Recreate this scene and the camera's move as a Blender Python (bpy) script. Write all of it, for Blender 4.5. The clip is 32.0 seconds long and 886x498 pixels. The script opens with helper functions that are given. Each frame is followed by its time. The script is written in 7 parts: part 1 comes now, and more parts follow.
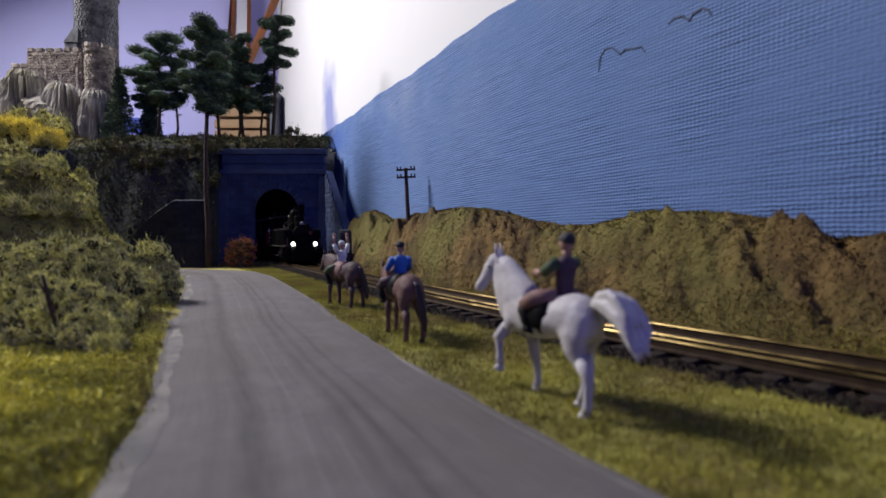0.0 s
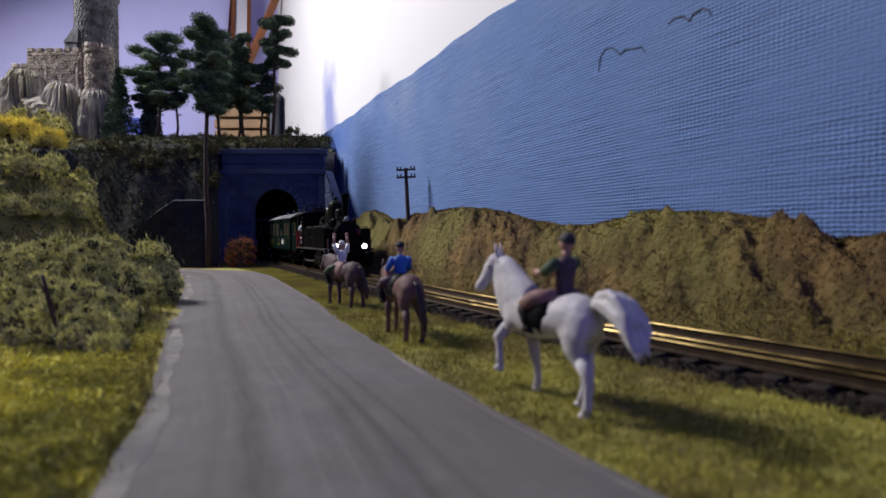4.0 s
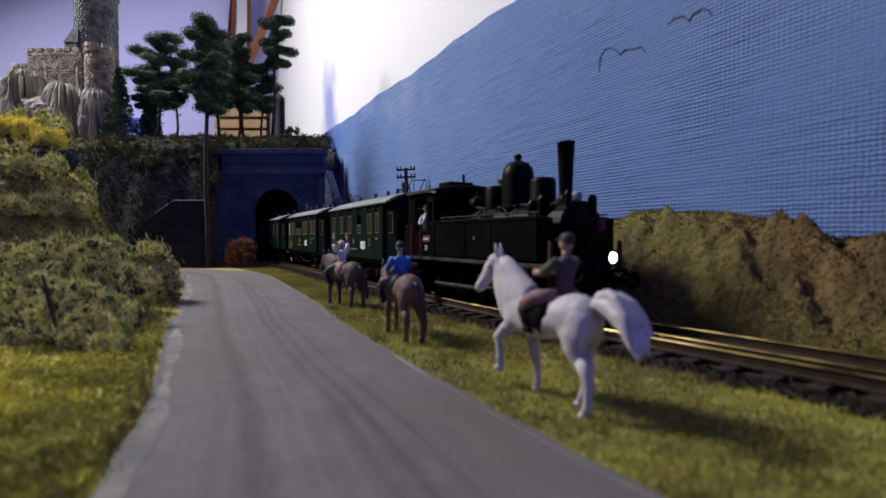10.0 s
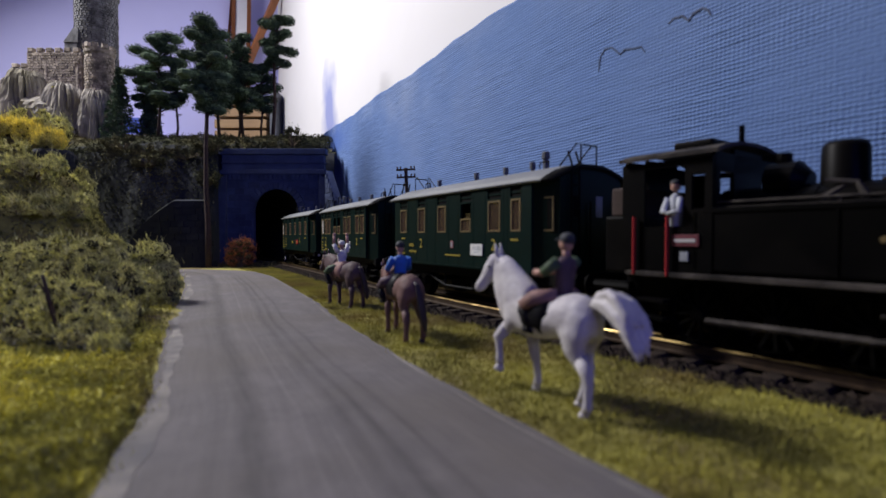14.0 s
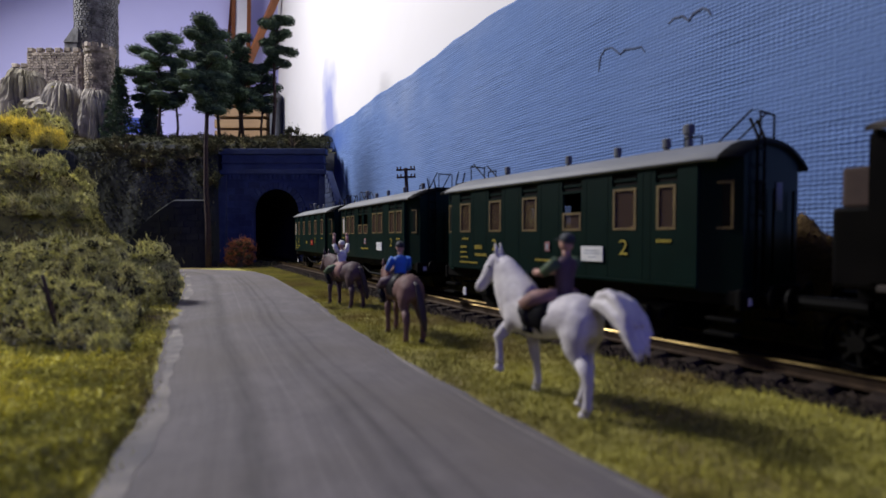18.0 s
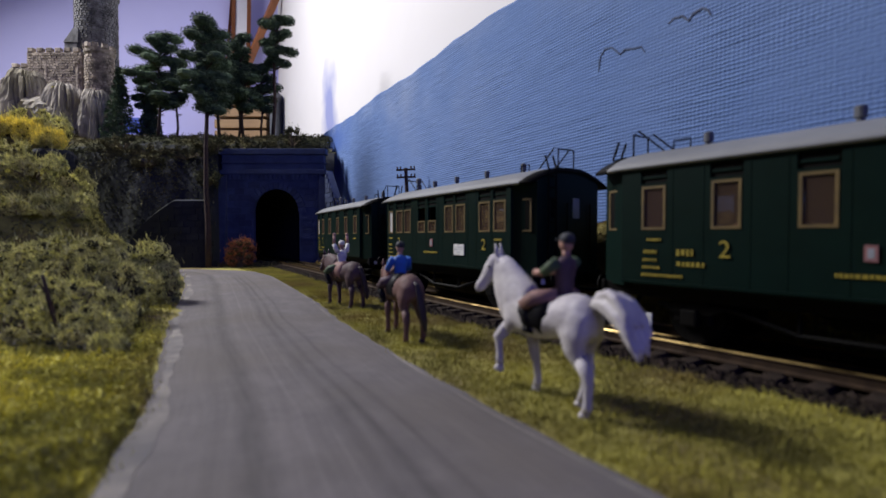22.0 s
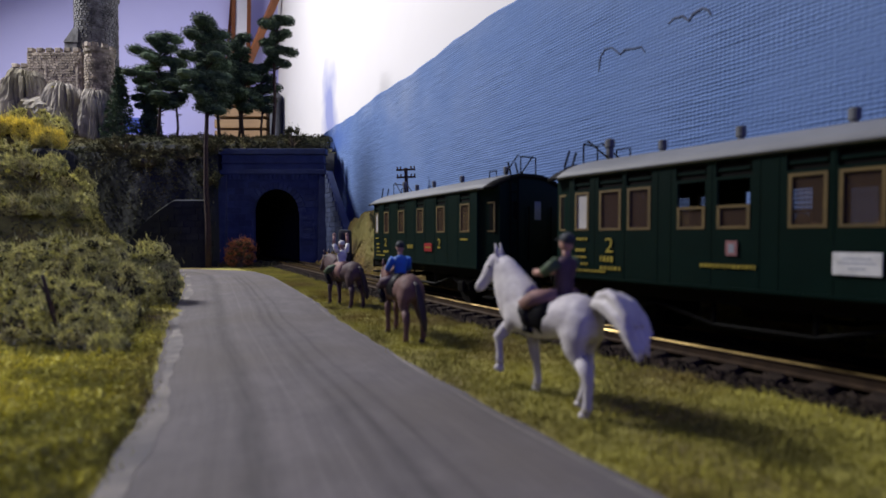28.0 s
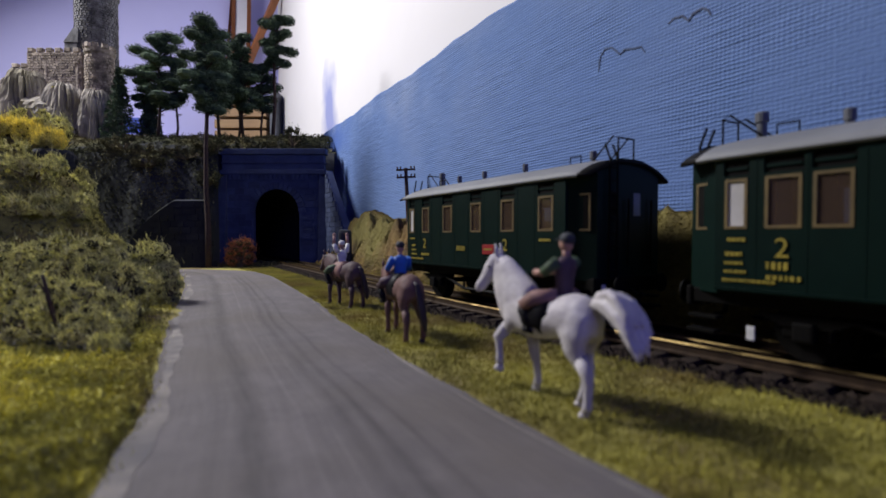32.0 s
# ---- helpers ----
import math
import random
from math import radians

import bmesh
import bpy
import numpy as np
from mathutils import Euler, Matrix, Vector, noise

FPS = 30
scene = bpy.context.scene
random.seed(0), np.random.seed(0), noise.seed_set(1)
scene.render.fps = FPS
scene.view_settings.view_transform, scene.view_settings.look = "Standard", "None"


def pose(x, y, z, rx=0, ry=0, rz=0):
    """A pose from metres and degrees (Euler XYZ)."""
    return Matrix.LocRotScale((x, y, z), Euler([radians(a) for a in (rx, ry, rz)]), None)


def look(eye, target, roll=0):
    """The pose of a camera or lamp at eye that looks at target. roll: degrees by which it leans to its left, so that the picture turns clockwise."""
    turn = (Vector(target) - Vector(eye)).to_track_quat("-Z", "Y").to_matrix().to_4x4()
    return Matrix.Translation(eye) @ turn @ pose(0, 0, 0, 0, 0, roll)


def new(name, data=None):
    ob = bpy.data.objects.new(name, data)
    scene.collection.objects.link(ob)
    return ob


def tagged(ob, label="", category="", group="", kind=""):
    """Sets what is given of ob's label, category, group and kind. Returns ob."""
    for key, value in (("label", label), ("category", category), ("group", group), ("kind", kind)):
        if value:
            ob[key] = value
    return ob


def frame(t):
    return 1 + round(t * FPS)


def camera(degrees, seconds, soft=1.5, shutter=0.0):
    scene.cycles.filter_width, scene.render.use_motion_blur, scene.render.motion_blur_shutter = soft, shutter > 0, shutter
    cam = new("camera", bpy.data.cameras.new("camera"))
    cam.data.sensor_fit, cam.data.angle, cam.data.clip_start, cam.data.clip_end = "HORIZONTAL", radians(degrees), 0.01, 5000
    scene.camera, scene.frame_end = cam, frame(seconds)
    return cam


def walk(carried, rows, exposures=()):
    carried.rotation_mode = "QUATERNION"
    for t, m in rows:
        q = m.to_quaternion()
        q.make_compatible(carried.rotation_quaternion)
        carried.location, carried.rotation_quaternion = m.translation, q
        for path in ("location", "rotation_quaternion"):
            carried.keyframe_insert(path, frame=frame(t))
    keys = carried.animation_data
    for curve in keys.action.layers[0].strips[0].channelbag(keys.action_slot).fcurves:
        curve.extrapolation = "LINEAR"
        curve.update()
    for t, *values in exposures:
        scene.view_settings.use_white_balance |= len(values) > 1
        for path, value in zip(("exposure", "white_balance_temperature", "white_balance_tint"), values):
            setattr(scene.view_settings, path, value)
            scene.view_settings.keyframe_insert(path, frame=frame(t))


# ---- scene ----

# A model railway (1:87) seen from the verge of its road. Lengths below are in millimetres unless scaled by MM.
MM = 0.001
# plan depths fit the view through a longer lens; DEEP turns them to millimetres
DEEP = 0.725
cam = camera(84.05, 32.0, soft=1.6)
walk(cam, [(0.0, pose(0, 0, 0.021, 88.58, 0, 0)), (32.0, pose(0, 0, 0.021, 88.58, 0, 0))])
cam.data.dof.use_dof = True
cam.data.dof.focus_distance = 0.4
cam.data.dof.aperture_fstop = 27.0
scene.view_settings.exposure = 0.0

# ---- light: the lamp over the layout, and an added blue fill lamp ----
world = bpy.data.worlds.new("world")
scene.world = world
world.use_nodes = True
world.node_tree.nodes["Background"].inputs[0].default_value = (0.16, 0.2, 0.5, 1)
world.node_tree.nodes["Background"].inputs[1].default_value = 0.3


def area_lamp(name, eye, target, sx, sy, watts, colour):
    data = bpy.data.lights.new(name, "AREA")
    data.shape, data.size, data.size_y = "RECTANGLE", sx * MM, sy * MM
    data.energy, data.color = watts, colour
    ob = new(name, data)
    ob.matrix_basis = look([v * MM for v in eye], [v * MM for v in target])
    return ob


area_lamp("ceiling_lamp", (-620, 425, 600), (-80, 240, 0), 150, 260, 10.4, (0.985, 0.96, 0.98))
# added fill behind the camera, no window there; it tints shaded faces blue
area_lamp("blue_fill_lamp", (500, -1480, 700), (-100, 500, 0), 1000, 800, 6.2, (0.1, 0.125, 1.0))


# ---- helpers for meshes ----
def link(node_tree, a, b):
    node_tree.links.new(a, b)


def mat(name, c1, c2=None, scale=300.0, rough=0.8, metal=0.0, bump=0.0, bscale=None, c3=None, s3=40.0, emit=0.0, spec=0.4, jitter=0.0, stretch=None):
    m = bpy.data.materials.new(name)
    m.use_nodes = True
    t = m.node_tree
    b = t.nodes["Principled BSDF"]
    b.inputs["Roughness"].default_value = rough
    b.inputs["Metallic"].default_value = metal
    b.inputs["Specular IOR Level"].default_value = spec
    co = t.nodes.new("ShaderNodeTexCoord")
    c2 = c2 or tuple(v * 0.72 for v in c1)
    place = co.outputs["Object"]
    if stretch:
        mp = t.nodes.new("ShaderNodeMapping")
        mp.inputs["Scale"].default_value = stretch
        link(t, place, mp.inputs["Vector"])
        place = mp.outputs["Vector"]
    n = t.nodes.new("ShaderNodeTexNoise")
    n.inputs["Scale"].default_value, n.inputs["Detail"].default_value, n.inputs["Roughness"].default_value = scale, 5.0, 0.62
    link(t, place, n.inputs["Vector"])
    r = t.nodes.new("ShaderNodeValToRGB")
    r.color_ramp.elements[0].position, r.color_ramp.elements[1].position = 0.36, 0.64
    r.color_ramp.elements[0].color, r.color_ramp.elements[1].color = (*c2, 1), (*c1, 1)
    link(t, n.outputs["Fac"], r.inputs["Fac"])
    out = r.outputs["Color"]
    if c3:
        n3 = t.nodes.new("ShaderNodeTexNoise")
        n3.inputs["Scale"].default_value, n3.inputs["Detail"].default_value = s3, 3.0
        link(t, co.outputs["Object"], n3.inputs["Vector"])
        r3 = t.nodes.new("ShaderNodeValToRGB")
        r3.color_ramp.elements[0].position, r3.color_ramp.elements[1].position = 0.45, 0.66
        link(t, n3.outputs["Fac"], r3.inputs["Fac"])
        mx = t.nodes.new("ShaderNodeMix")
        mx.data_type = "RGBA"
        link(t, r3.outputs["Color"], mx.inputs["Factor"])
        link(t, out, mx.inputs["A"])
        mx.inputs["B"].default_value = (*c3, 1)
        out = mx.outputs["Result"]
    if jitter:
        ob, ge = t.nodes.new("ShaderNodeObjectInfo"), t.nodes.new("ShaderNodeNewGeometry")
        ad = t.nodes.new("ShaderNodeMath")
        link(t, ob.outputs["Random"], ad.inputs[0])
        link(t, ge.outputs["Random Per Island"], ad.inputs[1])
        fr = t.nodes.new("ShaderNodeMath")
        fr.operation = "FRACT"
        link(t, ad.outputs[0], fr.inputs[0])
        mr = t.nodes.new("ShaderNodeMapRange")
        mr.inputs["To Min"].default_value, mr.inputs["To Max"].default_value = 1 - jitter, 1 + jitter
        link(t, fr.outputs[0], mr.inputs["Value"])
        hs = t.nodes.new("ShaderNodeHueSaturation")
        link(t, mr.outputs[0], hs.inputs["Value"])
        link(t, out, hs.inputs["Color"])
        out = hs.outputs["Color"]
    link(t, out, b.inputs["Base Color"])
    if bump:
        nb = t.nodes.new("ShaderNodeTexNoise")
        nb.inputs["Scale"].default_value, nb.inputs["Detail"].default_value = bscale or scale * 2, 5.0
        link(t, place, nb.inputs["Vector"])
        bp = t.nodes.new("ShaderNodeBump")
        bp.inputs["Strength"].default_value, bp.inputs["Distance"].default_value = 1.0, bump * MM
        link(t, nb.outputs["Fac"], bp.inputs["Height"])
        link(t, bp.outputs["Normal"], b.inputs["Normal"])
    if emit:
        b.inputs["Emission Color"].default_value = (*c1, 1)
        b.inputs["Emission Strength"].default_value = emit
    return m


def thing(name, label, category, m=None, group="", kind=""):
    ob = new(name)
    ob.empty_display_size = 0.005
    ob.matrix_basis = m or Matrix.Identity(4)
    return tagged(ob, label, category, group, kind)


def at(x, y, z, rx=0, ry=0, rz=0):
    return pose(x * MM, y * MM, z * MM, rx, ry, rz)


def to_mesh(name, bm, mats, smooth=False):
    me = bpy.data.meshes.new(name)
    bmesh.ops.scale(bm, vec=(MM, MM, MM), verts=bm.verts)
    bm.to_mesh(me)
    bm.free()
    for m in (mats if isinstance(mats, (list, tuple)) else [mats]):
        me.materials.append(m)
    if smooth:
        me.polygons.foreach_set("use_smooth", [True] * len(me.polygons))
    return me


def part(name, bm, mats, parent=None, label="", smooth=False):
    ob = new(name, to_mesh(name, bm, mats, smooth))
    if parent:
        ob.parent = parent
    return tagged(ob, label)


def soup(name, tri, mats, parent=None, label="", index=None, quads=False):
    """One mesh from an (n, 3 or 4, 3) array of faces in millimetres."""
    tri = np.asarray(tri, float) * MM
    n, k = tri.shape[:2]
    me = bpy.data.meshes.new(name)
    me.vertices.add(n * k)
    me.vertices.foreach_set("co", tri.reshape(-1))
    me.loops.add(n * k)
    me.loops.foreach_set("vertex_index", np.arange(n * k, dtype=np.int32))
    me.polygons.add(n)
    me.polygons.foreach_set("loop_start", np.arange(0, n * k, k, dtype=np.int32))
    for m in (mats if isinstance(mats, (list, tuple)) else [mats]):
        me.materials.append(m)
    if index is not None:
        me.polygons.foreach_set("material_index", np.asarray(index, dtype=np.int32))
    me.update(calc_edges=True)
    me.validate()
    ob = new(name, me)
    if parent:
        ob.parent = parent
    return tagged(ob, label)


def box(bm, x0, x1, y0, y1, z0, z1, bevel=0.0, mi=0, m=None):
    vs = [bm.verts.new((x, y, z)) for x in (x0, x1) for y in (y0, y1) for z in (z0, z1)]
    fs = [bm.faces.new([vs[i] for i in q]) for q in ((0, 1, 3, 2), (4, 6, 7, 5), (0, 4, 5, 1), (2, 3, 7, 6), (0, 2, 6, 4), (1, 5, 7, 3))]
    for f in fs:
        f.material_index = mi
    if bevel:
        es = list({e for f in fs for e in f.edges})
        r = bmesh.ops.bevel(bm, geom=es, offset=bevel, segments=2, affect="EDGES", profile=0.6)
        for f in r["faces"]:
            f.material_index = mi
        vs = list({v for f in r["faces"] for v in f.verts})
    if m is not None:
        bmesh.ops.transform(bm, matrix=m, verts=vs)
    return bm


def loft(bm, pts, radii, n=10, mi=0, caps=True, up=None):
    """A tube through pts; each radius is a number or (across, upwards)."""
    pts = [Vector(p) for p in pts]
    rings = []
    prev = None
    for i, p in enumerate(pts):
        d = (pts[min(i + 1, len(pts) - 1)] - pts[max(i - 1, 0)]).normalized()
        ref = Vector(up) if up else (Vector((0, 0, 1)) if abs(d.z) < 0.9 else Vector((1, 0, 0)))
        if prev is not None and not up:
            ref = prev
        a = d.cross(ref)
        if a.length < 1e-6:
            a = d.cross(Vector((0, 1, 0.3)))
        a.normalize()
        b = a.cross(d).normalized()
        prev = b
        r = radii[i] if isinstance(radii, (list, tuple)) else radii
        ra, rb = r if isinstance(r, (list, tuple)) else (r, r)
        rings.append([bm.verts.new(p + a * ra * math.cos(2 * math.pi * k / n) + b * rb * math.sin(2 * math.pi * k / n)) for k in range(n)])
    for u, v in zip(rings, rings[1:]):
        for k in range(n):
            bm.faces.new((u[k], u[(k + 1) % n], v[(k + 1) % n], v[k])).material_index = mi
    if caps:
        bm.faces.new(rings[0][::-1]).material_index = mi
        bm.faces.new(rings[-1]).material_index = mi
    return bm


def ball(bm, c, r, mi=0, u=10, v=7):
    rx, ry, rz = r if isinstance(r, (list, tuple)) else (r, r, r)
    res = bmesh.ops.create_uvsphere(bm, u_segments=u, v_segments=v, radius=1, matrix=Matrix.Translation(c) @ Matrix.Diagonal((rx, ry, rz, 1)))
    for q in res["verts"]:
        for f in q.link_faces:
            f.material_index = mi
    return bm


def lathe(bm, prof, n=16, c=(0, 0), mi=0):
    """A body of revolution about the upright line at c; prof holds (radius, height)."""
    rings = [[bm.verts.new((c[0] + r * math.cos(2 * math.pi * k / n), c[1] + r * math.sin(2 * math.pi * k / n), z)) for k in range(n)] for r, z in prof]
    for a, b in zip(rings, rings[1:]):
        for k in range(n):
            bm.faces.new((a[k], a[(k + 1) % n], b[(k + 1) % n], b[k])).material_index = mi
    bm.faces.new(rings[0][::-1]).material_index = mi
    bm.faces.new(rings[-1]).material_index = mi
    return bm


def smooth01(a, b, v):
    q = np.clip((v - a) / (b - a), 0, 1)
    return q * q * (3 - 2 * q)


def lumps(x, y, size, seed=0):
    """Cheap rolling noise in about -1..1 for arrays."""
    r = np.random.RandomState(seed)
    out = 0.0
    for k in range(7):
        ang, ph, f = r.uniform(0, 6.28), r.uniform(0, 6.28), r.uniform(0.6, 2.4) / size
        out = out + np.sin((x * math.cos(ang) + y * math.sin(ang)) * f * 6.28 + ph + 1.5 * np.sin(y * f * 2.1 + ph)) / (0.6 + f * size)
    return out / 4.0


# ---- materials ----
M_SOIL = mat("turf_soil", (0.36, 0.33, 0.075), (0.22, 0.2, 0.05), scale=250, rough=0.95, bump=0.8, bscale=700, c3=(0.12, 0.08, 0.04), s3=45)
M_GRASS = mat("static_grass", (0.42, 0.385, 0.072), (0.22, 0.205, 0.044), scale=60, rough=0.85, c3=(0.24, 0.175, 0.055), s3=26, jitter=0.28, spec=0.2)
M_VERGE = mat("verge_foam", (0.85, 0.78, 0.15), (0.33, 0.32, 0.075), scale=70, rough=0.85, c3=(0.34, 0.3, 0.085), s3=35, jitter=0.45, spec=0.2)
M_BUSH = mat("bush_foliage", (0.95, 0.9, 0.31), (0.31, 0.31, 0.13), scale=85, rough=0.8, jitter=0.5, spec=0.2, c3=(0.5, 0.47, 0.22), s3=45)
# dark tone of the undergrowth stands for shade between the bushes
M_UNDER = mat("shade_toned_undergrowth", (0.22, 0.21, 0.085), (0.045, 0.045, 0.022), scale=60, rough=0.9, jitter=0.5, spec=0.15, c3=(0.3, 0.28, 0.1), s3=28)
# bright yellow also puts the lamp's light on the hillside bushes into colour
M_BUSH_Y = mat("yellow_foliage", (1.0, 0.82, 0.14), (0.7, 0.6, 0.13), scale=90, c3=(0.48, 0.43, 0.13), s3=40, rough=0.85, jitter=0.35, spec=0.2)
M_BUSH_R = mat("rust_foliage", (0.42, 0.17, 0.065), (0.25, 0.09, 0.04), scale=200, rough=0.85, jitter=0.35, spec=0.2)
# scrub's own olive, darkened further for the shaded cliff edge
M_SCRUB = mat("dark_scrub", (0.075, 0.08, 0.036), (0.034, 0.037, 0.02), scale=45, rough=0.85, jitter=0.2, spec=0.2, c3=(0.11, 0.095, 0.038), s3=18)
M_PINE = mat("pine_needles", (0.085, 0.125, 0.07), (0.03, 0.055, 0.036), scale=120, rough=0.8, jitter=0.4, spec=0.2)
M_BARK = mat("bark", (0.055, 0.032, 0.026), (0.028, 0.018, 0.016), scale=500, rough=0.9, bump=0.3)
M_TWIG = mat("dry_twig", (0.12, 0.09, 0.05), scale=500, rough=0.9)
# near-black blue puts the shade on cliff and retaining wall into colour
M_CLIFF = mat("shade_dark_rock", (0.02, 0.024, 0.034), (0.008, 0.01, 0.016), scale=30, rough=0.92, bump=1.4, bscale=90, c3=(0.022, 0.025, 0.015), s3=16)
M_CORE = mat("shade_dark_core", (0.09, 0.085, 0.036), (0.03, 0.03, 0.016), scale=200, rough=0.95, bump=0.5, bscale=900, spec=0.1)
# dark blue puts the portal's blue shade into its base colour
M_PORTAL = mat("shade_blue_masonry", (0.042, 0.06, 0.132), (0.026, 0.039, 0.09), scale=90, rough=0.9, bump=0.3, bscale=700, jitter=0.2)
M_DARK = mat("tunnel_lining", (0.03, 0.03, 0.03), scale=100, rough=0.95)
M_CASTLE = mat("castle_stone", (0.37, 0.32, 0.27), (0.12, 0.1, 0.085), scale=160, rough=0.9, bump=0.5, bscale=500, jitter=0.25)
# castle stone copied darker and bluer for the walls that stand in shade
M_KEEP = mat("shaded_keep_stone", (0.17, 0.17, 0.18), (0.06, 0.06, 0.066), scale=160, rough=0.9, bump=0.5, bscale=500, jitter=0.22)
M_CRAG = mat("castle_crag", (0.33, 0.3, 0.26), (0.12, 0.11, 0.1), scale=200, rough=0.92, bump=1.2, bscale=330, c3=(0.16, 0.145, 0.1), s3=28, stretch=(1, 1, 0.22))
M_HILL = mat("embankment_turf", (0.2, 0.125, 0.042), (0.06, 0.038, 0.016), scale=75, rough=0.95, bump=1.3, bscale=330, c3=(0.155, 0.135, 0.036), s3=20)
M_HILLTUFT = mat("embankment_tufts", (0.27, 0.17, 0.055), (0.09, 0.06, 0.024), scale=40, rough=0.9, jitter=0.2, c3=(0.225, 0.185, 0.047), s3=20, spec=0.15)
M_BALLAST = mat("ballast_stone", (0.034, 0.024, 0.018), (0.01, 0.0075, 0.006), scale=300, rough=0.9, bump=0.4, jitter=0.35, spec=0.15)
M_SLEEPER = mat("sleeper_wood", (0.038, 0.026, 0.019), (0.018, 0.013, 0.01), scale=300, rough=0.85, bump=0.1, spec=0.2)
M_RAIL = mat("rail_rust", (0.065, 0.042, 0.025), (0.035, 0.022, 0.014), scale=500, rough=0.5, metal=0.3)
M_RAILTOP = mat("rail_polished", (0.5, 0.36, 0.15), (0.1, 0.07, 0.03), scale=110, rough=0.3, metal=1.0)
M_POLE = mat("pole_wood", (0.07, 0.04, 0.028), scale=300, rough=0.9)
M_LILAC = mat("lilac_plaster", (0.46, 0.46, 0.74), (0.42, 0.42, 0.7), scale=3, rough=0.9)
# unseen ceiling and walls are coloured dark to cut bounced light
M_CEILING = mat("dark_unseen_ceiling", (0.1, 0.09, 0.1), (0.07, 0.065, 0.07), scale=6, rough=0.8)
M_DARKWALL = mat("dark_unseen_plaster", (0.1, 0.1, 0.17), (0.08, 0.08, 0.15), scale=3, rough=0.9)
M_FLOOR = mat("room_floor", (0.2, 0.14, 0.09), scale=3, rough=0.6)
M_ORANGE = mat("varnished_pine", (0.33, 0.125, 0.045), (0.22, 0.08, 0.03), scale=20, rough=0.4)
M_CREAM = mat("brown_board", (0.3, 0.19, 0.09), (0.22, 0.13, 0.06), scale=15, rough=0.6)
M_BLUEBOX = mat("blue_plastic", (0.1, 0.16, 0.6), scale=20, rough=0.5)
M_BIRD = mat("bird_paint", (0.05, 0.065, 0.11), (0.1, 0.13, 0.22), scale=400, rough=0.9)
M_BIRD_F = mat("faded_bird_paint", (0.045, 0.065, 0.12), (0.08, 0.12, 0.22), scale=400, rough=0.9)

M_GREEN = mat("coach_green", (0.0026, 0.0125, 0.0098), (0.0021, 0.0102, 0.008), scale=200, rough=0.4, bump=0.02, bscale=1500, spec=0.14)
M_VENT = mat("vent_grey", (0.1, 0.11, 0.13), (0.07, 0.075, 0.09), scale=300, rough=0.6)
M_ROOF = mat("coach_roof_grey", (0.22, 0.228, 0.238), (0.17, 0.178, 0.188), scale=60, rough=0.6, c3=(0.14, 0.145, 0.15), s3=30)
M_BLACK = mat("underframe_black", (0.0036, 0.0033, 0.0033), (0.006, 0.0055, 0.005), scale=150, rough=0.6, spec=0.08)
M_LOCO = mat("loco_black", (0.0016, 0.0016, 0.002), (0.003, 0.0028, 0.0028), scale=120, rough=0.42, spec=0.06, c3=(0.0055, 0.0048, 0.0048), s3=70)
# dust, lightened to stand also for light caught on top edges
M_DUSTY_LIT = mat("dusty_lit_black", (0.08, 0.07, 0.062), (0.02, 0.018, 0.017), scale=160, rough=0.8, spec=0.08)
M_PINK = mat("faded_crest_paint", (0.3, 0.14, 0.14), (0.22, 0.1, 0.1), scale=900, rough=0.7)
M_PLATE = mat("dull_red_plate", (0.16, 0.03, 0.045), scale=200, rough=0.6)
M_IRON = mat("dull_red_iron", (0.06, 0.012, 0.016), scale=200, rough=0.6)
M_RED = mat("signal_red", (0.32, 0.014, 0.016), scale=200, rough=0.5)
M_BRASS = mat("brass_frame", (0.17, 0.12, 0.045), (0.11, 0.08, 0.035), scale=300, rough=0.45, spec=0.5)
M_YELLOW = mat("yellow_lettering", (0.34, 0.27, 0.03), scale=300, rough=0.6)
M_WHITE = mat("white_paint", (0.75, 0.75, 0.74), scale=300, rough=0.6)
M_GREYINK = mat("grey_print", (0.3, 0.32, 0.36), scale=300, rough=0.7)
M_PALEINK = mat("pale_grey_print", (0.46, 0.48, 0.53), scale=300, rough=0.7)
M_INTERIOR = mat("coach_interior_brown", (0.3, 0.17, 0.09), scale=100, rough=0.7)
M_CURTAIN = mat("white_curtain", (0.6, 0.58, 0.58), scale=100, rough=0.8)
M_LAMP = mat("lit_headlamp", (1.0, 0.97, 0.86), (1.0, 0.97, 0.86), emit=9.0, rough=0.3)
M_COAL = mat("coal_crate_wood", (0.05, 0.03, 0.026), (0.035, 0.02, 0.018), scale=200, rough=0.8)

M_HORSE_W = mat("grey_horse_paint", (0.6, 0.575, 0.58), (0.46, 0.43, 0.45), scale=300, rough=0.55, bump=0.1, bscale=900, spec=0.3)
M_HORSE_B = mat("bay_horse_paint", (0.2, 0.115, 0.1), (0.1, 0.056, 0.052), scale=160, rough=0.65, spec=0.25)
M_HORSE_D = mat("dark_bay_horse_paint", (0.11, 0.068, 0.07), (0.055, 0.036, 0.04), scale=160, rough=0.65, spec=0.25)
M_HAIR = mat("dark_horse_hair", (0.035, 0.024, 0.028), scale=200, rough=0.6)
M_SADDLE = mat("black_leather", (0.008, 0.008, 0.01), scale=200, rough=0.5, spec=0.12)
M_SKIN = mat("figure_flesh_paint", (0.5, 0.28, 0.22), scale=300, rough=0.6)
M_SHIRT_G = mat("green_shirt_paint", (0.06, 0.1, 0.05), scale=300, rough=0.7)
M_VEST = mat("plum_waistcoat_paint", (0.085, 0.05, 0.07), scale=300, rough=0.7)
M_TROUSER = mat("rose_brown_trouser_paint", (0.27, 0.15, 0.13), scale=300, rough=0.7)
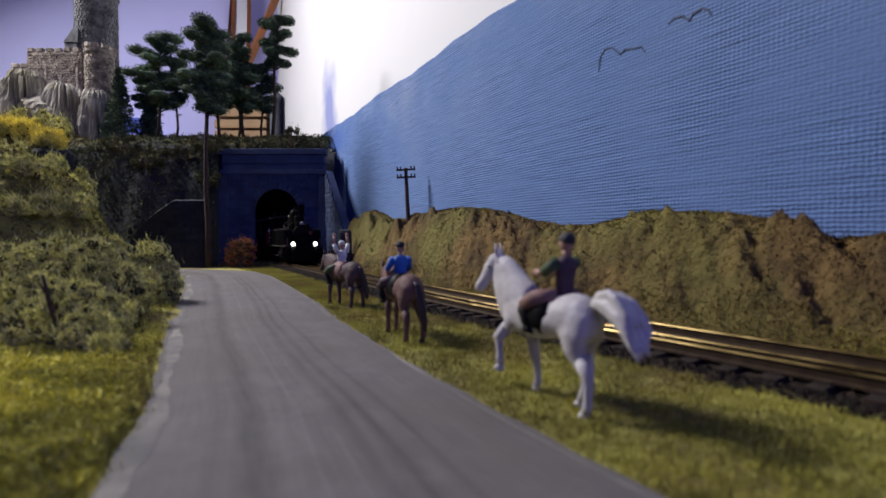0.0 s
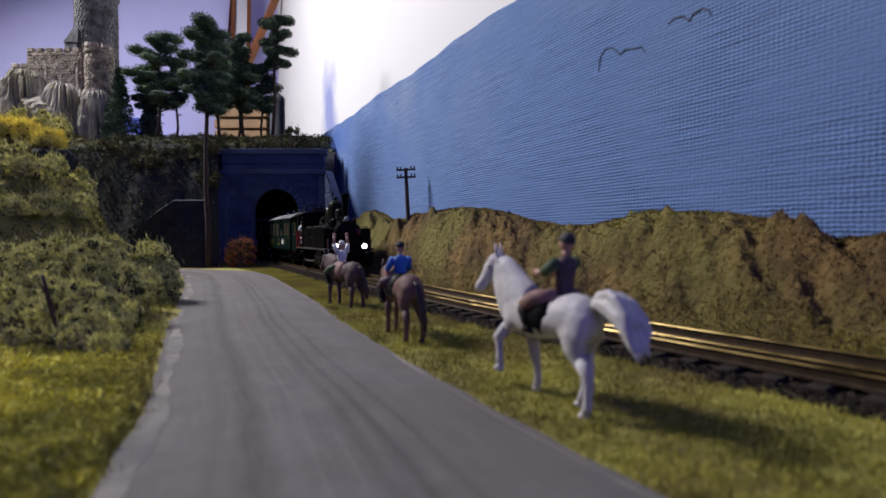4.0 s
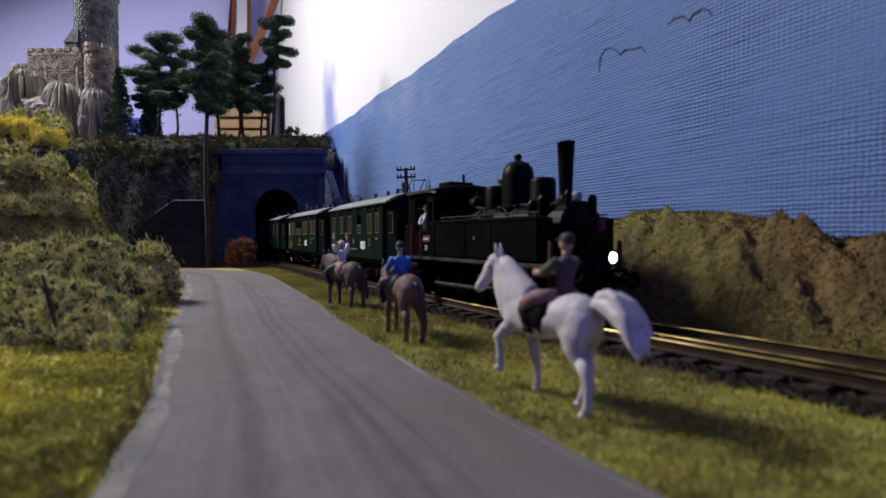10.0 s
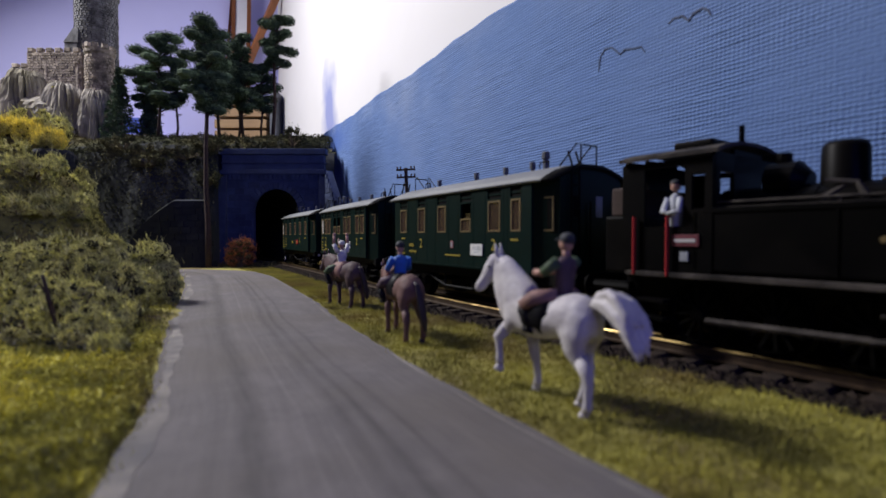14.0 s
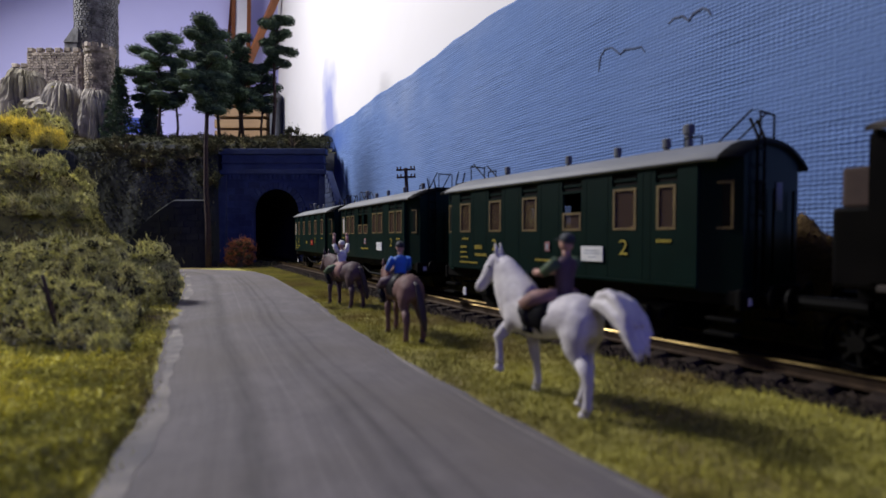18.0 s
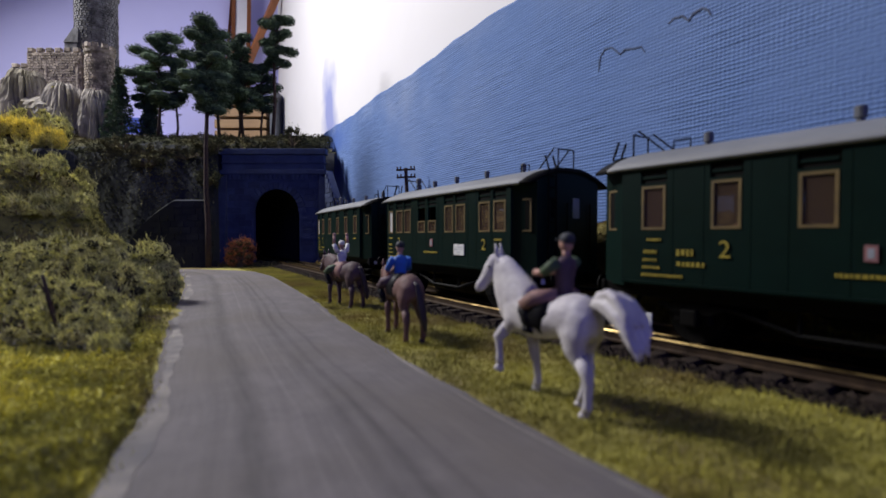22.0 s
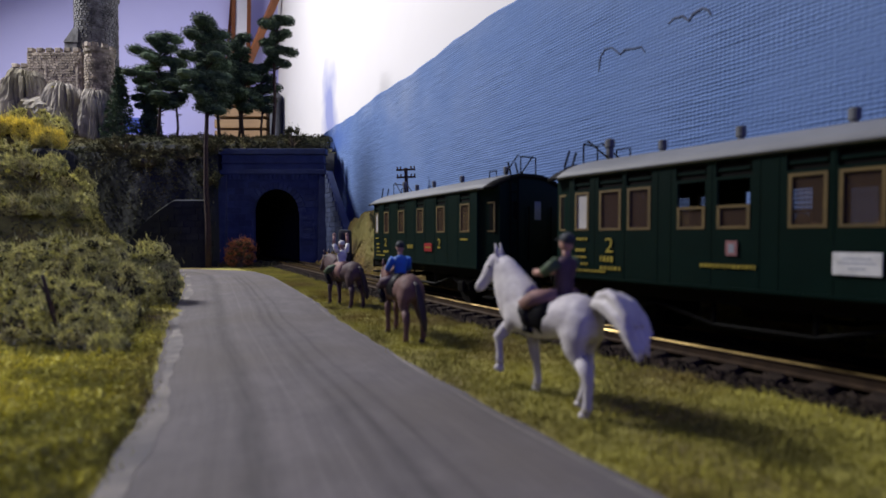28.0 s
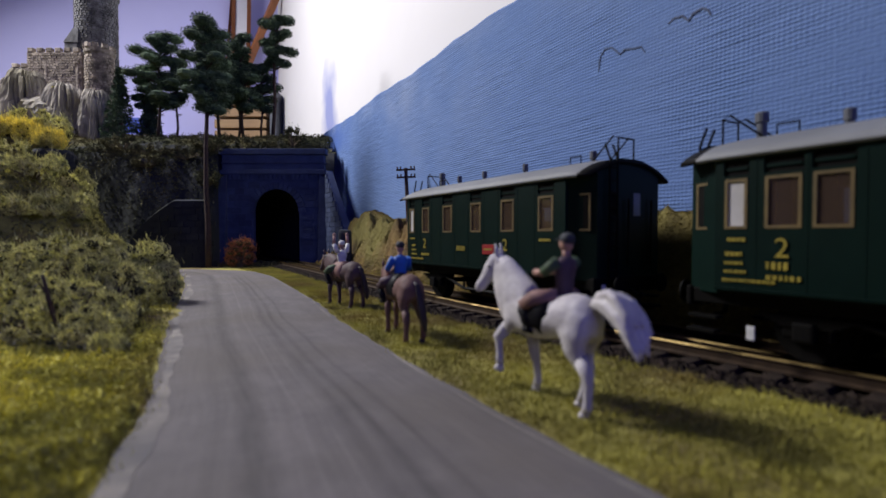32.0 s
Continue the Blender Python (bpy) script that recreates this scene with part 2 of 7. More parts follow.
M_BLUE = mat("blue_shirt_paint", (0.03, 0.16, 0.55), scale=300, rough=0.6)
M_CAP = mat("dark_cap_paint", (0.03, 0.035, 0.045), scale=300, rough=0.7)


def glass():
    m = bpy.data.materials.new("window_glass")
    m.use_nodes = True
    t = m.node_tree
    t.nodes.remove(t.nodes["Principled BSDF"])
    tr, gl, mx = t.nodes.new("ShaderNodeBsdfTransparent"), t.nodes.new("ShaderNodeBsdfGlossy"), t.nodes.new("ShaderNodeMixShader")
    tr.inputs[0].default_value = (0.86, 0.84, 0.82, 1)
    gl.inputs["Roughness"].default_value = 0.05
    mx.inputs[0].default_value = 0.08
    link(t, tr.outputs[0], mx.inputs[1])
    link(t, gl.outputs[0], mx.inputs[2])
    # brown film puts the tone of the lit interior into the glass
    brown_veil, film = t.nodes.new("ShaderNodeBsdfDiffuse"), t.nodes.new("ShaderNodeMixShader")
    brown_veil.inputs[0].default_value = (0.11, 0.075, 0.055, 1)
    film.inputs[0].default_value = 0.3
    link(t, mx.outputs[0], film.inputs[1])
    link(t, brown_veil.outputs[0], film.inputs[2])
    link(t, film.outputs[0], t.nodes["Material Output"].inputs["Surface"])
    return m


M_GLASS = glass()


def burlap():
    """Blue-painted woven cloth: crossed uneven threads about a millimetre apart, brushed over in patches."""
    m = mat("painted_burlap", (0.143, 0.226, 0.45), (0.126, 0.204, 0.42), scale=14, rough=0.9, spec=0.15)
    t = m.node_tree
    b = t.nodes["Principled BSDF"]
    co = t.nodes.new("ShaderNodeTexCoord")
    sep = t.nodes.new("ShaderNodeSeparateXYZ")
    link(t, co.outputs["Object"], sep.inputs[0])

    def cloud(scale, detail=3.0, stretch=(1, 1, 1)):
        mp, no = t.nodes.new("ShaderNodeMapping"), t.nodes.new("ShaderNodeTexNoise")
        mp.inputs["Scale"].default_value = stretch
        no.inputs["Scale"].default_value, no.inputs["Detail"].default_value = scale, detail
        link(t, co.outputs["Object"], mp.inputs["Vector"])
        link(t, mp.outputs["Vector"], no.inputs["Vector"])
        return no.outputs["Fac"]

    def op(kind, a, bb):
        q = t.nodes.new("ShaderNodeMath")
        q.operation = kind
        for i, v in enumerate((a, bb)):
            if isinstance(v, (int, float)):
                q.inputs[i].default_value = v
            elif v is not None:
                link(t, v, q.inputs[i])
        return q.outputs[0]

    def ramp(v, lo, hi, a, bb):
        q = t.nodes.new("ShaderNodeMapRange")
        for k, x in (("From Min", lo), ("From Max", hi), ("To Min", a), ("To Max", bb)):
            q.inputs[k].default_value = x
        link(t, v, q.inputs["Value"])
        return q.outputs[0]

    slow = op("MULTIPLY", cloud(40.0), 4.5)
    rows = op("SINE", op("ADD", op("MULTIPLY", sep.outputs["Z"], 2 * math.pi / 0.00108), op("ADD", slow, op("MULTIPLY", cloud(420.0), 3.2))), None)
    cols = op("SINE", op("ADD", op("MULTIPLY", sep.outputs["X"], 2 * math.pi / 0.00122), op("MULTIPLY", cloud(300.0), 5.5)), None)
    # the paint fills the weave in places
    open_weave = ramp(cloud(30.0, 4.0), 0.34, 0.62, 0.25, 1.0)
    slub = ramp(cloud(500.0, 2.0, (0.12, 1, 1)), 0.3, 0.7, -0.5, 0.5)
    weave = op("MULTIPLY", op("ADD", op("ADD", op("MULTIPLY", rows, 0.42), op("MULTIPLY", cols, 0.22)), slub), open_weave)
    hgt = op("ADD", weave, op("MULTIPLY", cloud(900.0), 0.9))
    bp = t.nodes.new("ShaderNodeBump")
    bp.inputs["Strength"].default_value, bp.inputs["Distance"].default_value = 0.9, 0.0002
    link(t, hgt, bp.inputs["Height"])
    link(t, bp.outputs["Normal"], b.inputs["Normal"])
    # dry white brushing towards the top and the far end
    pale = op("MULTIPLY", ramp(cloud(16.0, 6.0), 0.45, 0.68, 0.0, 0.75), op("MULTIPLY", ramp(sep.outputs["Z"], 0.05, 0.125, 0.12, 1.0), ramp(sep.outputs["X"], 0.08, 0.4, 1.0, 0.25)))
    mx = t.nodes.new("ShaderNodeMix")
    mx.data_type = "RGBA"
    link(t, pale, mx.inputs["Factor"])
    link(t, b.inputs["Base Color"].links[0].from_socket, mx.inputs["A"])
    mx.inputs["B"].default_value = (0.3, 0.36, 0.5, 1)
    deep = t.nodes.new("ShaderNodeMix")
    deep.data_type = "RGBA"
    link(t, op("MULTIPLY", ramp(cloud(24.0, 5.0), 0.42, 0.6, 0.0, 0.8), ramp(sep.outputs["X"], 0.03, 0.1, 1.0, 0.0)), deep.inputs["Factor"])
    link(t, mx.outputs["Result"], deep.inputs["A"])
    deep.inputs["B"].default_value = (0.045, 0.11, 0.42, 1)
    # hollows of the weave darkened by height, their shade put into colour
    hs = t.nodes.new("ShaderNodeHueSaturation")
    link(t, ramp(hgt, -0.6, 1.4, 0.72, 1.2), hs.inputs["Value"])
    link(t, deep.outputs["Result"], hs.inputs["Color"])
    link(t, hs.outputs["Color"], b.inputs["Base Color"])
    return m


M_BURLAP = burlap()


def smear(m):
    """A long soft blue smear on the white wall near the corner."""
    t = m.node_tree
    b = t.nodes["Principled BSDF"]
    src = b.inputs["Base Color"].links[0].from_socket
    co, mp, no = t.nodes.new("ShaderNodeTexCoord"), t.nodes.new("ShaderNodeMapping"), t.nodes.new("ShaderNodeTexNoise")
    mp.inputs["Location"].default_value = (0, -0.676 / 0.036, -0.178 / 0.07)
    mp.inputs["Scale"].default_value = (0, 1 / 0.036, 1 / 0.075)
    link(t, co.outputs["Object"], mp.inputs["Vector"])
    no.inputs["Scale"].default_value = 25.0
    link(t, co.outputs["Object"], no.inputs["Vector"])
    ln, ad, mr, mx = t.nodes.new("ShaderNodeVectorMath"), t.nodes.new("ShaderNodeMath"), t.nodes.new("ShaderNodeMapRange"), t.nodes.new("ShaderNodeMix")
    ln.operation = "LENGTH"
    link(t, mp.outputs["Vector"], ln.inputs[0])
    link(t, ln.outputs["Value"], ad.inputs[0])
    link(t, no.outputs["Fac"], ad.inputs[1])
    mr.inputs["From Min"].default_value, mr.inputs["From Max"].default_value = 0.85, 1.6
    mr.inputs["To Min"].default_value, mr.inputs["To Max"].default_value = 0.95, 0.0
    link(t, ad.outputs[0], mr.inputs["Value"])
    mx.data_type = "RGBA"
    link(t, mr.outputs[0], mx.inputs["Factor"])
    link(t, src, mx.inputs["A"])
    mx.inputs["B"].default_value = (0.22, 0.25, 0.48, 1)
    link(t, mx.outputs["Result"], b.inputs["Base Color"])
    return m


M_SMEARED = smear(mat("smeared_plaster", (0.64, 0.63, 0.64), (0.6, 0.59, 0.6), scale=4, rough=0.9))


# ---- the line of the track: curvature (1/mm) at knots along it, and its heading ----
GS = np.arange(-300, 1100, 2.0)
BEND = np.interp(GS, np.linspace(100, 900, 9), np.array([0.16, 0.15, 0.358, -0.408, -1.345, 0.466, 0.474, 0.458, 0.45]) * 1e-3) + 0.005 * np.clip((GS - 560) / 30, 0, 1)
I0 = int(np.searchsorted(GS, 300))
TH = np.concatenate([[0], np.cumsum((BEND[1:] + BEND[:-1]))])
TH = TH - TH[I0] + radians(151.36)
PX = np.concatenate([[0], np.cumsum(np.sin((TH[1:] + TH[:-1]) / 2) * 2)])
PY = np.concatenate([[0], np.cumsum(np.cos((TH[1:] + TH[:-1]) / 2) * 2)])
PX, PY = PX - PX[I0] - 68.1, PY - PY[I0] + 310.68


def on_track(s, lat=0.0):
    """Place and heading (dx, dy) of the track at s, lat to its far side."""
    th = np.interp(s, GS, TH)
    dx, dy = np.sin(th), np.cos(th)
    return np.interp(s, GS, PX) - lat * dy, np.interp(s, GS, PY) + lat * dx, dx, dy


# how far the train has come, every half second
RUN = [83.3, 95.5, 107.8, 120.4, 133.9, 148.4, 163.4, 178.5, 193.7, 209.3, 224.9, 240.5, 256.2, 272.1, 288.2, 304.0, 319.5, 334.6, 349.5, 364.1,
       378.5, 392.4, 406.0, 419.0, 431.3, 442.9, 453.4, 462.4, 469.4, 474.4, 479.0, 483.6, 488.3, 493.1, 498.2, 504.1, 510.7, 517.8, 525.3, 533.0,
       540.7, 548.8, 556.8, 564.6, 572.6, 580.6, 588.8, 596.9, 604.9, 612.8, 620.8, 628.8, 636.9, 645.0, 653.3, 661.5, 669.4, 677.1, 684.1, 690.1,
       695.3, 698.5, 700.7, 702.1, 702.9]


def run(t):
    return float(np.interp(t, np.arange(65) * 0.5, RUN))


def vehicle_pose(s, half):
    xa, ya, _, _ = on_track(s - half)
    xb, yb, _, _ = on_track(s + half)
    return at((xa + xb) / 2, (ya + yb) / 2, 0, 0, 0, math.degrees(math.atan2(yb - ya, xb - xa)))


# backdrop wall: it runs from beside the tunnel towards the camera's right
WALL0, WALLD = Vector((-122, 690 * DEEP, 0)), Vector((0.4728, -0.8812, 0))
WALLA = math.degrees(math.atan2(-0.8812, 0.4728))
ALONG = 0.7668

# edges of the road, for plan depths ahead
RY = np.array([-200, 0, 65, 94, 130, 200, 250, 333, 420, 480, 530])
RL = np.array([60, -16, -34, -41.5, -55, -81, -98, -127, -161, -205, -270])
RR = np.array([125, 44, 20, 8, -6, -31, -46, -75, -106, -134, -160])


def ground_z(x, y):
    """Height of the layout's ground at a place of the plan."""
    x, y = np.asarray(x, float), np.asarray(y, float)
    left = np.interp(y, RY, RL) - x
    top = np.interp(y, [-200, 60, 130, 200, 260, 330, 380, 430], [2, 2, 3, 7, 24, 54, 44, 14])
    far = 1 - smooth01(350, 410, y + 0.12 * lumps(x, y, 60, 5) * 60)
    hill = top * smooth01(15, 62, left + 9 * lumps(x, y, 45, 3)) * far
    west = 92 * smooth01(-0.49, -0.588, x / np.maximum(y, 60) + 0.025 * lumps(x, y, 50, 9)) * smooth01(290, 430, y)
    hill = np.maximum(hill, west)
    hill = hill + (6.0 * lumps(x, y, 24, 1) + 3.2 * lumps(x, y, 10, 2)) * smooth01(10, 40, left) * np.clip(hill / 14, 0, 1)
    for kx, ky, rx, ry, high in ((-157, 262, 13, 16, 21), (-190, 246, 16, 22, 18), (-118, 205, 16, 16, 8), (-214, 300, 20, 20, 12)):
        hill = hill + high * np.exp(-0.5 * (((x - kx) / rx) ** 2 + ((y - ky) / ry) ** 2)) * (1 + 0.3 * lumps(x, y, 16, 14))
    cliff = (98 + 22 * smooth01(596, 660, y) + 4.5 * lumps(x, y, 50, 11) + 2 * lumps(x, y, 17, 12)) * smooth01(548, 590, y + 3 * lumps(x, y, 40, 7) + 1.5 * lumps(x, y, 14, 8))
    cliff = cliff * np.where(x > -193, (y > 599), 1.0)
    crag = 26 * smooth01(-330, -380, x) * smooth01(640, 690, y)
    return -4.0 + np.maximum(hill, cliff + crag) + 0.35 * lumps(x, y, 12, 4)


# ---- ground, road, backdrop, room ----
def sheet(name, xs, ys, zf, material, label, hole=None, kind="structure"):
    xs, ys = np.asarray(xs, float), np.asarray(ys, float)
    X, Y = np.meshgrid(xs, ys)
    Z = zf(X, Y)
    co = np.stack([X, Y * DEEP, Z], -1).reshape(-1, 3) * MM
    nx, ny = len(xs), len(ys)
    faces = []
    for j in range(ny - 1):
        for i in range(nx - 1):
            if hole is not None and hole(0.5 * (xs[i] + xs[i + 1]), 0.5 * (ys[j] + ys[j + 1])):
                continue
            k = j * nx + i
            faces.append((k, k + 1, k + nx + 1, k + nx))
    me = bpy.data.meshes.new(name)
    me.from_pydata(co.tolist(), [], faces)
    me.polygons.foreach_set("use_smooth", [True] * len(faces))
    for m in (material if isinstance(material, list) else [material]):
        me.materials.append(m)
    ob = new(name, me)
    return tagged(ob, label, kind=kind)


def wall_x(y):
    return -122 + (690 - y) * 0.389


def ground_clip(x, y):
    # behind the backdrop there is no ground; the tunnel runs through the hill
    return x > wall_x(y) + (8 if y < 560 else -7) or (-166 < x < -123 and 590 < y < 603)


def steps(*runs):
    out = []
    for a, b, d in runs:
        out += list(np.arange(a, b, d))
    return out + [runs[-1][1]]


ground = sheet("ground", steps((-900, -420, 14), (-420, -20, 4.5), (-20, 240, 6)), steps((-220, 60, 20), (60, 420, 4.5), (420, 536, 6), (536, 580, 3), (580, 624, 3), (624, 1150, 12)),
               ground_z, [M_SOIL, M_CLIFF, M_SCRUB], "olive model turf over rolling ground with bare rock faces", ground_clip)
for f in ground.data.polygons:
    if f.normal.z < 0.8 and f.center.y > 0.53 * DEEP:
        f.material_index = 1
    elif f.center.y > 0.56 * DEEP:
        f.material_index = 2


def asphalt():
    """Model asphalt with grain drawn out along the lane, soft dark wheel tracks and thin scuffs."""
    m = mat("worn_road", (0.124, 0.112, 0.114), (0.1, 0.091, 0.094), scale=190, rough=0.85, bump=0.1, bscale=2400, c3=(0.1, 0.088, 0.082), s3=26)
    t = m.node_tree
    b = t.nodes["Principled BSDF"]
    uv, sep = t.nodes.new("ShaderNodeUVMap"), t.nodes.new("ShaderNodeSeparateXYZ")
    uv.uv_map = "lane"
    link(t, uv.outputs["UV"], sep.inputs[0])

    def op(kind, a, bb=None):
        q = t.nodes.new("ShaderNodeMath")
        q.operation = kind
        for i, v in enumerate((a, bb)):
            if isinstance(v, (int, float)):
                q.inputs[i].default_value = v
            elif v is not None:
                link(t, v, q.inputs[i])
        return q.outputs[0]

    def streaks(su, sv, detail):
        mp, no = t.nodes.new("ShaderNodeMapping"), t.nodes.new("ShaderNodeTexNoise")
        mp.inputs["Scale"].default_value = (su, sv, 1)
        no.inputs["Scale"].default_value, no.inputs["Detail"].default_value = 1.0, detail
        link(t, uv.outputs["UV"], mp.inputs["Vector"])
        link(t, mp.outputs["Vector"], no.inputs["Vector"])
        return no.outputs["Fac"]

    wob = op("MULTIPLY", op("SUBTRACT", streaks(3, 16, 2.0), 0.5), 0.07)
    u = op("ADD", sep.outputs["X"], wob)
    fade = streaks(7, 26, 4.0)
    total = None
    for at_u, wide, much in ((0.29, 0.042, -0.36), (0.2, 0.02, -0.14), (0.545, 0.02, -0.26), (0.6, 0.016, -0.34), (0.675, 0.011, -0.26), (0.43, 0.005, 0.22), (0.5, 0.004, 0.16), (0.36, 0.03, 0.1), (0.8, 0.05, 0.08)):
        d = op("DIVIDE", op("SUBTRACT", u, at_u), wide)
        g = op("MULTIPLY", op("POWER", 2.718, op("MULTIPLY", op("MULTIPLY", d, d), -1.0)), much)
        total = g if total is None else op("ADD", total, g)
    total = op("MULTIPLY", total, op("MULTIPLY", fade, 1.7))
    value = op("ADD", op("ADD", 1.0, total), op("MULTIPLY", op("SUBTRACT", streaks(60, 90, 5.0), 0.5), 0.4))
    hs = t.nodes.new("ShaderNodeHueSaturation")
    link(t, value, hs.inputs["Value"])
    link(t, b.inputs["Base Color"].links[0].from_socket, hs.inputs["Color"])
    link(t, hs.outputs["Color"], b.inputs["Base Color"])
    return m


M_ROAD = asphalt()


def build_road():
    bm = bmesh.new()
    rows = []
    for y in list(np.arange(-200, 462, 6)):
        l, r = float(np.interp(y, RY, RL)), float(np.interp(y, RY, RR))
        rows.append([(l + (r - l) * k / 10 + (0.35 * math.sin(y * 0.31) if k in (0, 10) else 0), y, -3.5 + 0.7 * math.sin(math.pi * k / 10)) for k in range(11)])
    # the bend away to the left at the foot of the cliff
    l, r = rows[-1][0], rows[-1][-1]
    for j in range(1, 13):
        w = j / 12 * 1.35
        rows.append([(l[0] - 90 + (90 + (r[0] - l[0]) * k / 10) * math.cos(w) - 60 * (w > 1.2), l[1] - 6 + (95 + (r[0] - l[0]) * k / 10) * math.sin(w) * 0.42, -3.4 + 0.5 * math.sin(math.pi * k / 10)) for k in range(11)])
    vs = [[bm.verts.new((p[0], p[1] * DEEP, p[2])) for p in row] for row in rows]
    uv = bm.loops.layers.uv.new("lane")
    for j, (a, b) in enumerate(zip(vs, vs[1:])):
        for k in range(10):
            f = bm.faces.new((a[k], a[k + 1], b[k + 1], b[k]))
            for lp, (u, v) in zip(f.loops, ((k, j), (k + 1, j), (k + 1, j + 1), (k, j + 1))):
                lp[uv].uv = (u / 10, v * 6 * DEEP * MM)
    road = part("road", bm, M_ROAD, smooth=True)
    tagged(road, "worn grey asphalt road with darker wheel tracks", kind="structure")
    M_SAND = mat("road_sand", (0.24, 0.22, 0.2), (0.13, 0.12, 0.115), scale=140, rough=0.9, c3=(0.1, 0.096, 0.1), s3=60)
    for name, frac, wide in (("sandy_shoulder", 0.045, 0.036), ("sandy_shoulder", 0.978, 0.008)):
        bm = bmesh.new()
        prev = None
        for y in np.arange(20, 455, 5):
            l, r = float(np.interp(y, RY, RL)), float(np.interp(y, RY, RR))
            q = frac + 0.012 * math.sin(y * 0.045 + frac * 20)
            wv = wide * (0.7 + 0.35 * math.sin(y * 0.09 + frac * 9) + 0.2 * math.sin(y * 0.43))
            cur = [bm.verts.new((l + (r - l) * (q + e * wv), y * DEEP, -3.5 + 0.7 * math.sin(math.pi * (q + e * wv)) + 0.06)) for e in (-1, 1)]
            if prev:
                bm.faces.new((prev[0], prev[1], cur[1], cur[0]))
            prev = cur
        part(name, bm, M_SAND, road, "pale sandy edge of the road")


build_road()


def build_backdrop():
    bm = bmesh.new()
    n = 90
    cols = []
    for i in range(n + 1):
        a = -8 + 960 * i / n
        top = 124 + 0.9 * math.sin(a * 0.05) + 0.5 * math.sin(a * 0.17)
        cols.append([bm.verts.new((a, dy, z)) for dy, z in ((0, -6), (0, top - 0.8), (0.4, top), (4, top), (4, -6))])
    for p, q in zip(cols, cols[1:]):
        for k in range(4):
            bm.faces.new((p[k], q[k], q[k + 1], p[k + 1]))
    bm.faces.new(cols[0])
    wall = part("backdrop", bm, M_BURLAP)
    wall.matrix_basis = at(WALL0.x, WALL0.y, 0, 0, 0, WALLA)
    tagged(wall, "blue-painted woven cloth sky board with pale cloud patches", kind="backdrop")
    # two gulls in dark paint on the cloth
    for name, pts, r in (("painted_bird", [(485.6, 78.4), (486.6, 83.1), (489.3, 85.0), (493.2, 84.7), (498.0, 81.2), (500.5, 82.1), (505.6, 81.2), (509.0, 80.8), (510.7, 78.6)], 0.4),
                         ("painted_bird", [(521.4, 84.3), (523.9, 85.2), (527.6, 84.8), (530.2, 82.7), (532.0, 84.1), (535.7, 84.6), (537.9, 83.3), (538.9, 81.7)], 0.45)):
        bm = bmesh.new()
        loft(bm, [(a * ALONG, -0.25, z) for a, z in pts], [r * (0.35 + 0.65 * math.sin(math.pi * (0.08 + 0.84 * i / (len(pts) - 1)))) for i in range(len(pts))], 6)
        bmesh.ops.scale(bm, vec=(1, 0.4, 1), verts=bm.verts)
        part(name, bm, M_BIRD if r > 0.42 else M_BIRD_F, wall, "gull brushed in dark paint")


build_backdrop()


def build_room():
    # the room is square to the backdrop; its white wall stands 60 mm behind the cloth
    corner, along, across = Vector((-336, 1395 * DEEP, 0)), WALLD, Vector((-0.8812, -0.4728, 0))

    def slab(name, p, q, z0, z1, thick, material, label):
        d = (q - p).normalized()
        nrm = Vector((-d.y, d.x, 0)) * thick
        bm = bmesh.new()
        vs = [bm.verts.new((v.x, v.y, z)) for z in (z0, z1) for v in (p, q, q + nrm, p + nrm)]
        for f in ((0, 3, 2, 1), (4, 5, 6, 7), (0, 1, 5, 4), (1, 2, 6, 5), (2, 3, 7, 6), (3, 0, 4, 7)):
            bm.faces.new([vs[i] for i in f])
        return tagged(part(name, bm, material), label, kind="structure")

    a, b = corner, corner + along * 3300
    c, d = corner + across * 2900, corner + across * 2900 + along * 3300
    slab("wall_right", a, b, -900, 1500, 60, M_SMEARED, "bare white plastered room wall")
    slab("wall_back", c, a, -900, 1500, 60, M_LILAC, "lilac-grey plastered room wall in dim light")
    slab("wall_left", d, c, -900, 1500, 60, M_DARKWALL, "unseen room wall, dark blue to cut bounced light")
    slab("wall_front", b, d, -900, 1500, 60, M_DARKWALL, "unseen room wall, dark blue to cut bounced light")
    for name, z0, z1, m, lab in (("floor", -960, -900, M_FLOOR, "brown room floor"), ("ceiling", 1500, 1560, M_CEILING, "unseen room ceiling, dark to cut bounced light")):
        bm = bmesh.new()
        vs = [bm.verts.new((v.x, v.y, z)) for z in (z0, z1) for v in (a, b, d, c)]
        for f in ((0, 3, 2, 1), (4, 5, 6, 7), (0, 1, 5, 4), (1, 2, 6, 5), (2, 3, 7, 6), (3, 0, 4, 7)):
            bm.faces.new([vs[i] for i in f])
        tagged(part(name, bm, m), lab, kind="structure")
    # the baseboard that carries the layout
    bm = bmesh.new()
    vs = [bm.verts.new((x, y, z)) for z in (-60, -14) for x, y in ((-900, -230), (275, -230), (-300, 840), (-900, 840))]
    for f in ((0, 3, 2, 1), (4, 5, 6, 7), (0, 1, 5, 4), (1, 2, 6, 5), (2, 3, 7, 6), (3, 0, 4, 7)):
        bm.faces.new([vs[i] for i in f])
    tagged(part("baseboard", bm, M_CREAM), "plywood baseboard under the model landscape", kind="structure")


build_room()


# ---- tunnel portal ----
PORT_Y = 590.0 * DEEP
ARCH_X, ARCH_R, ARCH_Z = -144.6, 19.8, 42.5


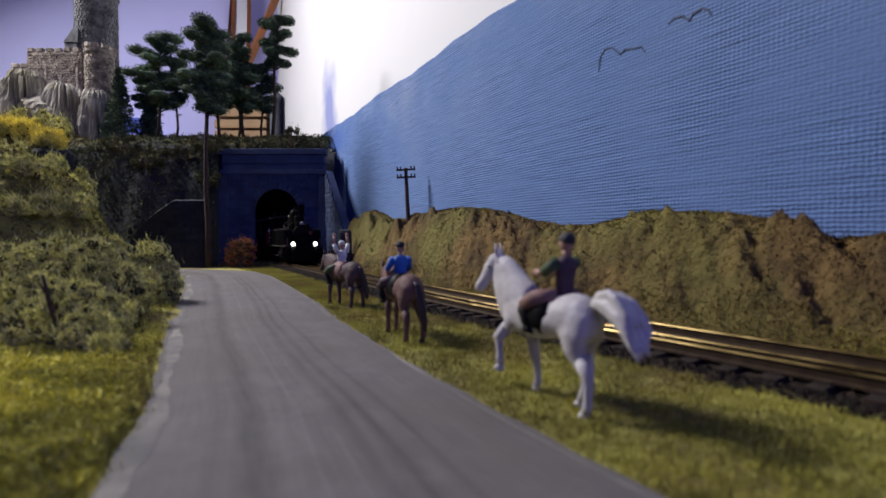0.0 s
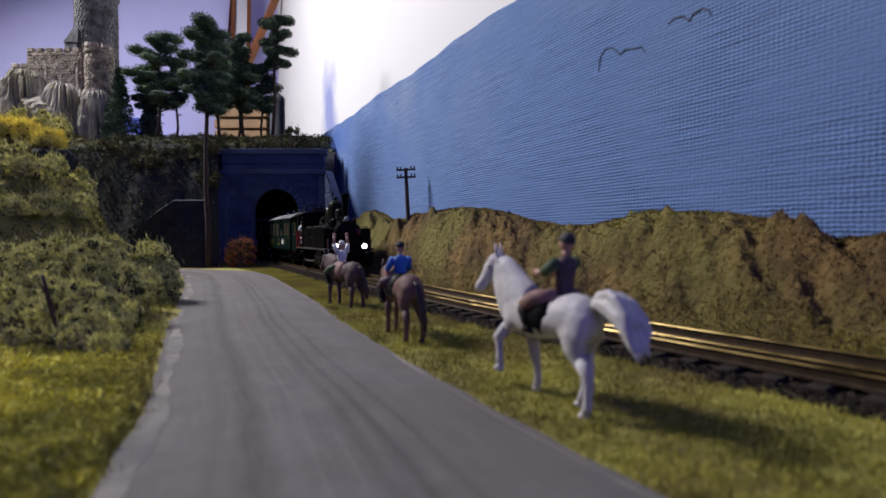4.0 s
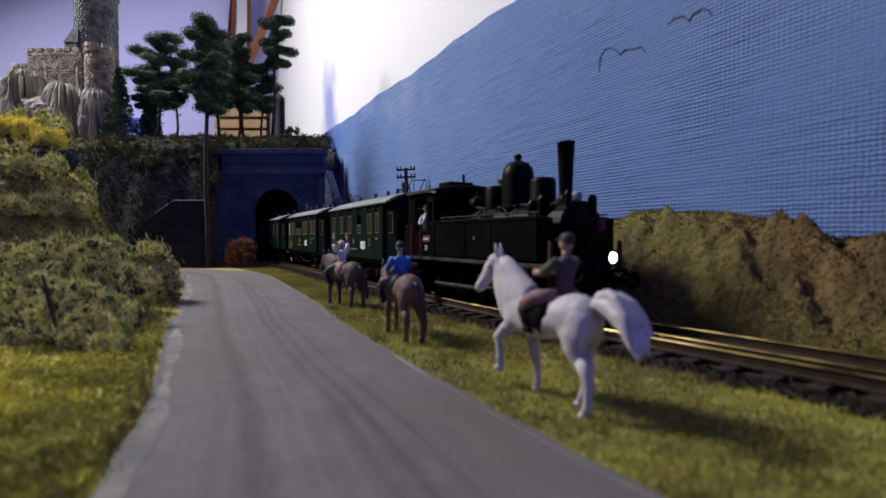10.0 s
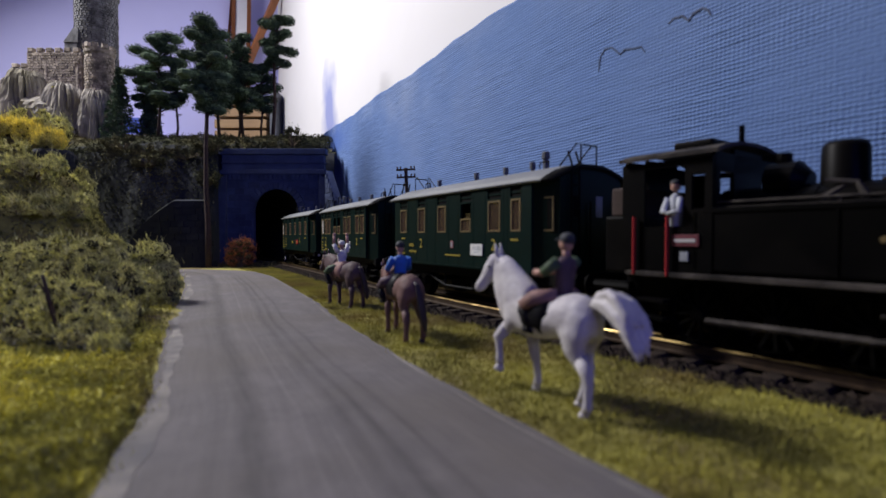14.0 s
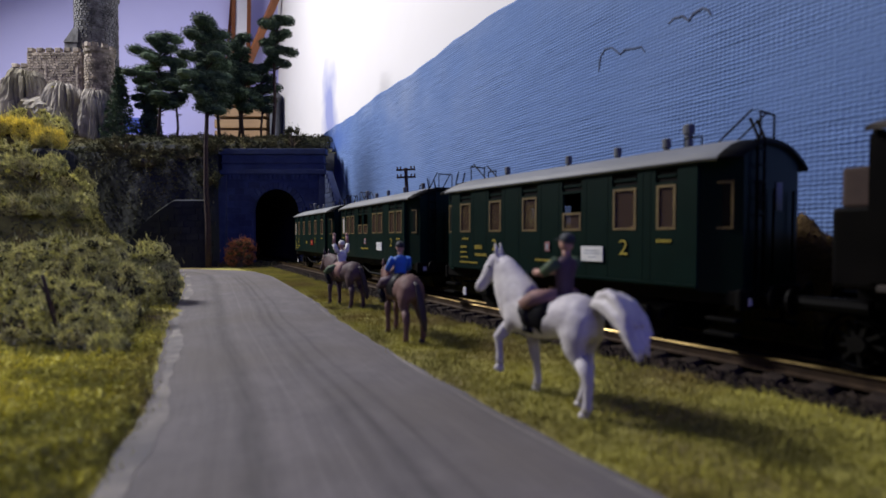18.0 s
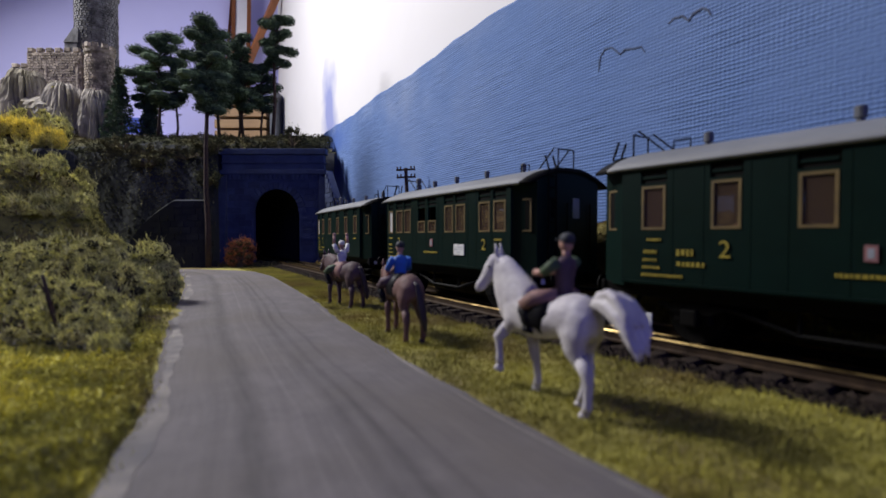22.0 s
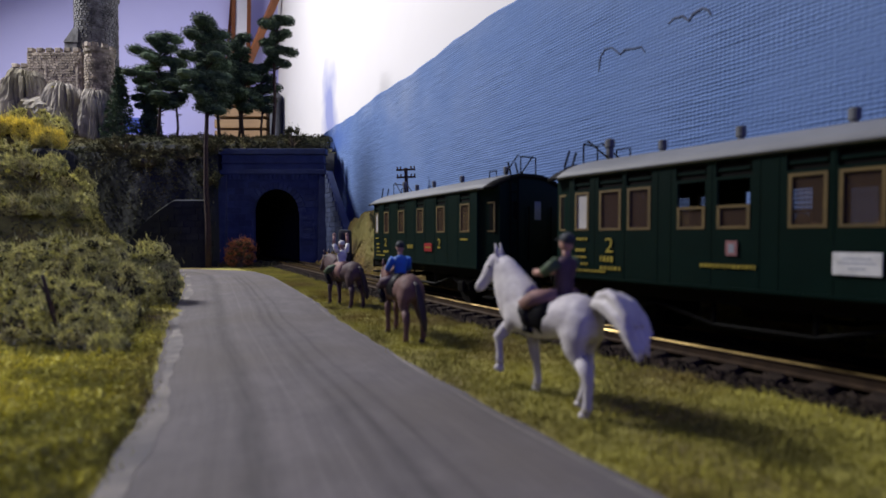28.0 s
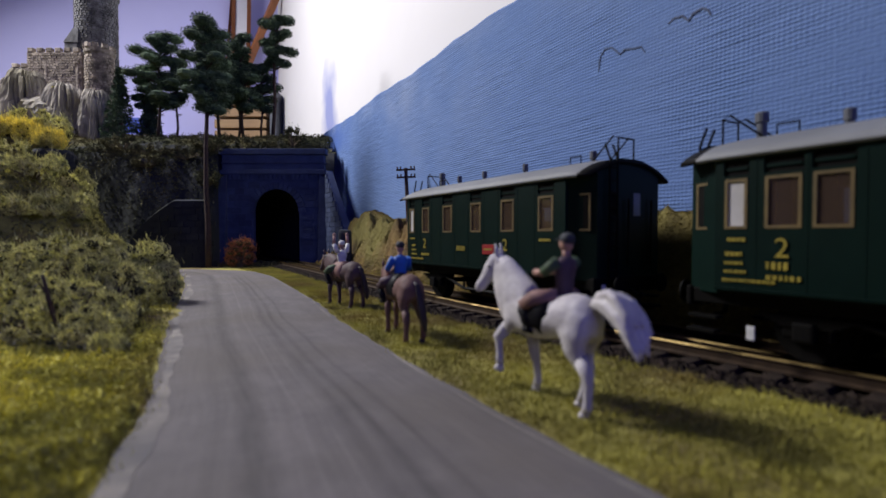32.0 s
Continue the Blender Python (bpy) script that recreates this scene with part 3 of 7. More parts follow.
def build_portal():
    p = thing("tunnel_portal", "dark grey masonry tunnel portal with arched mouth and coping", "tunnel portal", at(0, 0, 0))
    y0, y1 = PORT_Y, PORT_Y + 4
    x0, x1, zt = -190.0, -104.0, 83.0
    # wall with the arch cut through it
    bm = bmesh.new()
    arc = [(ARCH_X + ARCH_R * math.cos(math.pi * k / 20), ARCH_Z + ARCH_R * 1.02 * math.sin(math.pi * k / 20)) for k in range(21)]
    edge = [(ARCH_X + ARCH_R, -4)] + arc + [(ARCH_X - ARCH_R, -4)]
    outer = [(x1, -4)] + [(x1 + (x0 - x1) * k / 20, zt) if 0 <= k <= 20 else None for k in range(21)] + [(x0, -4)]
    for y in (y0, y1):
        e = [bm.verts.new((x, y, z)) for x, z in edge]
        o = [bm.verts.new((x, y, z)) for x, z in outer]
        for k in range(len(e) - 1):
            f = (e[k], e[k + 1], o[k + 1], o[k])
            bm.faces.new(f if y == y0 else f[::-1])
    part("facing", bm, M_PORTAL, p)
    # arch ring of voussoirs and courses of blocks
    stone = {}
    for k in range(17):
        w0, w1 = math.pi * k / 17 + 0.012, math.pi * (k + 1) / 17 - 0.012
        bm = bmesh.new()
        vs = [bm.verts.new((ARCH_X + r * math.cos(w), y, ARCH_Z + r * 1.02 * math.sin(w))) for y in (y0 - 1.1, y0 + 1) for r, w in ((ARCH_R - 0.4, w0), (ARCH_R - 0.4, w1), (ARCH_R + 5.5, w1), (ARCH_R + 5.5, w0))]
        for f in ((0, 1, 2, 3), (4, 7, 6, 5), (0, 4, 5, 1), (1, 5, 6, 2), (2, 6, 7, 3), (3, 7, 4, 0)):
            bm.faces.new([vs[i] for i in f])
        part("voussoir", bm, M_PORTAL, p)
    rnd = random.Random(4)
    z = -3.0
    course = 0
    while z < zt - 5:
        x = x0 + (0 if course % 2 else -4)
        while x < x1:
            w = rnd.choice((8.0, 9.5, 11.0))
            a, b = max(x, x0), min(x + w, x1)
            x += w
            cx, cz = (a + b) / 2, z + 2.7
            inside = abs(cx - ARCH_X) < ARCH_R + 5.5 + (b - a) / 2 - 0.5 and (cz < ARCH_Z or (cx - ARCH_X) ** 2 + (cz - ARCH_Z) ** 2 < (ARCH_R + 9) ** 2)
            if inside and cz < ARCH_Z and abs(cx - ARCH_X) > ARCH_R + (b - a) / 2:
                inside = False
            if inside or b - a < 1.5:
                continue
            bm = bmesh.new()
            box(bm, a + 0.25, b - 0.25, y0 - 0.55 - rnd.random() * 0.3, y0 + 0.5, z + 0.25, z + 5.25)
            part("block", bm, M_PORTAL, p)
        z += 5.5
        course += 1
    # string course, dentils, parapet and coping
    for name, za, zb, out in (("string_course", 75.0, 79.0, 2.6), ("parapet", 79.0, 92.0, 1.2), ("coping", 92.0, 97.0, 3.0), ("band", 84.0, 86.0, 2.0)):
        bm = bmesh.new()
        box(bm, x0 - out, x1 + out, y0 - out, y1 + 1.5, za, zb, 0.5)
        part(name, bm, M_PORTAL, p)
    for k in range(22):
        bm = bmesh.new()
        cx = x0 + 2 + k * (x1 - x0 - 4) / 21
        box(bm, cx - 1.1, cx + 1.1, y0 - 1.9, y0 + 0.2, 71.0, 74.9, 0.2)
        part("dentil", bm, M_PORTAL, p)
    # buttresses with a batter, and the wing wall that steps down beside the line
    for xa, xb in ((x0 - 8, x0 + 3), (x1 - 3, x1 + 8)):
        bm = bmesh.new()
        vs = []
        for zz, out in ((-4, 8), (73, 2.2)):
            vs += [bm.verts.new(v) for v in ((xa, y0 - out, zz), (xb, y0 - out, zz), (xb, y1, zz), (xa, y1, zz))]
        for f in ((0, 3, 2, 1), (4, 5, 6, 7), (0, 1, 5, 4), (1, 2, 6, 5), (2, 3, 7, 6), (3, 0, 4, 7)):
            bm.faces.new([vs[i] for i in f])
        part("buttress", bm, M_PORTAL, p)
    return p


build_portal()


def build_tunnel():
    """The lining behind the mouth, which follows the line into the hill."""
    bm = bmesh.new()
    rings = []
    for j in range(24):
        y = PORT_Y + 3 + j * 10
        cx = ARCH_X - j * 6.0
        ring = [(cx + ARCH_R + 6, -4)] + [(cx + (ARCH_R + 6) * math.cos(math.pi * k / 14), ARCH_Z + (ARCH_R + 6) * math.sin(math.pi * k / 14)) for k in range(15)] + [(cx - ARCH_R - 6, -4)]
        rings.append([bm.verts.new((x, y, z)) for x, z in ring])
    for a, b in zip(rings, rings[1:]):
        for k in range(len(a) - 1):
            bm.faces.new((a[k], b[k], b[k + 1], a[k + 1]))
    bm.faces.new(rings[-1])
    tagged(part("tunnel_lining", bm, M_DARK), "dark lining of the tunnel", kind="structure")


build_tunnel()


def build_wing_wall():
    w = thing("wing_wall", "grey stone wing wall stepping down from the portal beside the track", "wall", at(-101, 585 * DEEP, 0, 0, 0, -61.8))
    # courses of stones, each course shorter than the one below
    rnd = random.Random(8)
    bm = bmesh.new()
    vs = [bm.verts.new(v) for y in (0.5, 6) for v in ((0, y, -4), (74, y, -4), (74, y, 6), (0, y, 78))]
    for f in ((0, 1, 2, 3), (4, 7, 6, 5), (0, 4, 5, 1), (1, 5, 6, 2), (2, 6, 7, 3), (3, 7, 4, 0)):
        bm.faces.new([vs[i] for i in f])
    bmesh.ops.recalc_face_normals(bm, faces=bm.faces)
    part("core", bm, M_PORTAL, w)
    z = -3.5
    while z < 72:
        far = 74 * (78 - z - 3) / 72
        x = rnd.uniform(-4, 0)
        while x < min(far, 74):
            l = rnd.uniform(6, 10)
            a, b = max(0, x), min(x + l, far, 74)
            x += l
            if b - a > 2:
                bm = bmesh.new()
                box(bm, a + 0.2, b - 0.2, -0.2 - rnd.random() * 0.5, 1.0, z + 0.2, z + 3.9)
                part("stone", bm, M_PORTAL, w)
        z += 4.1
    return w


build_wing_wall()


def build_retaining_wall():
    """A low arched-topped wall of dark rubble at the foot of the cliff."""
    w = thing("retaining_wall", "dark blue-grey rubble retaining wall with a curved top under the cliff", "wall", at(0, 396, 0))
    rnd = random.Random(21)

    def top(x):
        return 51 * min(1.0, max(0.0, (x + 256) / 40)) ** 0.45

    bm = bmesh.new()
    cols = []
    for k in range(31):
        x = -256 + 66 * k / 30
        cols.append([bm.verts.new((x, y, z)) for y, z in ((0, -5), (0, top(x) - 1), (1.5, top(x)), (9, top(x) - 9))])
    for p, q in zip(cols, cols[1:]):
        for k in range(3):
            bm.faces.new((p[k], q[k], q[k + 1], p[k + 1]))
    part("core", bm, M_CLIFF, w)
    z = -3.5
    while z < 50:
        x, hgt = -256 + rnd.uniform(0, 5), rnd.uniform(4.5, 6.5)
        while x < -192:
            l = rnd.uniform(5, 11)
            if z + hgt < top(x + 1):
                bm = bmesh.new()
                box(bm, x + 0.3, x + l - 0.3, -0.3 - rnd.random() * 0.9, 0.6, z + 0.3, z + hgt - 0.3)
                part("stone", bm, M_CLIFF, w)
            x += l
        z += hgt


build_retaining_wall()


# ---- embankment under the backdrop ----
def crest(a):
    """Height of the bank where it meets the cloth, a millimetres along the wall."""
    return np.interp(a / ALONG, [60, 130, 150, 174, 196, 207, 235, 262, 285, 300, 342, 372, 410, 435, 465, 480, 500, 514, 527, 548, 560, 572, 578, 589, 620, 700, 900],
                     [10, 17, 23, 34.5, 41, 40, 35, 31.4, 32.5, 34.5, 36.2, 36, 32.9, 28.5, 25.2, 25.3, 26.9, 29.5, 28.4, 27.3, 25.8, 23, 20.7, 21.3, 21.5, 23, 24])


def bank_point(a, q):
    """q runs from 0 at the foot by the ballast to 1 at the cloth."""
    wx, wy = WALL0.x + WALLD.x * a, WALL0.y + WALLD.y * a
    s = np.clip((500 - wy) * 1.13 + 75, -100, 1000)
    fx, fy, dx, dy = on_track(s, 15.0)
    for _ in range(5):
        s = s + (wx - fx) * dx + (wy - fy) * dy
        fx, fy, dx, dy = on_track(s, 15.0)
    h = crest(a)
    x, y = fx + (wx - fx) * q, fy + (wy - fy) * q
    shape = smooth01(0.04, 0.62, q) * 0.72 + 0.28 * q
    ridge = 0.2 - np.abs(lumps(a + 22 * q, q * 26, 30, 24))
    rough = (3.6 * lumps(a, q * 40, 30, 21) + 13.0 * ridge + 6.5 * lumps(a + 6 * q, q * 24, 16, 22) + 2.6 * (0.2 - np.abs(lumps(a, q * 40, 7, 25))) + 2.2 * lumps(a, q * 40, 4, 23))
    rough = rough * smooth01(0.08, 0.35, q) * (1 - 0.9 * smooth01(0.55, 0.95, q))
    return x, y, -3.4 + (h + 3.4) * shape + rough * np.minimum(1, 0.35 + h / 40)


def build_bank():
    aa, qq = np.arange(30, 690, 1.3), np.linspace(0, 1.02, 48)
    A, Q = np.meshgrid(aa, qq)
    X, Y, Z = bank_point(A, Q)
    co = np.stack([X, Y, Z], -1).reshape(-1, 3) * MM
    nx = len(aa)
    faces = [(j * nx + i, j * nx + i + nx, j * nx + i + nx + 1, j * nx + i + 1) for j in range(len(qq) - 1) for i in range(nx - 1)]
    me = bpy.data.meshes.new("embankment")
    me.from_pydata(co.tolist(), [], faces)
    me.polygons.foreach_set("use_smooth", [True] * len(faces))
    me.materials.append(M_HILL)
    tagged(new("embankment", me), "brown and olive turf bank rising to the sky board", kind="structure")
    # fibres and crumbs of turf all over it
    r = np.random.RandomState(5)
    n = 150000
    a, q = 30 + r.rand(n) ** 0.8 * 480, r.rand(n) ** 0.85
    x, y, z = bank_point(a, q)
    base = np.stack([x, y, z - 0.1], -1)
    up = np.stack([np.zeros(n), np.zeros(n), r.uniform(0.1, 0.45, n)], -1)
    tagged(soup("turf_fibres", np.stack([base, base + r.normal(0, 0.2, (n, 3)) + up, base + r.normal(0, 0.2, (n, 3)) + up * 0.5], 1), M_HILLTUFT), "short brown and olive turf fibres on the bank", "grass", kind="stuff")
    # dark dry weeds along the crest
    n = 2600
    a = 40 + r.rand(n) ** 0.85 * 470
    x, y, z = bank_point(a, r.uniform(0.93, 1.0, n))
    tall = np.where(lumps(a, a * 0, 14, 27) > 0.35, 1.9, 0.8) * r.uniform(0.5, 1.2, n)
    base = np.stack([x, y, z - 0.4], -1)
    d = np.stack([r.normal(0, 0.35, n) * tall, r.normal(0, 0.3, n), tall], -1)
    w = np.stack([r.uniform(0.1, 0.35, n), r.uniform(-0.2, 0.2, n), np.zeros(n)], -1)
    tagged(soup("crest_weeds", np.stack([base - w, base + w, base + d], 1), M_BARK), "dark dry weeds along the top of the bank", "weeds", kind="stuff")


build_bank()


# ---- track ----
def build_track():
    tr = thing("railway_track", "single railway track with polished rails on dark sleepers", "railway track")
    ss = np.arange(-120, 1000, 5.0)
    for lat in (-8.25, 0.0, 8.25):
        prof = [(-1.1, -2.4), (-1.1, -2.1), (-0.28, -1.8), (-0.28, -0.7), (-0.5, -0.55), (-0.5, -0.36), (-0.31, -0.02), (0.31, -0.02), (0.5, -0.36), (0.5, -0.55), (0.28, -0.7), (0.28, -1.8), (1.1, -2.1), (1.1, -2.4)]
        bm = bmesh.new()
        rings = []
        for s in ss:
            rings.append([bm.verts.new((*[float(v) for v in on_track(s, lat + o)[:2]], z - (0.7 if lat == 0 else 0))) for o, z in prof])
        for p, q in zip(rings, rings[1:]):
            for k in range(len(prof) - 1):
                f = bm.faces.new((p[k], q[k], q[k + 1], p[k + 1]))
                f.material_index = 1 if k in (5, 6, 7) else 0
        bmesh.ops.recalc_face_normals(bm, faces=bm.faces)
        part("rail", bm, [M_RAIL, M_RAILTOP], tr, "rusty steel rail with a bright running face")
    bm = bmesh.new()
    box(bm, -1.35, 1.35, -14, 14, -3.6, -2.4, 0.15)
    for lat in (-8.25, 0.0, 8.25):
        box(bm, -1.0, 1.0, lat - 1.7, lat + 1.7, -2.4, -2.1)
    me = to_mesh("sleeper", bm, M_SLEEPER)
    for k in range(150):
        x, y, dx, dy = on_track(-90 + 6.9 * k)
        ob = new("sleeper", me)
        ob.parent = tr
        ob.matrix_basis = at(x, y, 0, 0, 0, math.degrees(math.atan2(dy, dx)) + 1.2 * math.sin(k * 2.7))
    # ballast bed and its stones
    bm = bmesh.new()
    rows = []
    for s in ss:
        rows.append([bm.verts.new((*[float(v) for v in on_track(s, o)[:2]], z)) for o, z in ((-20, -4.6), (-15.5, -3.3), (15.5, -3.1), (20, -4.6))])
    for p, q in zip(rows, rows[1:]):
        for k in range(3):
            bm.faces.new((p[k], p[k + 1], q[k + 1], q[k]))
    part("ballast_bed", bm, M_BALLAST, tr)
    r = np.random.RandomState(2)
    n = 9000
    s, lat = r.uniform(60, 800, n), r.normal(0, 1, n)
    lat = np.where(r.rand(n) < 0.62, -13.5 - np.abs(lat) * 2.6, r.uniform(-14, 16, n))
    x, y, _, _ = on_track(s, lat)
    z = np.where(np.abs(lat) < 15.5, -3.1, -3.3 - (np.abs(lat) - 15.5) * 0.28)
    sz = r.uniform(0.35, 1.0, n)
    c = np.stack([x, y, z], -1)
    octa = np.array([(1, 0, 0), (0, 1, 0), (-1, 0, 0), (0, -1, 0), (0, 0, 0.9), (0, 0, -0.9)])
    vv = c[:, None, :] + octa[None] * sz[:, None, None] * r.uniform(0.6, 1.3, (n, 6, 1))
    fi = np.array([(0, 1, 4), (1, 2, 4), (2, 3, 4), (3, 0, 4)])
    tagged(soup("ballast", vv[:, fi].reshape(-1, 3, 3), M_BALLAST), "dark brown ballast stones along the track", "ballast", kind="stuff")


build_track()


# ---- plants ----
def leaf_cloud(r, centres, radii, count, size, flat=0.55, spread=1.0, hang=0.0):
    """Small leaf triangles scattered over lumpy clumps."""
    out = []
    per = max(1, count // len(centres))
    for c, rad in zip(centres, radii):
        v = r.normal(0, 1, (per, 3))
        v /= np.linalg.norm(v, axis=1)[:, None]
        rr = rad * (0.45 + 0.6 * r.rand(per) ** 0.5) * spread
        p = np.asarray(c) + v * rr[:, None] * np.array([1, 1, flat])
        p[:, 2] -= hang * r.rand(per)
        a = r.normal(0, 1, (per, 3)) * size * 0.6
        b = r.normal(0, 1, (per, 3)) * size * 0.6
        o = v * size * r.uniform(0.4, 1.2, per)[:, None]
        out.append(np.stack([p, p + a * 0.6 + o, p + b * 0.6 + o * 0.4], 1))
    return np.concatenate(out)


def bush(x, y, wide, high, seed, material, label, count=2600, size=1.3, name="bush", z=None, group="", lean=0.0):
    r = np.random.RandomState(seed)
    gz = float(ground_z(x, y)) if z is None else z
    b = thing(name, label, "bush", at(x, y * DEEP, gz - 0.5), group)
    count, size = int(count * 1.9), size * 0.76
    n = 28
    cs, rs = [], []
    bm = bmesh.new()
    for k in range(n):
        w, h = r.uniform(0, 6.28), r.uniform(0.08, 0.9)
        rad = wide * 0.5 * (0.25 + 0.6 * math.sin(math.pi * min(0.93, h * 0.9 + 0.08))) * r.uniform(0.72, 1.08)
        c = (math.cos(w) * rad + lean * h * high, math.sin(w) * rad * 0.9, h * high)
        cs.append(c)
        rs.append(min(wide, high) * r.uniform(0.08, 0.19))
        loft(bm, [(0.6 * math.cos(w), 0.6 * math.sin(w), 0), (c[0] * 0.45, c[1] * 0.45, c[2] * 0.5), c], [0.5, 0.32, 0.12], 5)
    part("brushwood", bm, M_TWIG, b, "thin brown stems")
    # dark lumps added to block light and stand for shade between leaves
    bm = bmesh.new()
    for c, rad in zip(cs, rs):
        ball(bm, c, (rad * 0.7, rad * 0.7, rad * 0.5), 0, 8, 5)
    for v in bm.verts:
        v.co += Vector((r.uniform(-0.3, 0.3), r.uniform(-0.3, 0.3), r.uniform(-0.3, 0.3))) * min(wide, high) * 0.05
    part("heart", bm, M_CORE, b, "dark lump added as shade inside the bush")
    soup("foliage", leaf_cloud(r, cs, rs, count, size, 0.75), material, b)
    # sprigs that stand out of the clumps
    k = int(count * (0.3 if material is M_BUSH_Y else 0.06))
    p = np.array(cs)[r.randint(0, n, k)] + r.normal(0, min(wide, high) * 0.12, (k, 3))
    d = np.stack([r.normal(0, 0.5, k), r.normal(0, 0.5, k), r.uniform(0.6, 1.5, k)], -1) * size * r.uniform(1.0, 3.2, k)[:, None]
    soup("fringe", np.stack([p - size * 0.14, p + size * 0.14, p + d], 1), material, b)
    return b


def pine(x, y, base, height, crown0, wide, seed, lean=0.0, pads=17, name="pine_tree"):
    r = np.random.RandomState(seed)
    t = thing(name, "tall model pine with a bare brown trunk and dark layered crown", "tree", at(x, y * DEEP, base), "pines above the tunnel")
    bm = bmesh.new()
    bend = [lean * height * (k / 6) ** 1.4 + 0.9 * math.sin(k * 1.7 + seed) for k in range(7)]
    loft(bm, [(bend[k], 0.4 * math.sin(k + seed), height * 0.96 * k / 6) for k in range(7)], [(2.4 if height < 150 else 1.8) * (1 - 0.11 * k) * height / 150 + 0.15 for k in range(7)], 8)
    part("trunk", bm, M_BARK, t, smooth=True)
    cs, rs = [], []
    for k in range(pads):
        q = (k + 0.5) / pads
        h = height * (crown0 + (1.0 - crown0) * q)
        w = k * 2.4 + r.uniform(-0.5, 0.5)
        reach = wide * 0.5 * (0.35 + 0.65 * math.sin(math.pi * min(0.98, 0.12 + 0.8 * q))) * r.uniform(0.55, 1.0)
        tx = float(np.interp(h / height, np.arange(7) / 6, bend))
        tip = (tx + math.cos(w) * reach, math.sin(w) * reach, h + r.uniform(-1, 3))
        bm = bmesh.new()
        loft(bm, [(tx, 0, h - 4), ((tx + tip[0]) / 2, tip[1] / 2, h - 1.0), tip], [0.9, 0.6, 0.25], 5)
        part("limb", bm, M_BARK, t)
        rad = wide * r.uniform(0.14, 0.2)
        for e in (0.3, 0.65, 1.0):
            cs.append((tx + (tip[0] - tx) * e, tip[1] * e, tip[2] + 1.2 + r.uniform(-1.5, 1.5)))
            rs.append(rad * (1.0 if e == 1 else 0.85))
    cs.append((bend[6], 0, height))
    rs.append(wide * 0.17)
    # bare snags under the crown
    for k in range(5):
        h = height * crown0 * r.uniform(0.5, 0.98)
        w = r.uniform(0, 6.28)
        tx = float(np.interp(h / height, np.arange(7) / 6, bend))
        bm = bmesh.new()
        loft(bm, [(tx, 0, h), (tx + math.cos(w) * 5, math.sin(w) * 5, h + 1.5)], [0.5, 0.15], 4)
        part("snag", bm, M_BARK, t)
    bm = bmesh.new()
    for c, rad in zip(cs, rs):
        ball(bm, c, (rad * 0.85, rad * 0.85, rad * 0.42), 0, 8, 5)
    part("inner_foliage", bm, M_PINE, t, "dark matted hearts of the needle pads")
    soup("crown", leaf_cloud(r, cs, rs, 26000, 1.35, 0.6), M_PINE, t, "layered dark green needle pads")
    return t


def spruce(x, y, base, height, wide, seed):
    r = np.random.RandomState(seed)
    t = thing("spruce_tree", "dark narrow model spruce beside the castle rock", "tree", at(x, y * DEEP, base))
    bm = bmesh.new()
    loft(bm, [(0, 0, 0), (0.3, 0, height * 0.5), (0, 0, height)], [2.0, 1.3, 0.2], 7)
    part("trunk", bm, M_BARK, t)
    cs, rs = [], []
    for k in range(44):
        q = k / 44
        w = k * 2.4
        reach = wide * 0.5 * (1 - q) * r.uniform(0.7, 1.0)
        cs.append((math.cos(w) * reach, math.sin(w) * reach, height * (0.06 + 0.94 * q)))
        rs.append(wide * 0.17 * (1.15 - q))
    soup("crown", leaf_cloud(r, cs, rs, 8000, 2.4, 0.6, hang=2.0), M_PINE, t)
    return t


# pines on the hill (x, y, height, crown start, width)
for i, (x, y, base, hgt, c0, wide, lean, pads) in enumerate((
        (-277, 665, 117, 97, 0.28, 52, 0.02, 17), (-262, 672, 117, 70, 0.5, 22, 0.0, 7), (-300, 690, 118, 62, 0.45, 26, 0.0, 9),
        (-216, 655, 116, 92, 0.3, 38, 0.03, 13), (-196, 668, 116, 96, 0.3, 38, -0.02, 14), (-182, 685, 118, 70, 0.4, 34, 0.0, 11),
        (-166, 668, 114, 118, 0.6, 37, 0.03, 9), (-206, 690, 118, 84, 0.35, 30, 0.0, 10))):
    pine(x, y, base, hgt, c0, wide, 30 + i, lean, pads)
# the tall one that stands at the foot of the cliff
pine(-188, 541, -3, 194, 0.63, 46, 51, 0.003, 20)
spruce(-314, 664, 98, 88, 34, 61)
spruce(-296, 690, 112, 52, 24, 62)

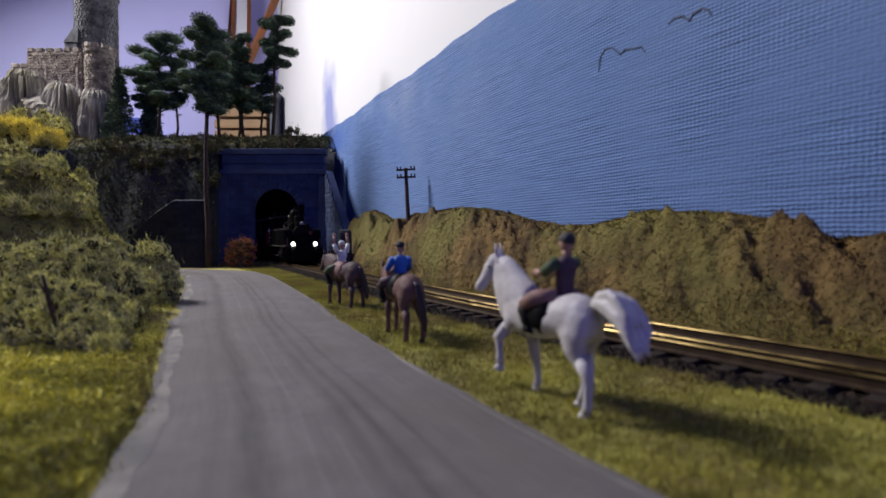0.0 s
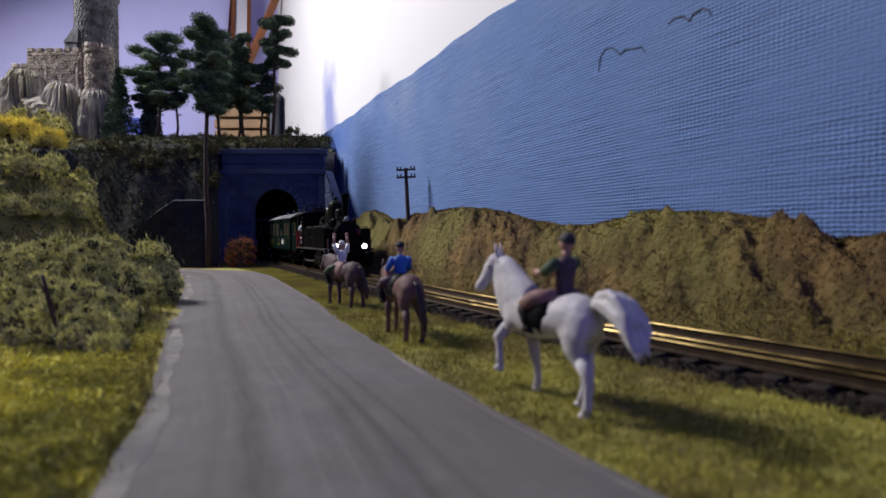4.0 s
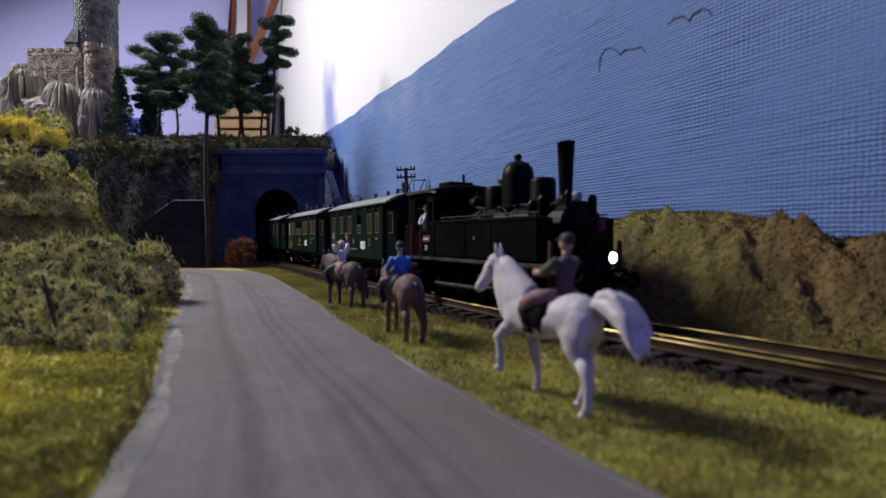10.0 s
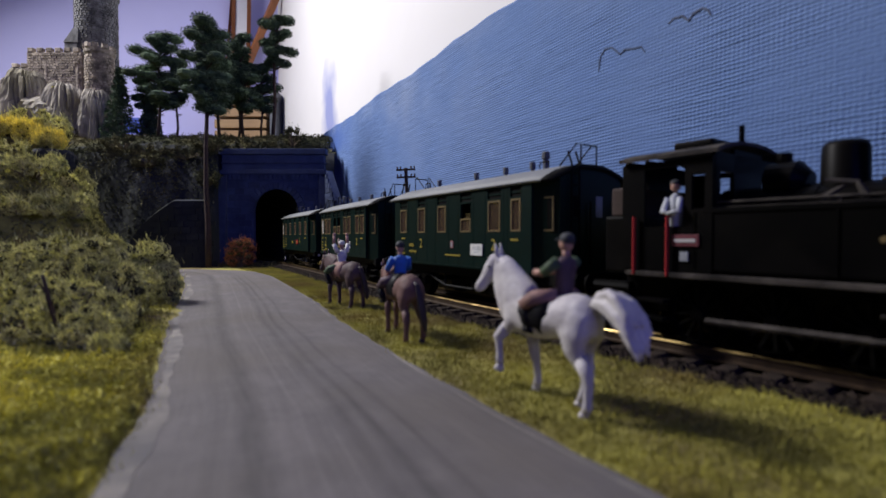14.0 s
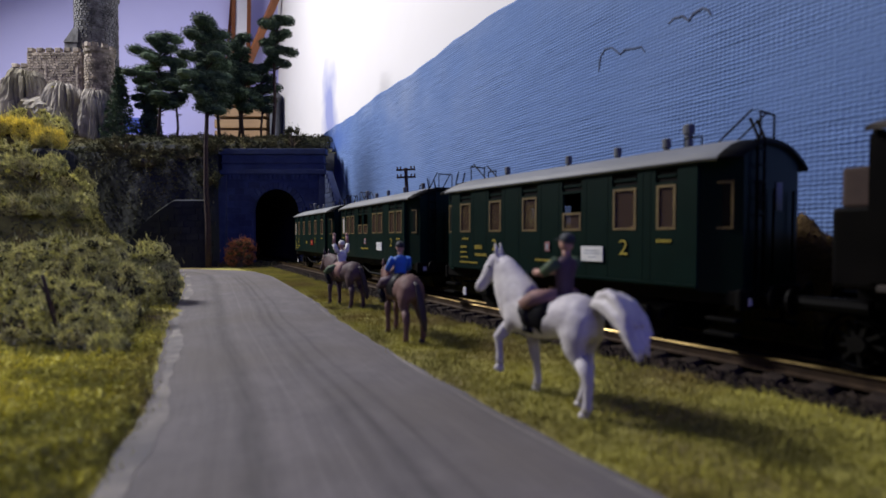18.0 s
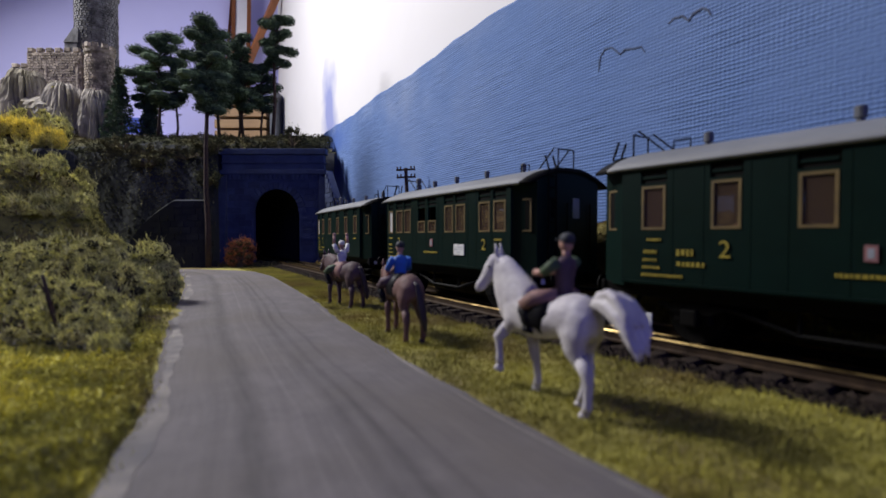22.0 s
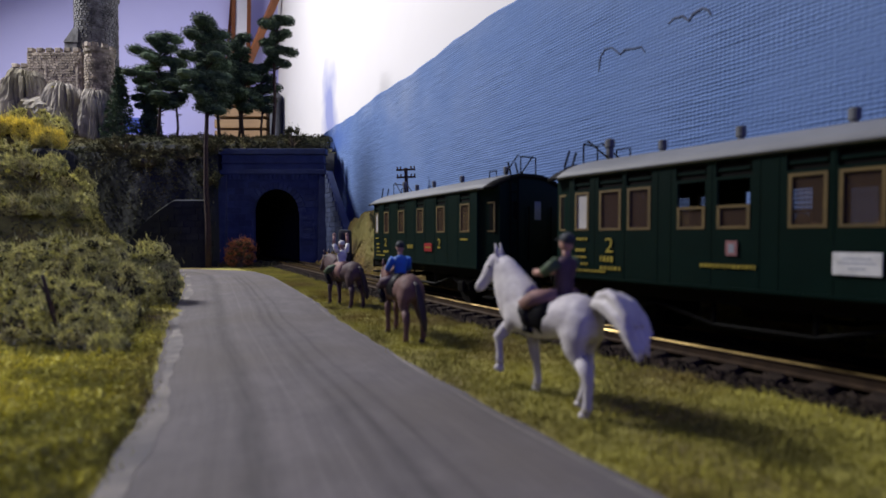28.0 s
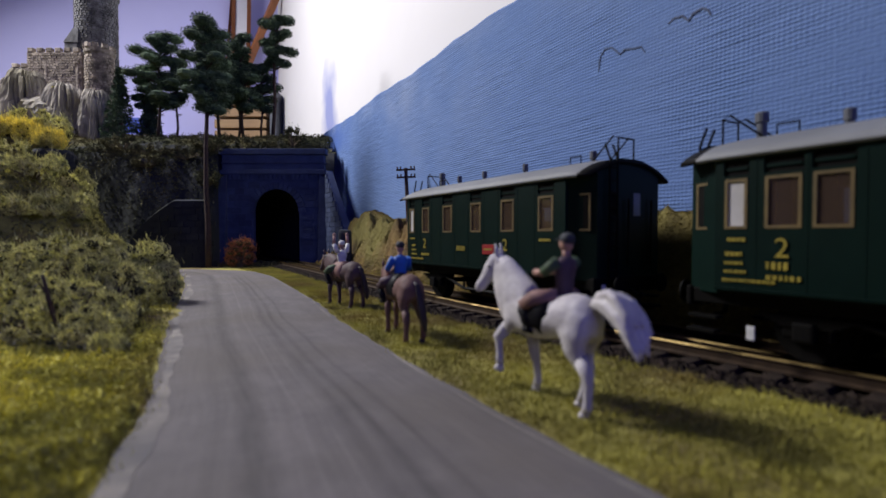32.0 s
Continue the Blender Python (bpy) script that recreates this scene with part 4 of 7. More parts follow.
# bushes beside the road and on the slopes
OLIVE, GREY = "olive-green roadside bush with a ragged top", "grey-green bush on the slope"
for i, (x, y, w, h, lab) in enumerate(((-110, 256, 17, 25, OLIVE), (-103, 252, 9, 17, OLIVE), (-120, 262, 20, 20, OLIVE), (-94, 188, 20, 17, OLIVE), (-84, 172, 11, 9, OLIVE), (-108, 200, 22, 17, OLIVE),
                                       (-116, 210, 26, 15, GREY), (-92, 166, 22, 14, GREY), (-108, 176, 24, 13, GREY), (-79, 152, 15, 8, OLIVE), (-124, 190, 26, 13, GREY), (-136, 232, 22, 8, GREY), (-146, 270, 14, 8, GREY), (-160, 292, 16, 9, GREY), (-172, 318, 14, 8, OLIVE), (-152, 246, 15, 7, OLIVE), (-168, 276, 16, 7, GREY), (-190, 326, 18, 9, OLIVE), (-158, 322, 12, 7, OLIVE), (-196, 300, 18, 8, GREY),
                                       (-97, 150, 20, 10, GREY), (-88, 176, 10, 7, OLIVE), (-80, 163, 9, 5, OLIVE), (-98, 214, 12, 11, OLIVE), (-93, 202, 10, 8, OLIVE), (-104, 232, 13, 13, OLIVE), (-71, 142, 8, 4, OLIVE), (-112, 160, 22, 13, GREY), (-158, 262, 22, 9, OLIVE), (-148, 254, 13, 7, GREY), (-172, 258, 18, 8, GREY), (-190, 246, 22, 9, OLIVE), (-206, 262, 18, 8, GREY), (-142, 244, 11, 6, OLIVE), (-166, 240, 16, 7, OLIVE), (-178, 226, 18, 8, GREY), (-150, 222, 15, 7, GREY))):
    bush(x, y, w, h, 71 + i, M_BUSH, lab, 4200, 0.95 + 0.0017 * (y - 140))
for i, (x, y, w, h, m) in enumerate(((-243, 384, 30, 11, M_BUSH), (-226, 390, 17, 11, M_BUSH_Y), (-212, 396, 20, 13, M_BUSH), (-236, 410, 26, 13, M_BUSH), (-256, 404, 22, 12, M_BUSH_Y), (-241, 397, 17, 11, M_BUSH_Y), (-218, 404, 12, 12, M_BUSH_Y),
                                     (-214, 420, 26, 18, M_BUSH), (-205, 378, 22, 13, M_BUSH), (-222, 366, 30, 11, M_BUSH), (-200, 352, 30, 10, M_BUSH), (-238, 356, 28, 10, M_BUSH),
                                     (-262, 440, 36, 15, M_BUSH), (-240, 446, 32, 13, M_BUSH), (-212, 336, 30, 9, M_BUSH), (-284, 470, 40, 14, M_BUSH), (-226, 414, 22, 22, M_BUSH), (-216, 420, 15, 15, M_BUSH_Y))):
    bush(x, y, w, h, 90 + i, m, "yellow-green bush with lamplight put into its colour" if m is M_BUSH_Y else "olive bush on the hillside", 3200, 1.6, group="hillside bushes")
bush(-166, 555, 23, 26, 111, M_BUSH_R, "rust-red autumn bush at the tunnel mouth", 3000, 1.5)
bush(-138, 625, 26, 18, 112, M_SCRUB, "small bush over the tunnel", 1800, 1.3, z=104)
for i, (x, y, w) in enumerate(((-112, 612, 16), (-153, 611, 30), (-176, 609, 34), (-206, 603, 40), (-232, 600, 40), (-258, 600, 44), (-196, 590, 22), (-282, 600, 40), (-120, 606, 14), (-220, 585, 34), (-250, 580, 38), (-198, 575, 20))):
    bush(x, y, w, 6 + (i % 4) * 2.5, 120 + i, M_SCRUB, "low scrub along the cliff's edge", 1800, 1.6, z=(97 if x > -193 else None), group="cliff-edge scrub")


def rock_ledge(x, y, z, wide, deep, high, seed):
    r = random.Random(seed)
    k = thing("rock_ledge", "dark overhanging rock ledge among yellow bushes", "rock", at(x, y, z))
    bm = bmesh.new()
    rings = []
    for j in range(9):
        q = j / 8
        over = 0.62 + 0.5 * q - 0.35 * q ** 6
        ring = []
        for i in range(26):
            w = 6.283 * i / 26
            g = over * (1 - 0.12 * abs(math.sin(w * 3.5 + seed)) + 0.07 * math.sin(w * 7 + 4 * q) + r.uniform(-0.05, 0.05))
            ring.append(bm.verts.new((wide / 2 * g * math.cos(w), deep / 2 * g * math.sin(w), high * (q - 0.3) + r.uniform(-0.4, 0.4))))
        rings.append(ring)
    for a, b in zip(rings, rings[1:]):
        for i in range(26):
            bm.faces.new((a[i], a[(i + 1) % 26], b[(i + 1) % 26], b[i]))
    bm.faces.new(rings[-1])
    part("stone", bm, M_CLIFF, k)
    return k


rock_ledge(-222, 281, 58, 27, 22, 17, 3)


def grass_blades(n, seed, pick, lo, hi, name, label, material):
    r = np.random.RandomState(seed)
    x, y = pick(r, n)
    z = ground_z(x, y)
    L = r.uniform(lo, hi, n)
    ang, tilt = r.uniform(0, 6.28, n), r.uniform(0.05, 0.8, n)
    d = np.stack([np.cos(ang) * tilt, np.sin(ang) * tilt, np.ones(n)], -1)
    d = d / np.linalg.norm(d, axis=1)[:, None] * L[:, None]
    w = np.stack([-np.sin(ang), np.cos(ang), np.zeros(n)], -1) * r.uniform(0.06, 0.13, n)[:, None]
    b = np.stack([x, y * DEEP, z - 0.2], -1)
    tagged(soup(name, np.stack([b - w, b + w, b + d], 1), material), label, "grass", kind="stuff")


def strip_points(r, n):
    y = 55 + r.rand(n) ** 1.55 * 560
    a = np.interp(y, RY, RR) + 0.5 + r.normal(0, 1.2, n)
    s = np.interp(-y * DEEP, -PY, GS)
    b, yy, _, _ = on_track(s, -15.0)
    return a + (b - a) * r.rand(n), y


def left_points(r, n):
    y = 50 + r.rand(n) ** 1.6 * 330
    return np.interp(y, RY, RL) - 0.5 - np.abs(r.normal(0, 1, n)) * (14 + 0.28 * y) + r.normal(0, 1.3, n), y


def plateau_points(r, n):
    return r.uniform(-400, -104, n), r.uniform(560, 740, n)


def hill_points(r, n):
    y = r.uniform(300, 520, n)
    return r.uniform(-340, -150, n) - 75 * smooth01(400, 460, y), y


grass_blades(210000, 11, strip_points, 0.4, 1.25, "verge_grass", "yellow-green static grass between road and track", M_GRASS)
grass_blades(80000, 12, left_points, 0.6, 2.0, "roadside_grass", "yellow-green static grass on the verge and slope", M_VERGE)
grass_blades(14000, 13, plateau_points, 2.0, 4.5, "hilltop_grass", "olive static grass over the tunnel hill", M_SCRUB)
grass_blades(14000, 14, hill_points, 2.0, 4.5, "hillside_grass", "olive static grass on the hillside", M_BUSH)


def foliage_mat(n, seed, pick, size, name, label, material, lift):
    """Crumbs of foam foliage that cover a slope."""
    r = np.random.RandomState(seed)
    x, y = pick(r, n)
    p = np.stack([x, y * DEEP, ground_z(x, y) + lift * np.abs(lumps(x, y, 16, 31)) * r.rand(n)], -1)
    a, b = r.normal(0, size, (n, 3)), r.normal(0, size, (n, 3))
    up = np.stack([np.zeros(n), np.zeros(n), r.uniform(0.2, 1.4, n) * size], -1)
    tagged(soup(name, np.stack([p, p + a + up, p + b + up * 0.5], 1), material), label, "foliage", kind="stuff")


def slope_points(r, n):
    y = r.uniform(150, 470, n)
    return np.interp(y, RY, RL) - 8 - r.rand(n) * (20 + 0.35 * y), y


def cliff_points(r, n):
    return r.uniform(-370, -192, n), 556 + r.rand(n) ** 0.5 * 50


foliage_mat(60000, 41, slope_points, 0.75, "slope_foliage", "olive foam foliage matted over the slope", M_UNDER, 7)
def near_points(r, n):
    y = 62 + r.rand(n) ** 1.3 * 110
    return np.interp(y, RY, RL) - 1.5 - r.rand(n) ** 1.4 * (18 + 0.3 * y), y


foliage_mat(34000, 45, near_points, 0.42, "verge_foliage", "yellow-green foam tufts on the near verge", M_VERGE, 4.5)
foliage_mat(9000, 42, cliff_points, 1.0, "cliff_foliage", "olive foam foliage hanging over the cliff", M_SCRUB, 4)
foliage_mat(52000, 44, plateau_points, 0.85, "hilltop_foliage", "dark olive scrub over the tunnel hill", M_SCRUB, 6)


def bank_grass(n, seed):
    r = np.random.RandomState(seed)
    a, q = 30 + r.rand(n) ** 0.8 * 480, r.rand(n) ** 1.5 * 0.26
    x, y, z = bank_point(a, q)
    b = np.stack([x, y, z - 0.2], -1)
    d = np.stack([r.normal(0, 0.35, n), r.normal(0, 0.35, n), r.uniform(0.4, 1.2, n)], -1)
    w = r.normal(0, 0.06, (n, 3))
    tagged(soup("bank_grass", np.stack([b - w, b + w, b + d], 1), M_GRASS), "yellow-green static grass at the foot of the bank", "grass", kind="stuff")


bank_grass(70000, 43)


# ---- castle ----
def build_castle():
    # crag
    rock = thing("castle_rock", "pale weathered crag with vertical clefts under the castle", "rock", at(8, 0, 0))
    r = random.Random(3)
    for (x, y, rx, h, z0) in ((-415, 668, 18, 66, 114), (-431, 676, 16, 60, 114), (-399, 672, 11, 50, 114), (-379, 668, 15, 54, 114), (-389, 678, 12, 58, 114), (-367, 676, 10, 50, 114), (-347, 668, 13, 50, 112), (-338, 678, 10, 40, 112), (-450, 690, 26, 56, 112), (-400, 700, 40, 46, 112)):
        n = 72
        y = y * DEEP
        bm = bmesh.new()
        rings = []
        ph = [r.uniform(0, 6.28) for _ in range(4)]
        flute = [0.1 * math.sin(6.283 * k / n * 3 + ph[0]) + 0.07 * math.sin(6.283 * k / n * 7 + ph[2]) + r.uniform(-0.06, 0.06) - (0.16 if r.random() < 0.09 else 0) for k in range(n)]
        for j in range(15):
            q = j / 14
            ring = []
            for k in range(n):
                w = 6.283 * k / n
                g = 0.95 + flute[(k + int(1.5 * math.sin(q * 4 + ph[1]))) % n] * (0.75 + 0.25 * math.sin(q * 7 + ph[3])) + 0.05 * math.sin(q * 9 + 3 * w + ph[3]) + r.uniform(-0.022, 0.022)
                rad = rx * (1.12 - 0.06 * q - 0.42 * q ** 7) * g
                ring.append(bm.verts.new((x + rad * math.cos(w), y + rad * math.sin(w), z0 + h * q * (0.93 + 0.1 * g))))
            rings.append(ring)
        for a, b in zip(rings, rings[1:]):
            for k in range(n):
                bm.faces.new((a[k], a[(k + 1) % n], b[(k + 1) % n], b[k]))
        bm.faces.new(rings[-1])
        part("crag", bm, M_CRAG, rock)
    c = thing("castle", "ruined grey-brown stone castle with round tower and keep", "castle", at(8.5, 0, -5))

    def drum(name, x, y, rad, z0, z1, label=""):
        y = y * DEEP
        bm = bmesh.new()
        lathe(bm, [(rad * 1.06, z0), (rad, z0 + 6), (rad, z1 - 6), (rad * 1.08, z1 - 4), (rad * 1.08, z1)], 20, (x, y))
        stone = M_KEEP if name == "keep" else M_CASTLE
        body = part(name, bm, stone, c, label)
        for k in range(10):
            w = 6.283 * k / 10
            bm = bmesh.new()
            box(bm, -1.6, 1.6, -2.4, 2.4, z1, z1 + 4.2, 0.3, m=Matrix.Translation((x + rad * math.cos(w), y + rad * math.sin(w), 0)) @ Matrix.Rotation(w, 4, "Z"))
            part("merlon", bm, stone, body)
        # courses of small stones, proud of the wall
        tri = []
        z = z0 + 7
        rr = random.Random(int(rad * 10))
        while z < z1 - 7:
            k, off = 0, rr.random()
            m = int(6.283 * rad / 3.6)
            for k in range(m):
                w = 6.283 * (k + off) / m
                if math.sin(w) > 0.35:
                    continue
                g = 6.283 / m * 0.44 * rr.uniform(0.7, 1.0)
                ro = rad + rr.uniform(0.35, 0.95)
                q = [(x + ro * math.cos(w + e), y + ro * math.sin(w + e), zz) for e, zz in ((-g, z + 0.2), (g, z + 0.2), (g, z + 2.0), (-g, z + 2.0))]
                inn = [(x + rad * 0.98 * math.cos(w + e * 1.1), y + rad * 0.98 * math.sin(w + e * 1.1), zz) for e, zz in ((-g, z), (g, z), (g, z + 2.3), (-g, z + 2.3))]
                tri.append(q)
                for a in range(4):
                    b = (a + 1) % 4
                    tri.append([inn[a], inn[b], q[b], q[a]])
            z += 2.5
        tagged(soup("stonework", tri, stone, body), kind="stuff")
        return body

    drum("round_tower", -352.5, 686, 12.4, 118, 212)
    drum("keep", -371, 718, 18.9, 150, 280, "tall round keep")
    # curtain wall with merlons and blind recess
    for name, x0, x1, y, z0, z1 in (("curtain_wall", -427, -372, 688, 128, 212), ("side_wall", -452, -424, 702, 140, 200)):
        y = y * DEEP
        bm = bmesh.new()
        box(bm, x0, x1, y, y + 9, z0, z1, 0.6)
        w = part(name, bm, M_CASTLE if name == "curtain_wall" else M_KEEP, c)
        n = int((x1 - x0) / 9)
        for k in range(n):
            bm = bmesh.new()
            xa = x0 + (k + 0.1) * (x1 - x0) / n
            box(bm, xa, xa + 0.62 * (x1 - x0) / n, y - 0.4, y + 4, z1, z1 + 4.0, 0.4)
            part("merlon", bm, M_CASTLE, w)
        tri = []
        rr = random.Random(12)
        z = z0 + 2
        while z < z1 - 3:
            x = x0 + rr.uniform(0, 2)
            while x < x1 - 3:
                l = rr.uniform(2.2, 4.4)
                o = y - rr.uniform(0.3, 0.95)
                q = [(x + 0.2, o, z + 0.2), (x + l - 0.3, o, z + 0.2), (x + l - 0.3, o, z + 2.1), (x + 0.2, o, z + 2.1)]
                inn = [(x, y + 0.2, z), (x + l, y + 0.2, z), (x + l, y + 0.2, z + 2.4), (x, y + 0.2, z + 2.4)]
                tri.append(q)
                for a in range(4):
                    b = (a + 1) % 4
                    tri.append([inn[a], inn[b], q[b], q[a]])
                x += l
            z += 2.6
        tagged(soup("stonework", tri, M_CASTLE, w), kind="stuff")
        for xx, zz in ((x0 + 0.35 * (x1 - x0), z1 - 34), (x0 + 0.93 * (x1 - x0), z1 - 38)):
            bm = bmesh.new()
            box(bm, xx - 1.5, xx + 1.5, y - 1.0, y + 1, zz, zz + 22, 0.8)
            part("buttress", bm, M_CASTLE, w)
    # dark slab on the side wall, painted in for the arch's shade
    bm = bmesh.new()
    ya = 702 * DEEP - 0.8
    loft(bm, [(-438, ya, 168), (-438, ya, 180), (-438, ya, 186), (-438, ya, 189)], [(6, 0.8), (6, 0.8), (4.2, 0.8), (1.5, 0.8)], 8, up=(0, 1, 0))
    part("archway", bm, M_DARK, c, "dark slab for the shaded round-headed archway")
    bm = bmesh.new()
    box(bm, -390, -377, 500, 516, 150, 222, 0.6)
    vs = [bm.verts.new(v) for v in ((-390.6, 499.4, 222), (-376, 499.4, 222), (-376, 517, 222), (-390.6, 517, 222), (-381, 500, 236), (-376, 500, 236), (-376, 516, 236), (-381, 516, 236))]
    for f in ((0, 3, 2, 1), (4, 5, 6, 7), (0, 1, 5, 4), (1, 2, 6, 5), (2, 3, 7, 6), (3, 0, 4, 7)):
        bm.faces.new([vs[i] for i in f])
    part("stair_turret", bm, M_KEEP, c)


build_castle()
for i, (x, y, w, z) in enumerate(((-408, 662, 26, 172), (-398, 664, 16, 156), (-372, 662, 14, 162), (-350, 660, 16, 110))):
    bush(x, y, w, 5, 140 + i, M_BUSH_Y if i < 2 else M_BUSH, "yellow grass tuft on the castle crag", 1200, 1.3, name="grass_tuft", z=z, group="tufts on the crag")


# ---- things in the room behind ----
def build_room_things():
    # varnished frames leaning by the wall, cream shelf unit, blue box
    def bar(bm, p, q, r):
        loft(bm, [p, q], [(r, r * 0.7)] * 2, 4)

    f = thing("window_casement", "varnished orange pine casement standing open with pale panes", "window")
    for a, b, w in (((-412, 964, 250), (-401, 964, 640), 4.0), ((-381, 964, 250), (-372, 964, 640), 4.0), ((-378, 961, 355), (-254, 961, 640), 8.0), ((-424, 971, 330), (-398, 971, 640), 2.0)):
        bm = bmesh.new()
        loft(bm, [a, b], [(w, 9)] * 2, 4, up=(0, 1, 0))
        part("stile", bm, M_ORANGE, f)
    bm = bmesh.new()
    vs = [bm.verts.new(v) for y in (966.5, 969) for v in ((-412, y, 250), (-381, y, 250), (-372, y, 640), (-401, y, 640))]
    for q in ((0, 1, 2, 3), (4, 7, 6, 5), (0, 4, 5, 1), (1, 5, 6, 2), (2, 6, 7, 3), (3, 7, 4, 0)):
        bm.faces.new([vs[i] for i in q])
    part("pane", bm, mat("frosted_pane", (0.42, 0.42, 0.52), scale=10, rough=0.4), f, "pale frosted pane")
    sh = thing("shelf_unit", "brown wooden shelf boards behind the pines", "shelf", at(-420, 1300 * DEEP, 0))
    for k in range(4):
        bm = bmesh.new()
        box(bm, -12, 86, -8, 30, 206 + 21 * k, 222 + 21 * k, 1.0)
        part("board", bm, M_CREAM, sh)
    bm = bmesh.new()
    box(bm, 93, 105, -10, 40, 180, 298, 2.0)
    part("side_panel", bm, M_VENT, sh)
    bm = bmesh.new()
    box(bm, -20, 90, -12, 40, 196, 206, 1.0)
    part("bottom_board", bm, M_CREAM, sh)
    bm = bmesh.new()
    box(bm, -17, 17, -15, 15, 0, 26, 1.5)
    bb = thing("storage_box", "small blue plastic box on a shelf", "box", at(-560, 1240 * DEEP, 204))
    part("body", bm, M_BLUEBOX, bb)
    bm = bmesh.new()
    box(bm, -18, 18, -16, 16, 26, 30, 1.2)
    part("lid", bm, M_BLUEBOX, bb)
    bm = bmesh.new()
    box(bm, -640, -500, 876, 924, 196, 204)
    tagged(part("wall_shelf", bm, M_LILAC), "plain wall shelf carrying a blue box", "shelf")


build_room_things()


# ---- line-side things ----
def build_pole():
    p = thing("telegraph_pole", "dark wooden telegraph pole with two crossarms and insulators", "telegraph pole", at(-19, 400 * DEEP, -2.5, 0, -2.6, 0))
    bm = bmesh.new()
    loft(bm, [(0, 0, -2), (0, 0, 30), (0, 0, 64)], [1.5, 1.3, 1.0], 8)
    part("post", bm, M_POLE, p)
    for z, w in ((63, 5.6), (58.6, 5.6)):
        bm = bmesh.new()
        box(bm, -w, w, -0.7, 0.7, z - 0.5, z + 0.5, 0.12)
        arm = part("crossarm", bm, M_POLE, p)
        for k in (-0.9, -0.55, 0.55, 0.9):
            bm = bmesh.new()
            lathe(bm, [(0.3, z + 0.4), (0.3, z + 0.9), (0.55, z + 1.1), (0.5, z + 1.7), (0.2, z + 2.0)], 8, (k * w, 0))
            part("insulator", bm, M_POLE, arm)
    s = thing("track_sign", "small dark marker board on a thin post beside the track", "sign", at(-63, 440 * DEEP, -2.5))
    bm = bmesh.new()
    loft(bm, [(0, 0, -1), (0, 0, 19)], [0.35, 0.35], 6)
    part("post", bm, M_POLE, s)
    bm = bmesh.new()
    box(bm, -2.6, 2.6, -0.5, 0.5, 16, 20.5, 0.2)
    part("board", bm, M_CAP, s)
    k = thing("relay_cabinet", "dark rounded cabinet at the end of the wing wall", "cabinet", at(-69, 478 * DEEP, -3))
    bm = bmesh.new()
    box(bm, -4.5, 4.5, -3, 3, 0, 29, 2.2)
    part("body", bm, M_CAP, k)


build_pole()


def build_sapling():
    s = thing("sapling", "thin bare dark sapling leaning among the bushes", "tree", at(-84, 150 * DEEP, -3))
    bm = bmesh.new()
    loft(bm, [(0, 0, 0), (-2.0, 0, 5), (-3.6, 0.2, 10), (-5.0, 0.3, 15.5)], [0.6, 0.55, 0.5, 0.3], 8)
    part("trunk", bm, M_BARK, s, smooth=True)
    for z, dx, dy in ((8.5, 1.6, -0.6), (12, -1.4, 0.4)):
        bm = bmesh.new()
        loft(bm, [(-0.4 * z + 0.3, 0.2, z), (-0.4 * z + dx, dy, z + 2.0)], [0.24, 0.1], 5)
        part("limb", bm, M_BARK, s)


build_sapling()


# ---- horses and riders ----
def cast(ob, cell, rounds=4):
    """Melts the overlapping forms of a figure into one cast skin."""
    rm = ob.modifiers.new("skin", "REMESH")
    rm.mode, rm.voxel_size, rm.use_smooth_shade = "VOXEL", cell * MM, True
    sm = ob.modifiers.new("soften", "SMOOTH")
    sm.factor, sm.iterations = 0.5, rounds
    return ob


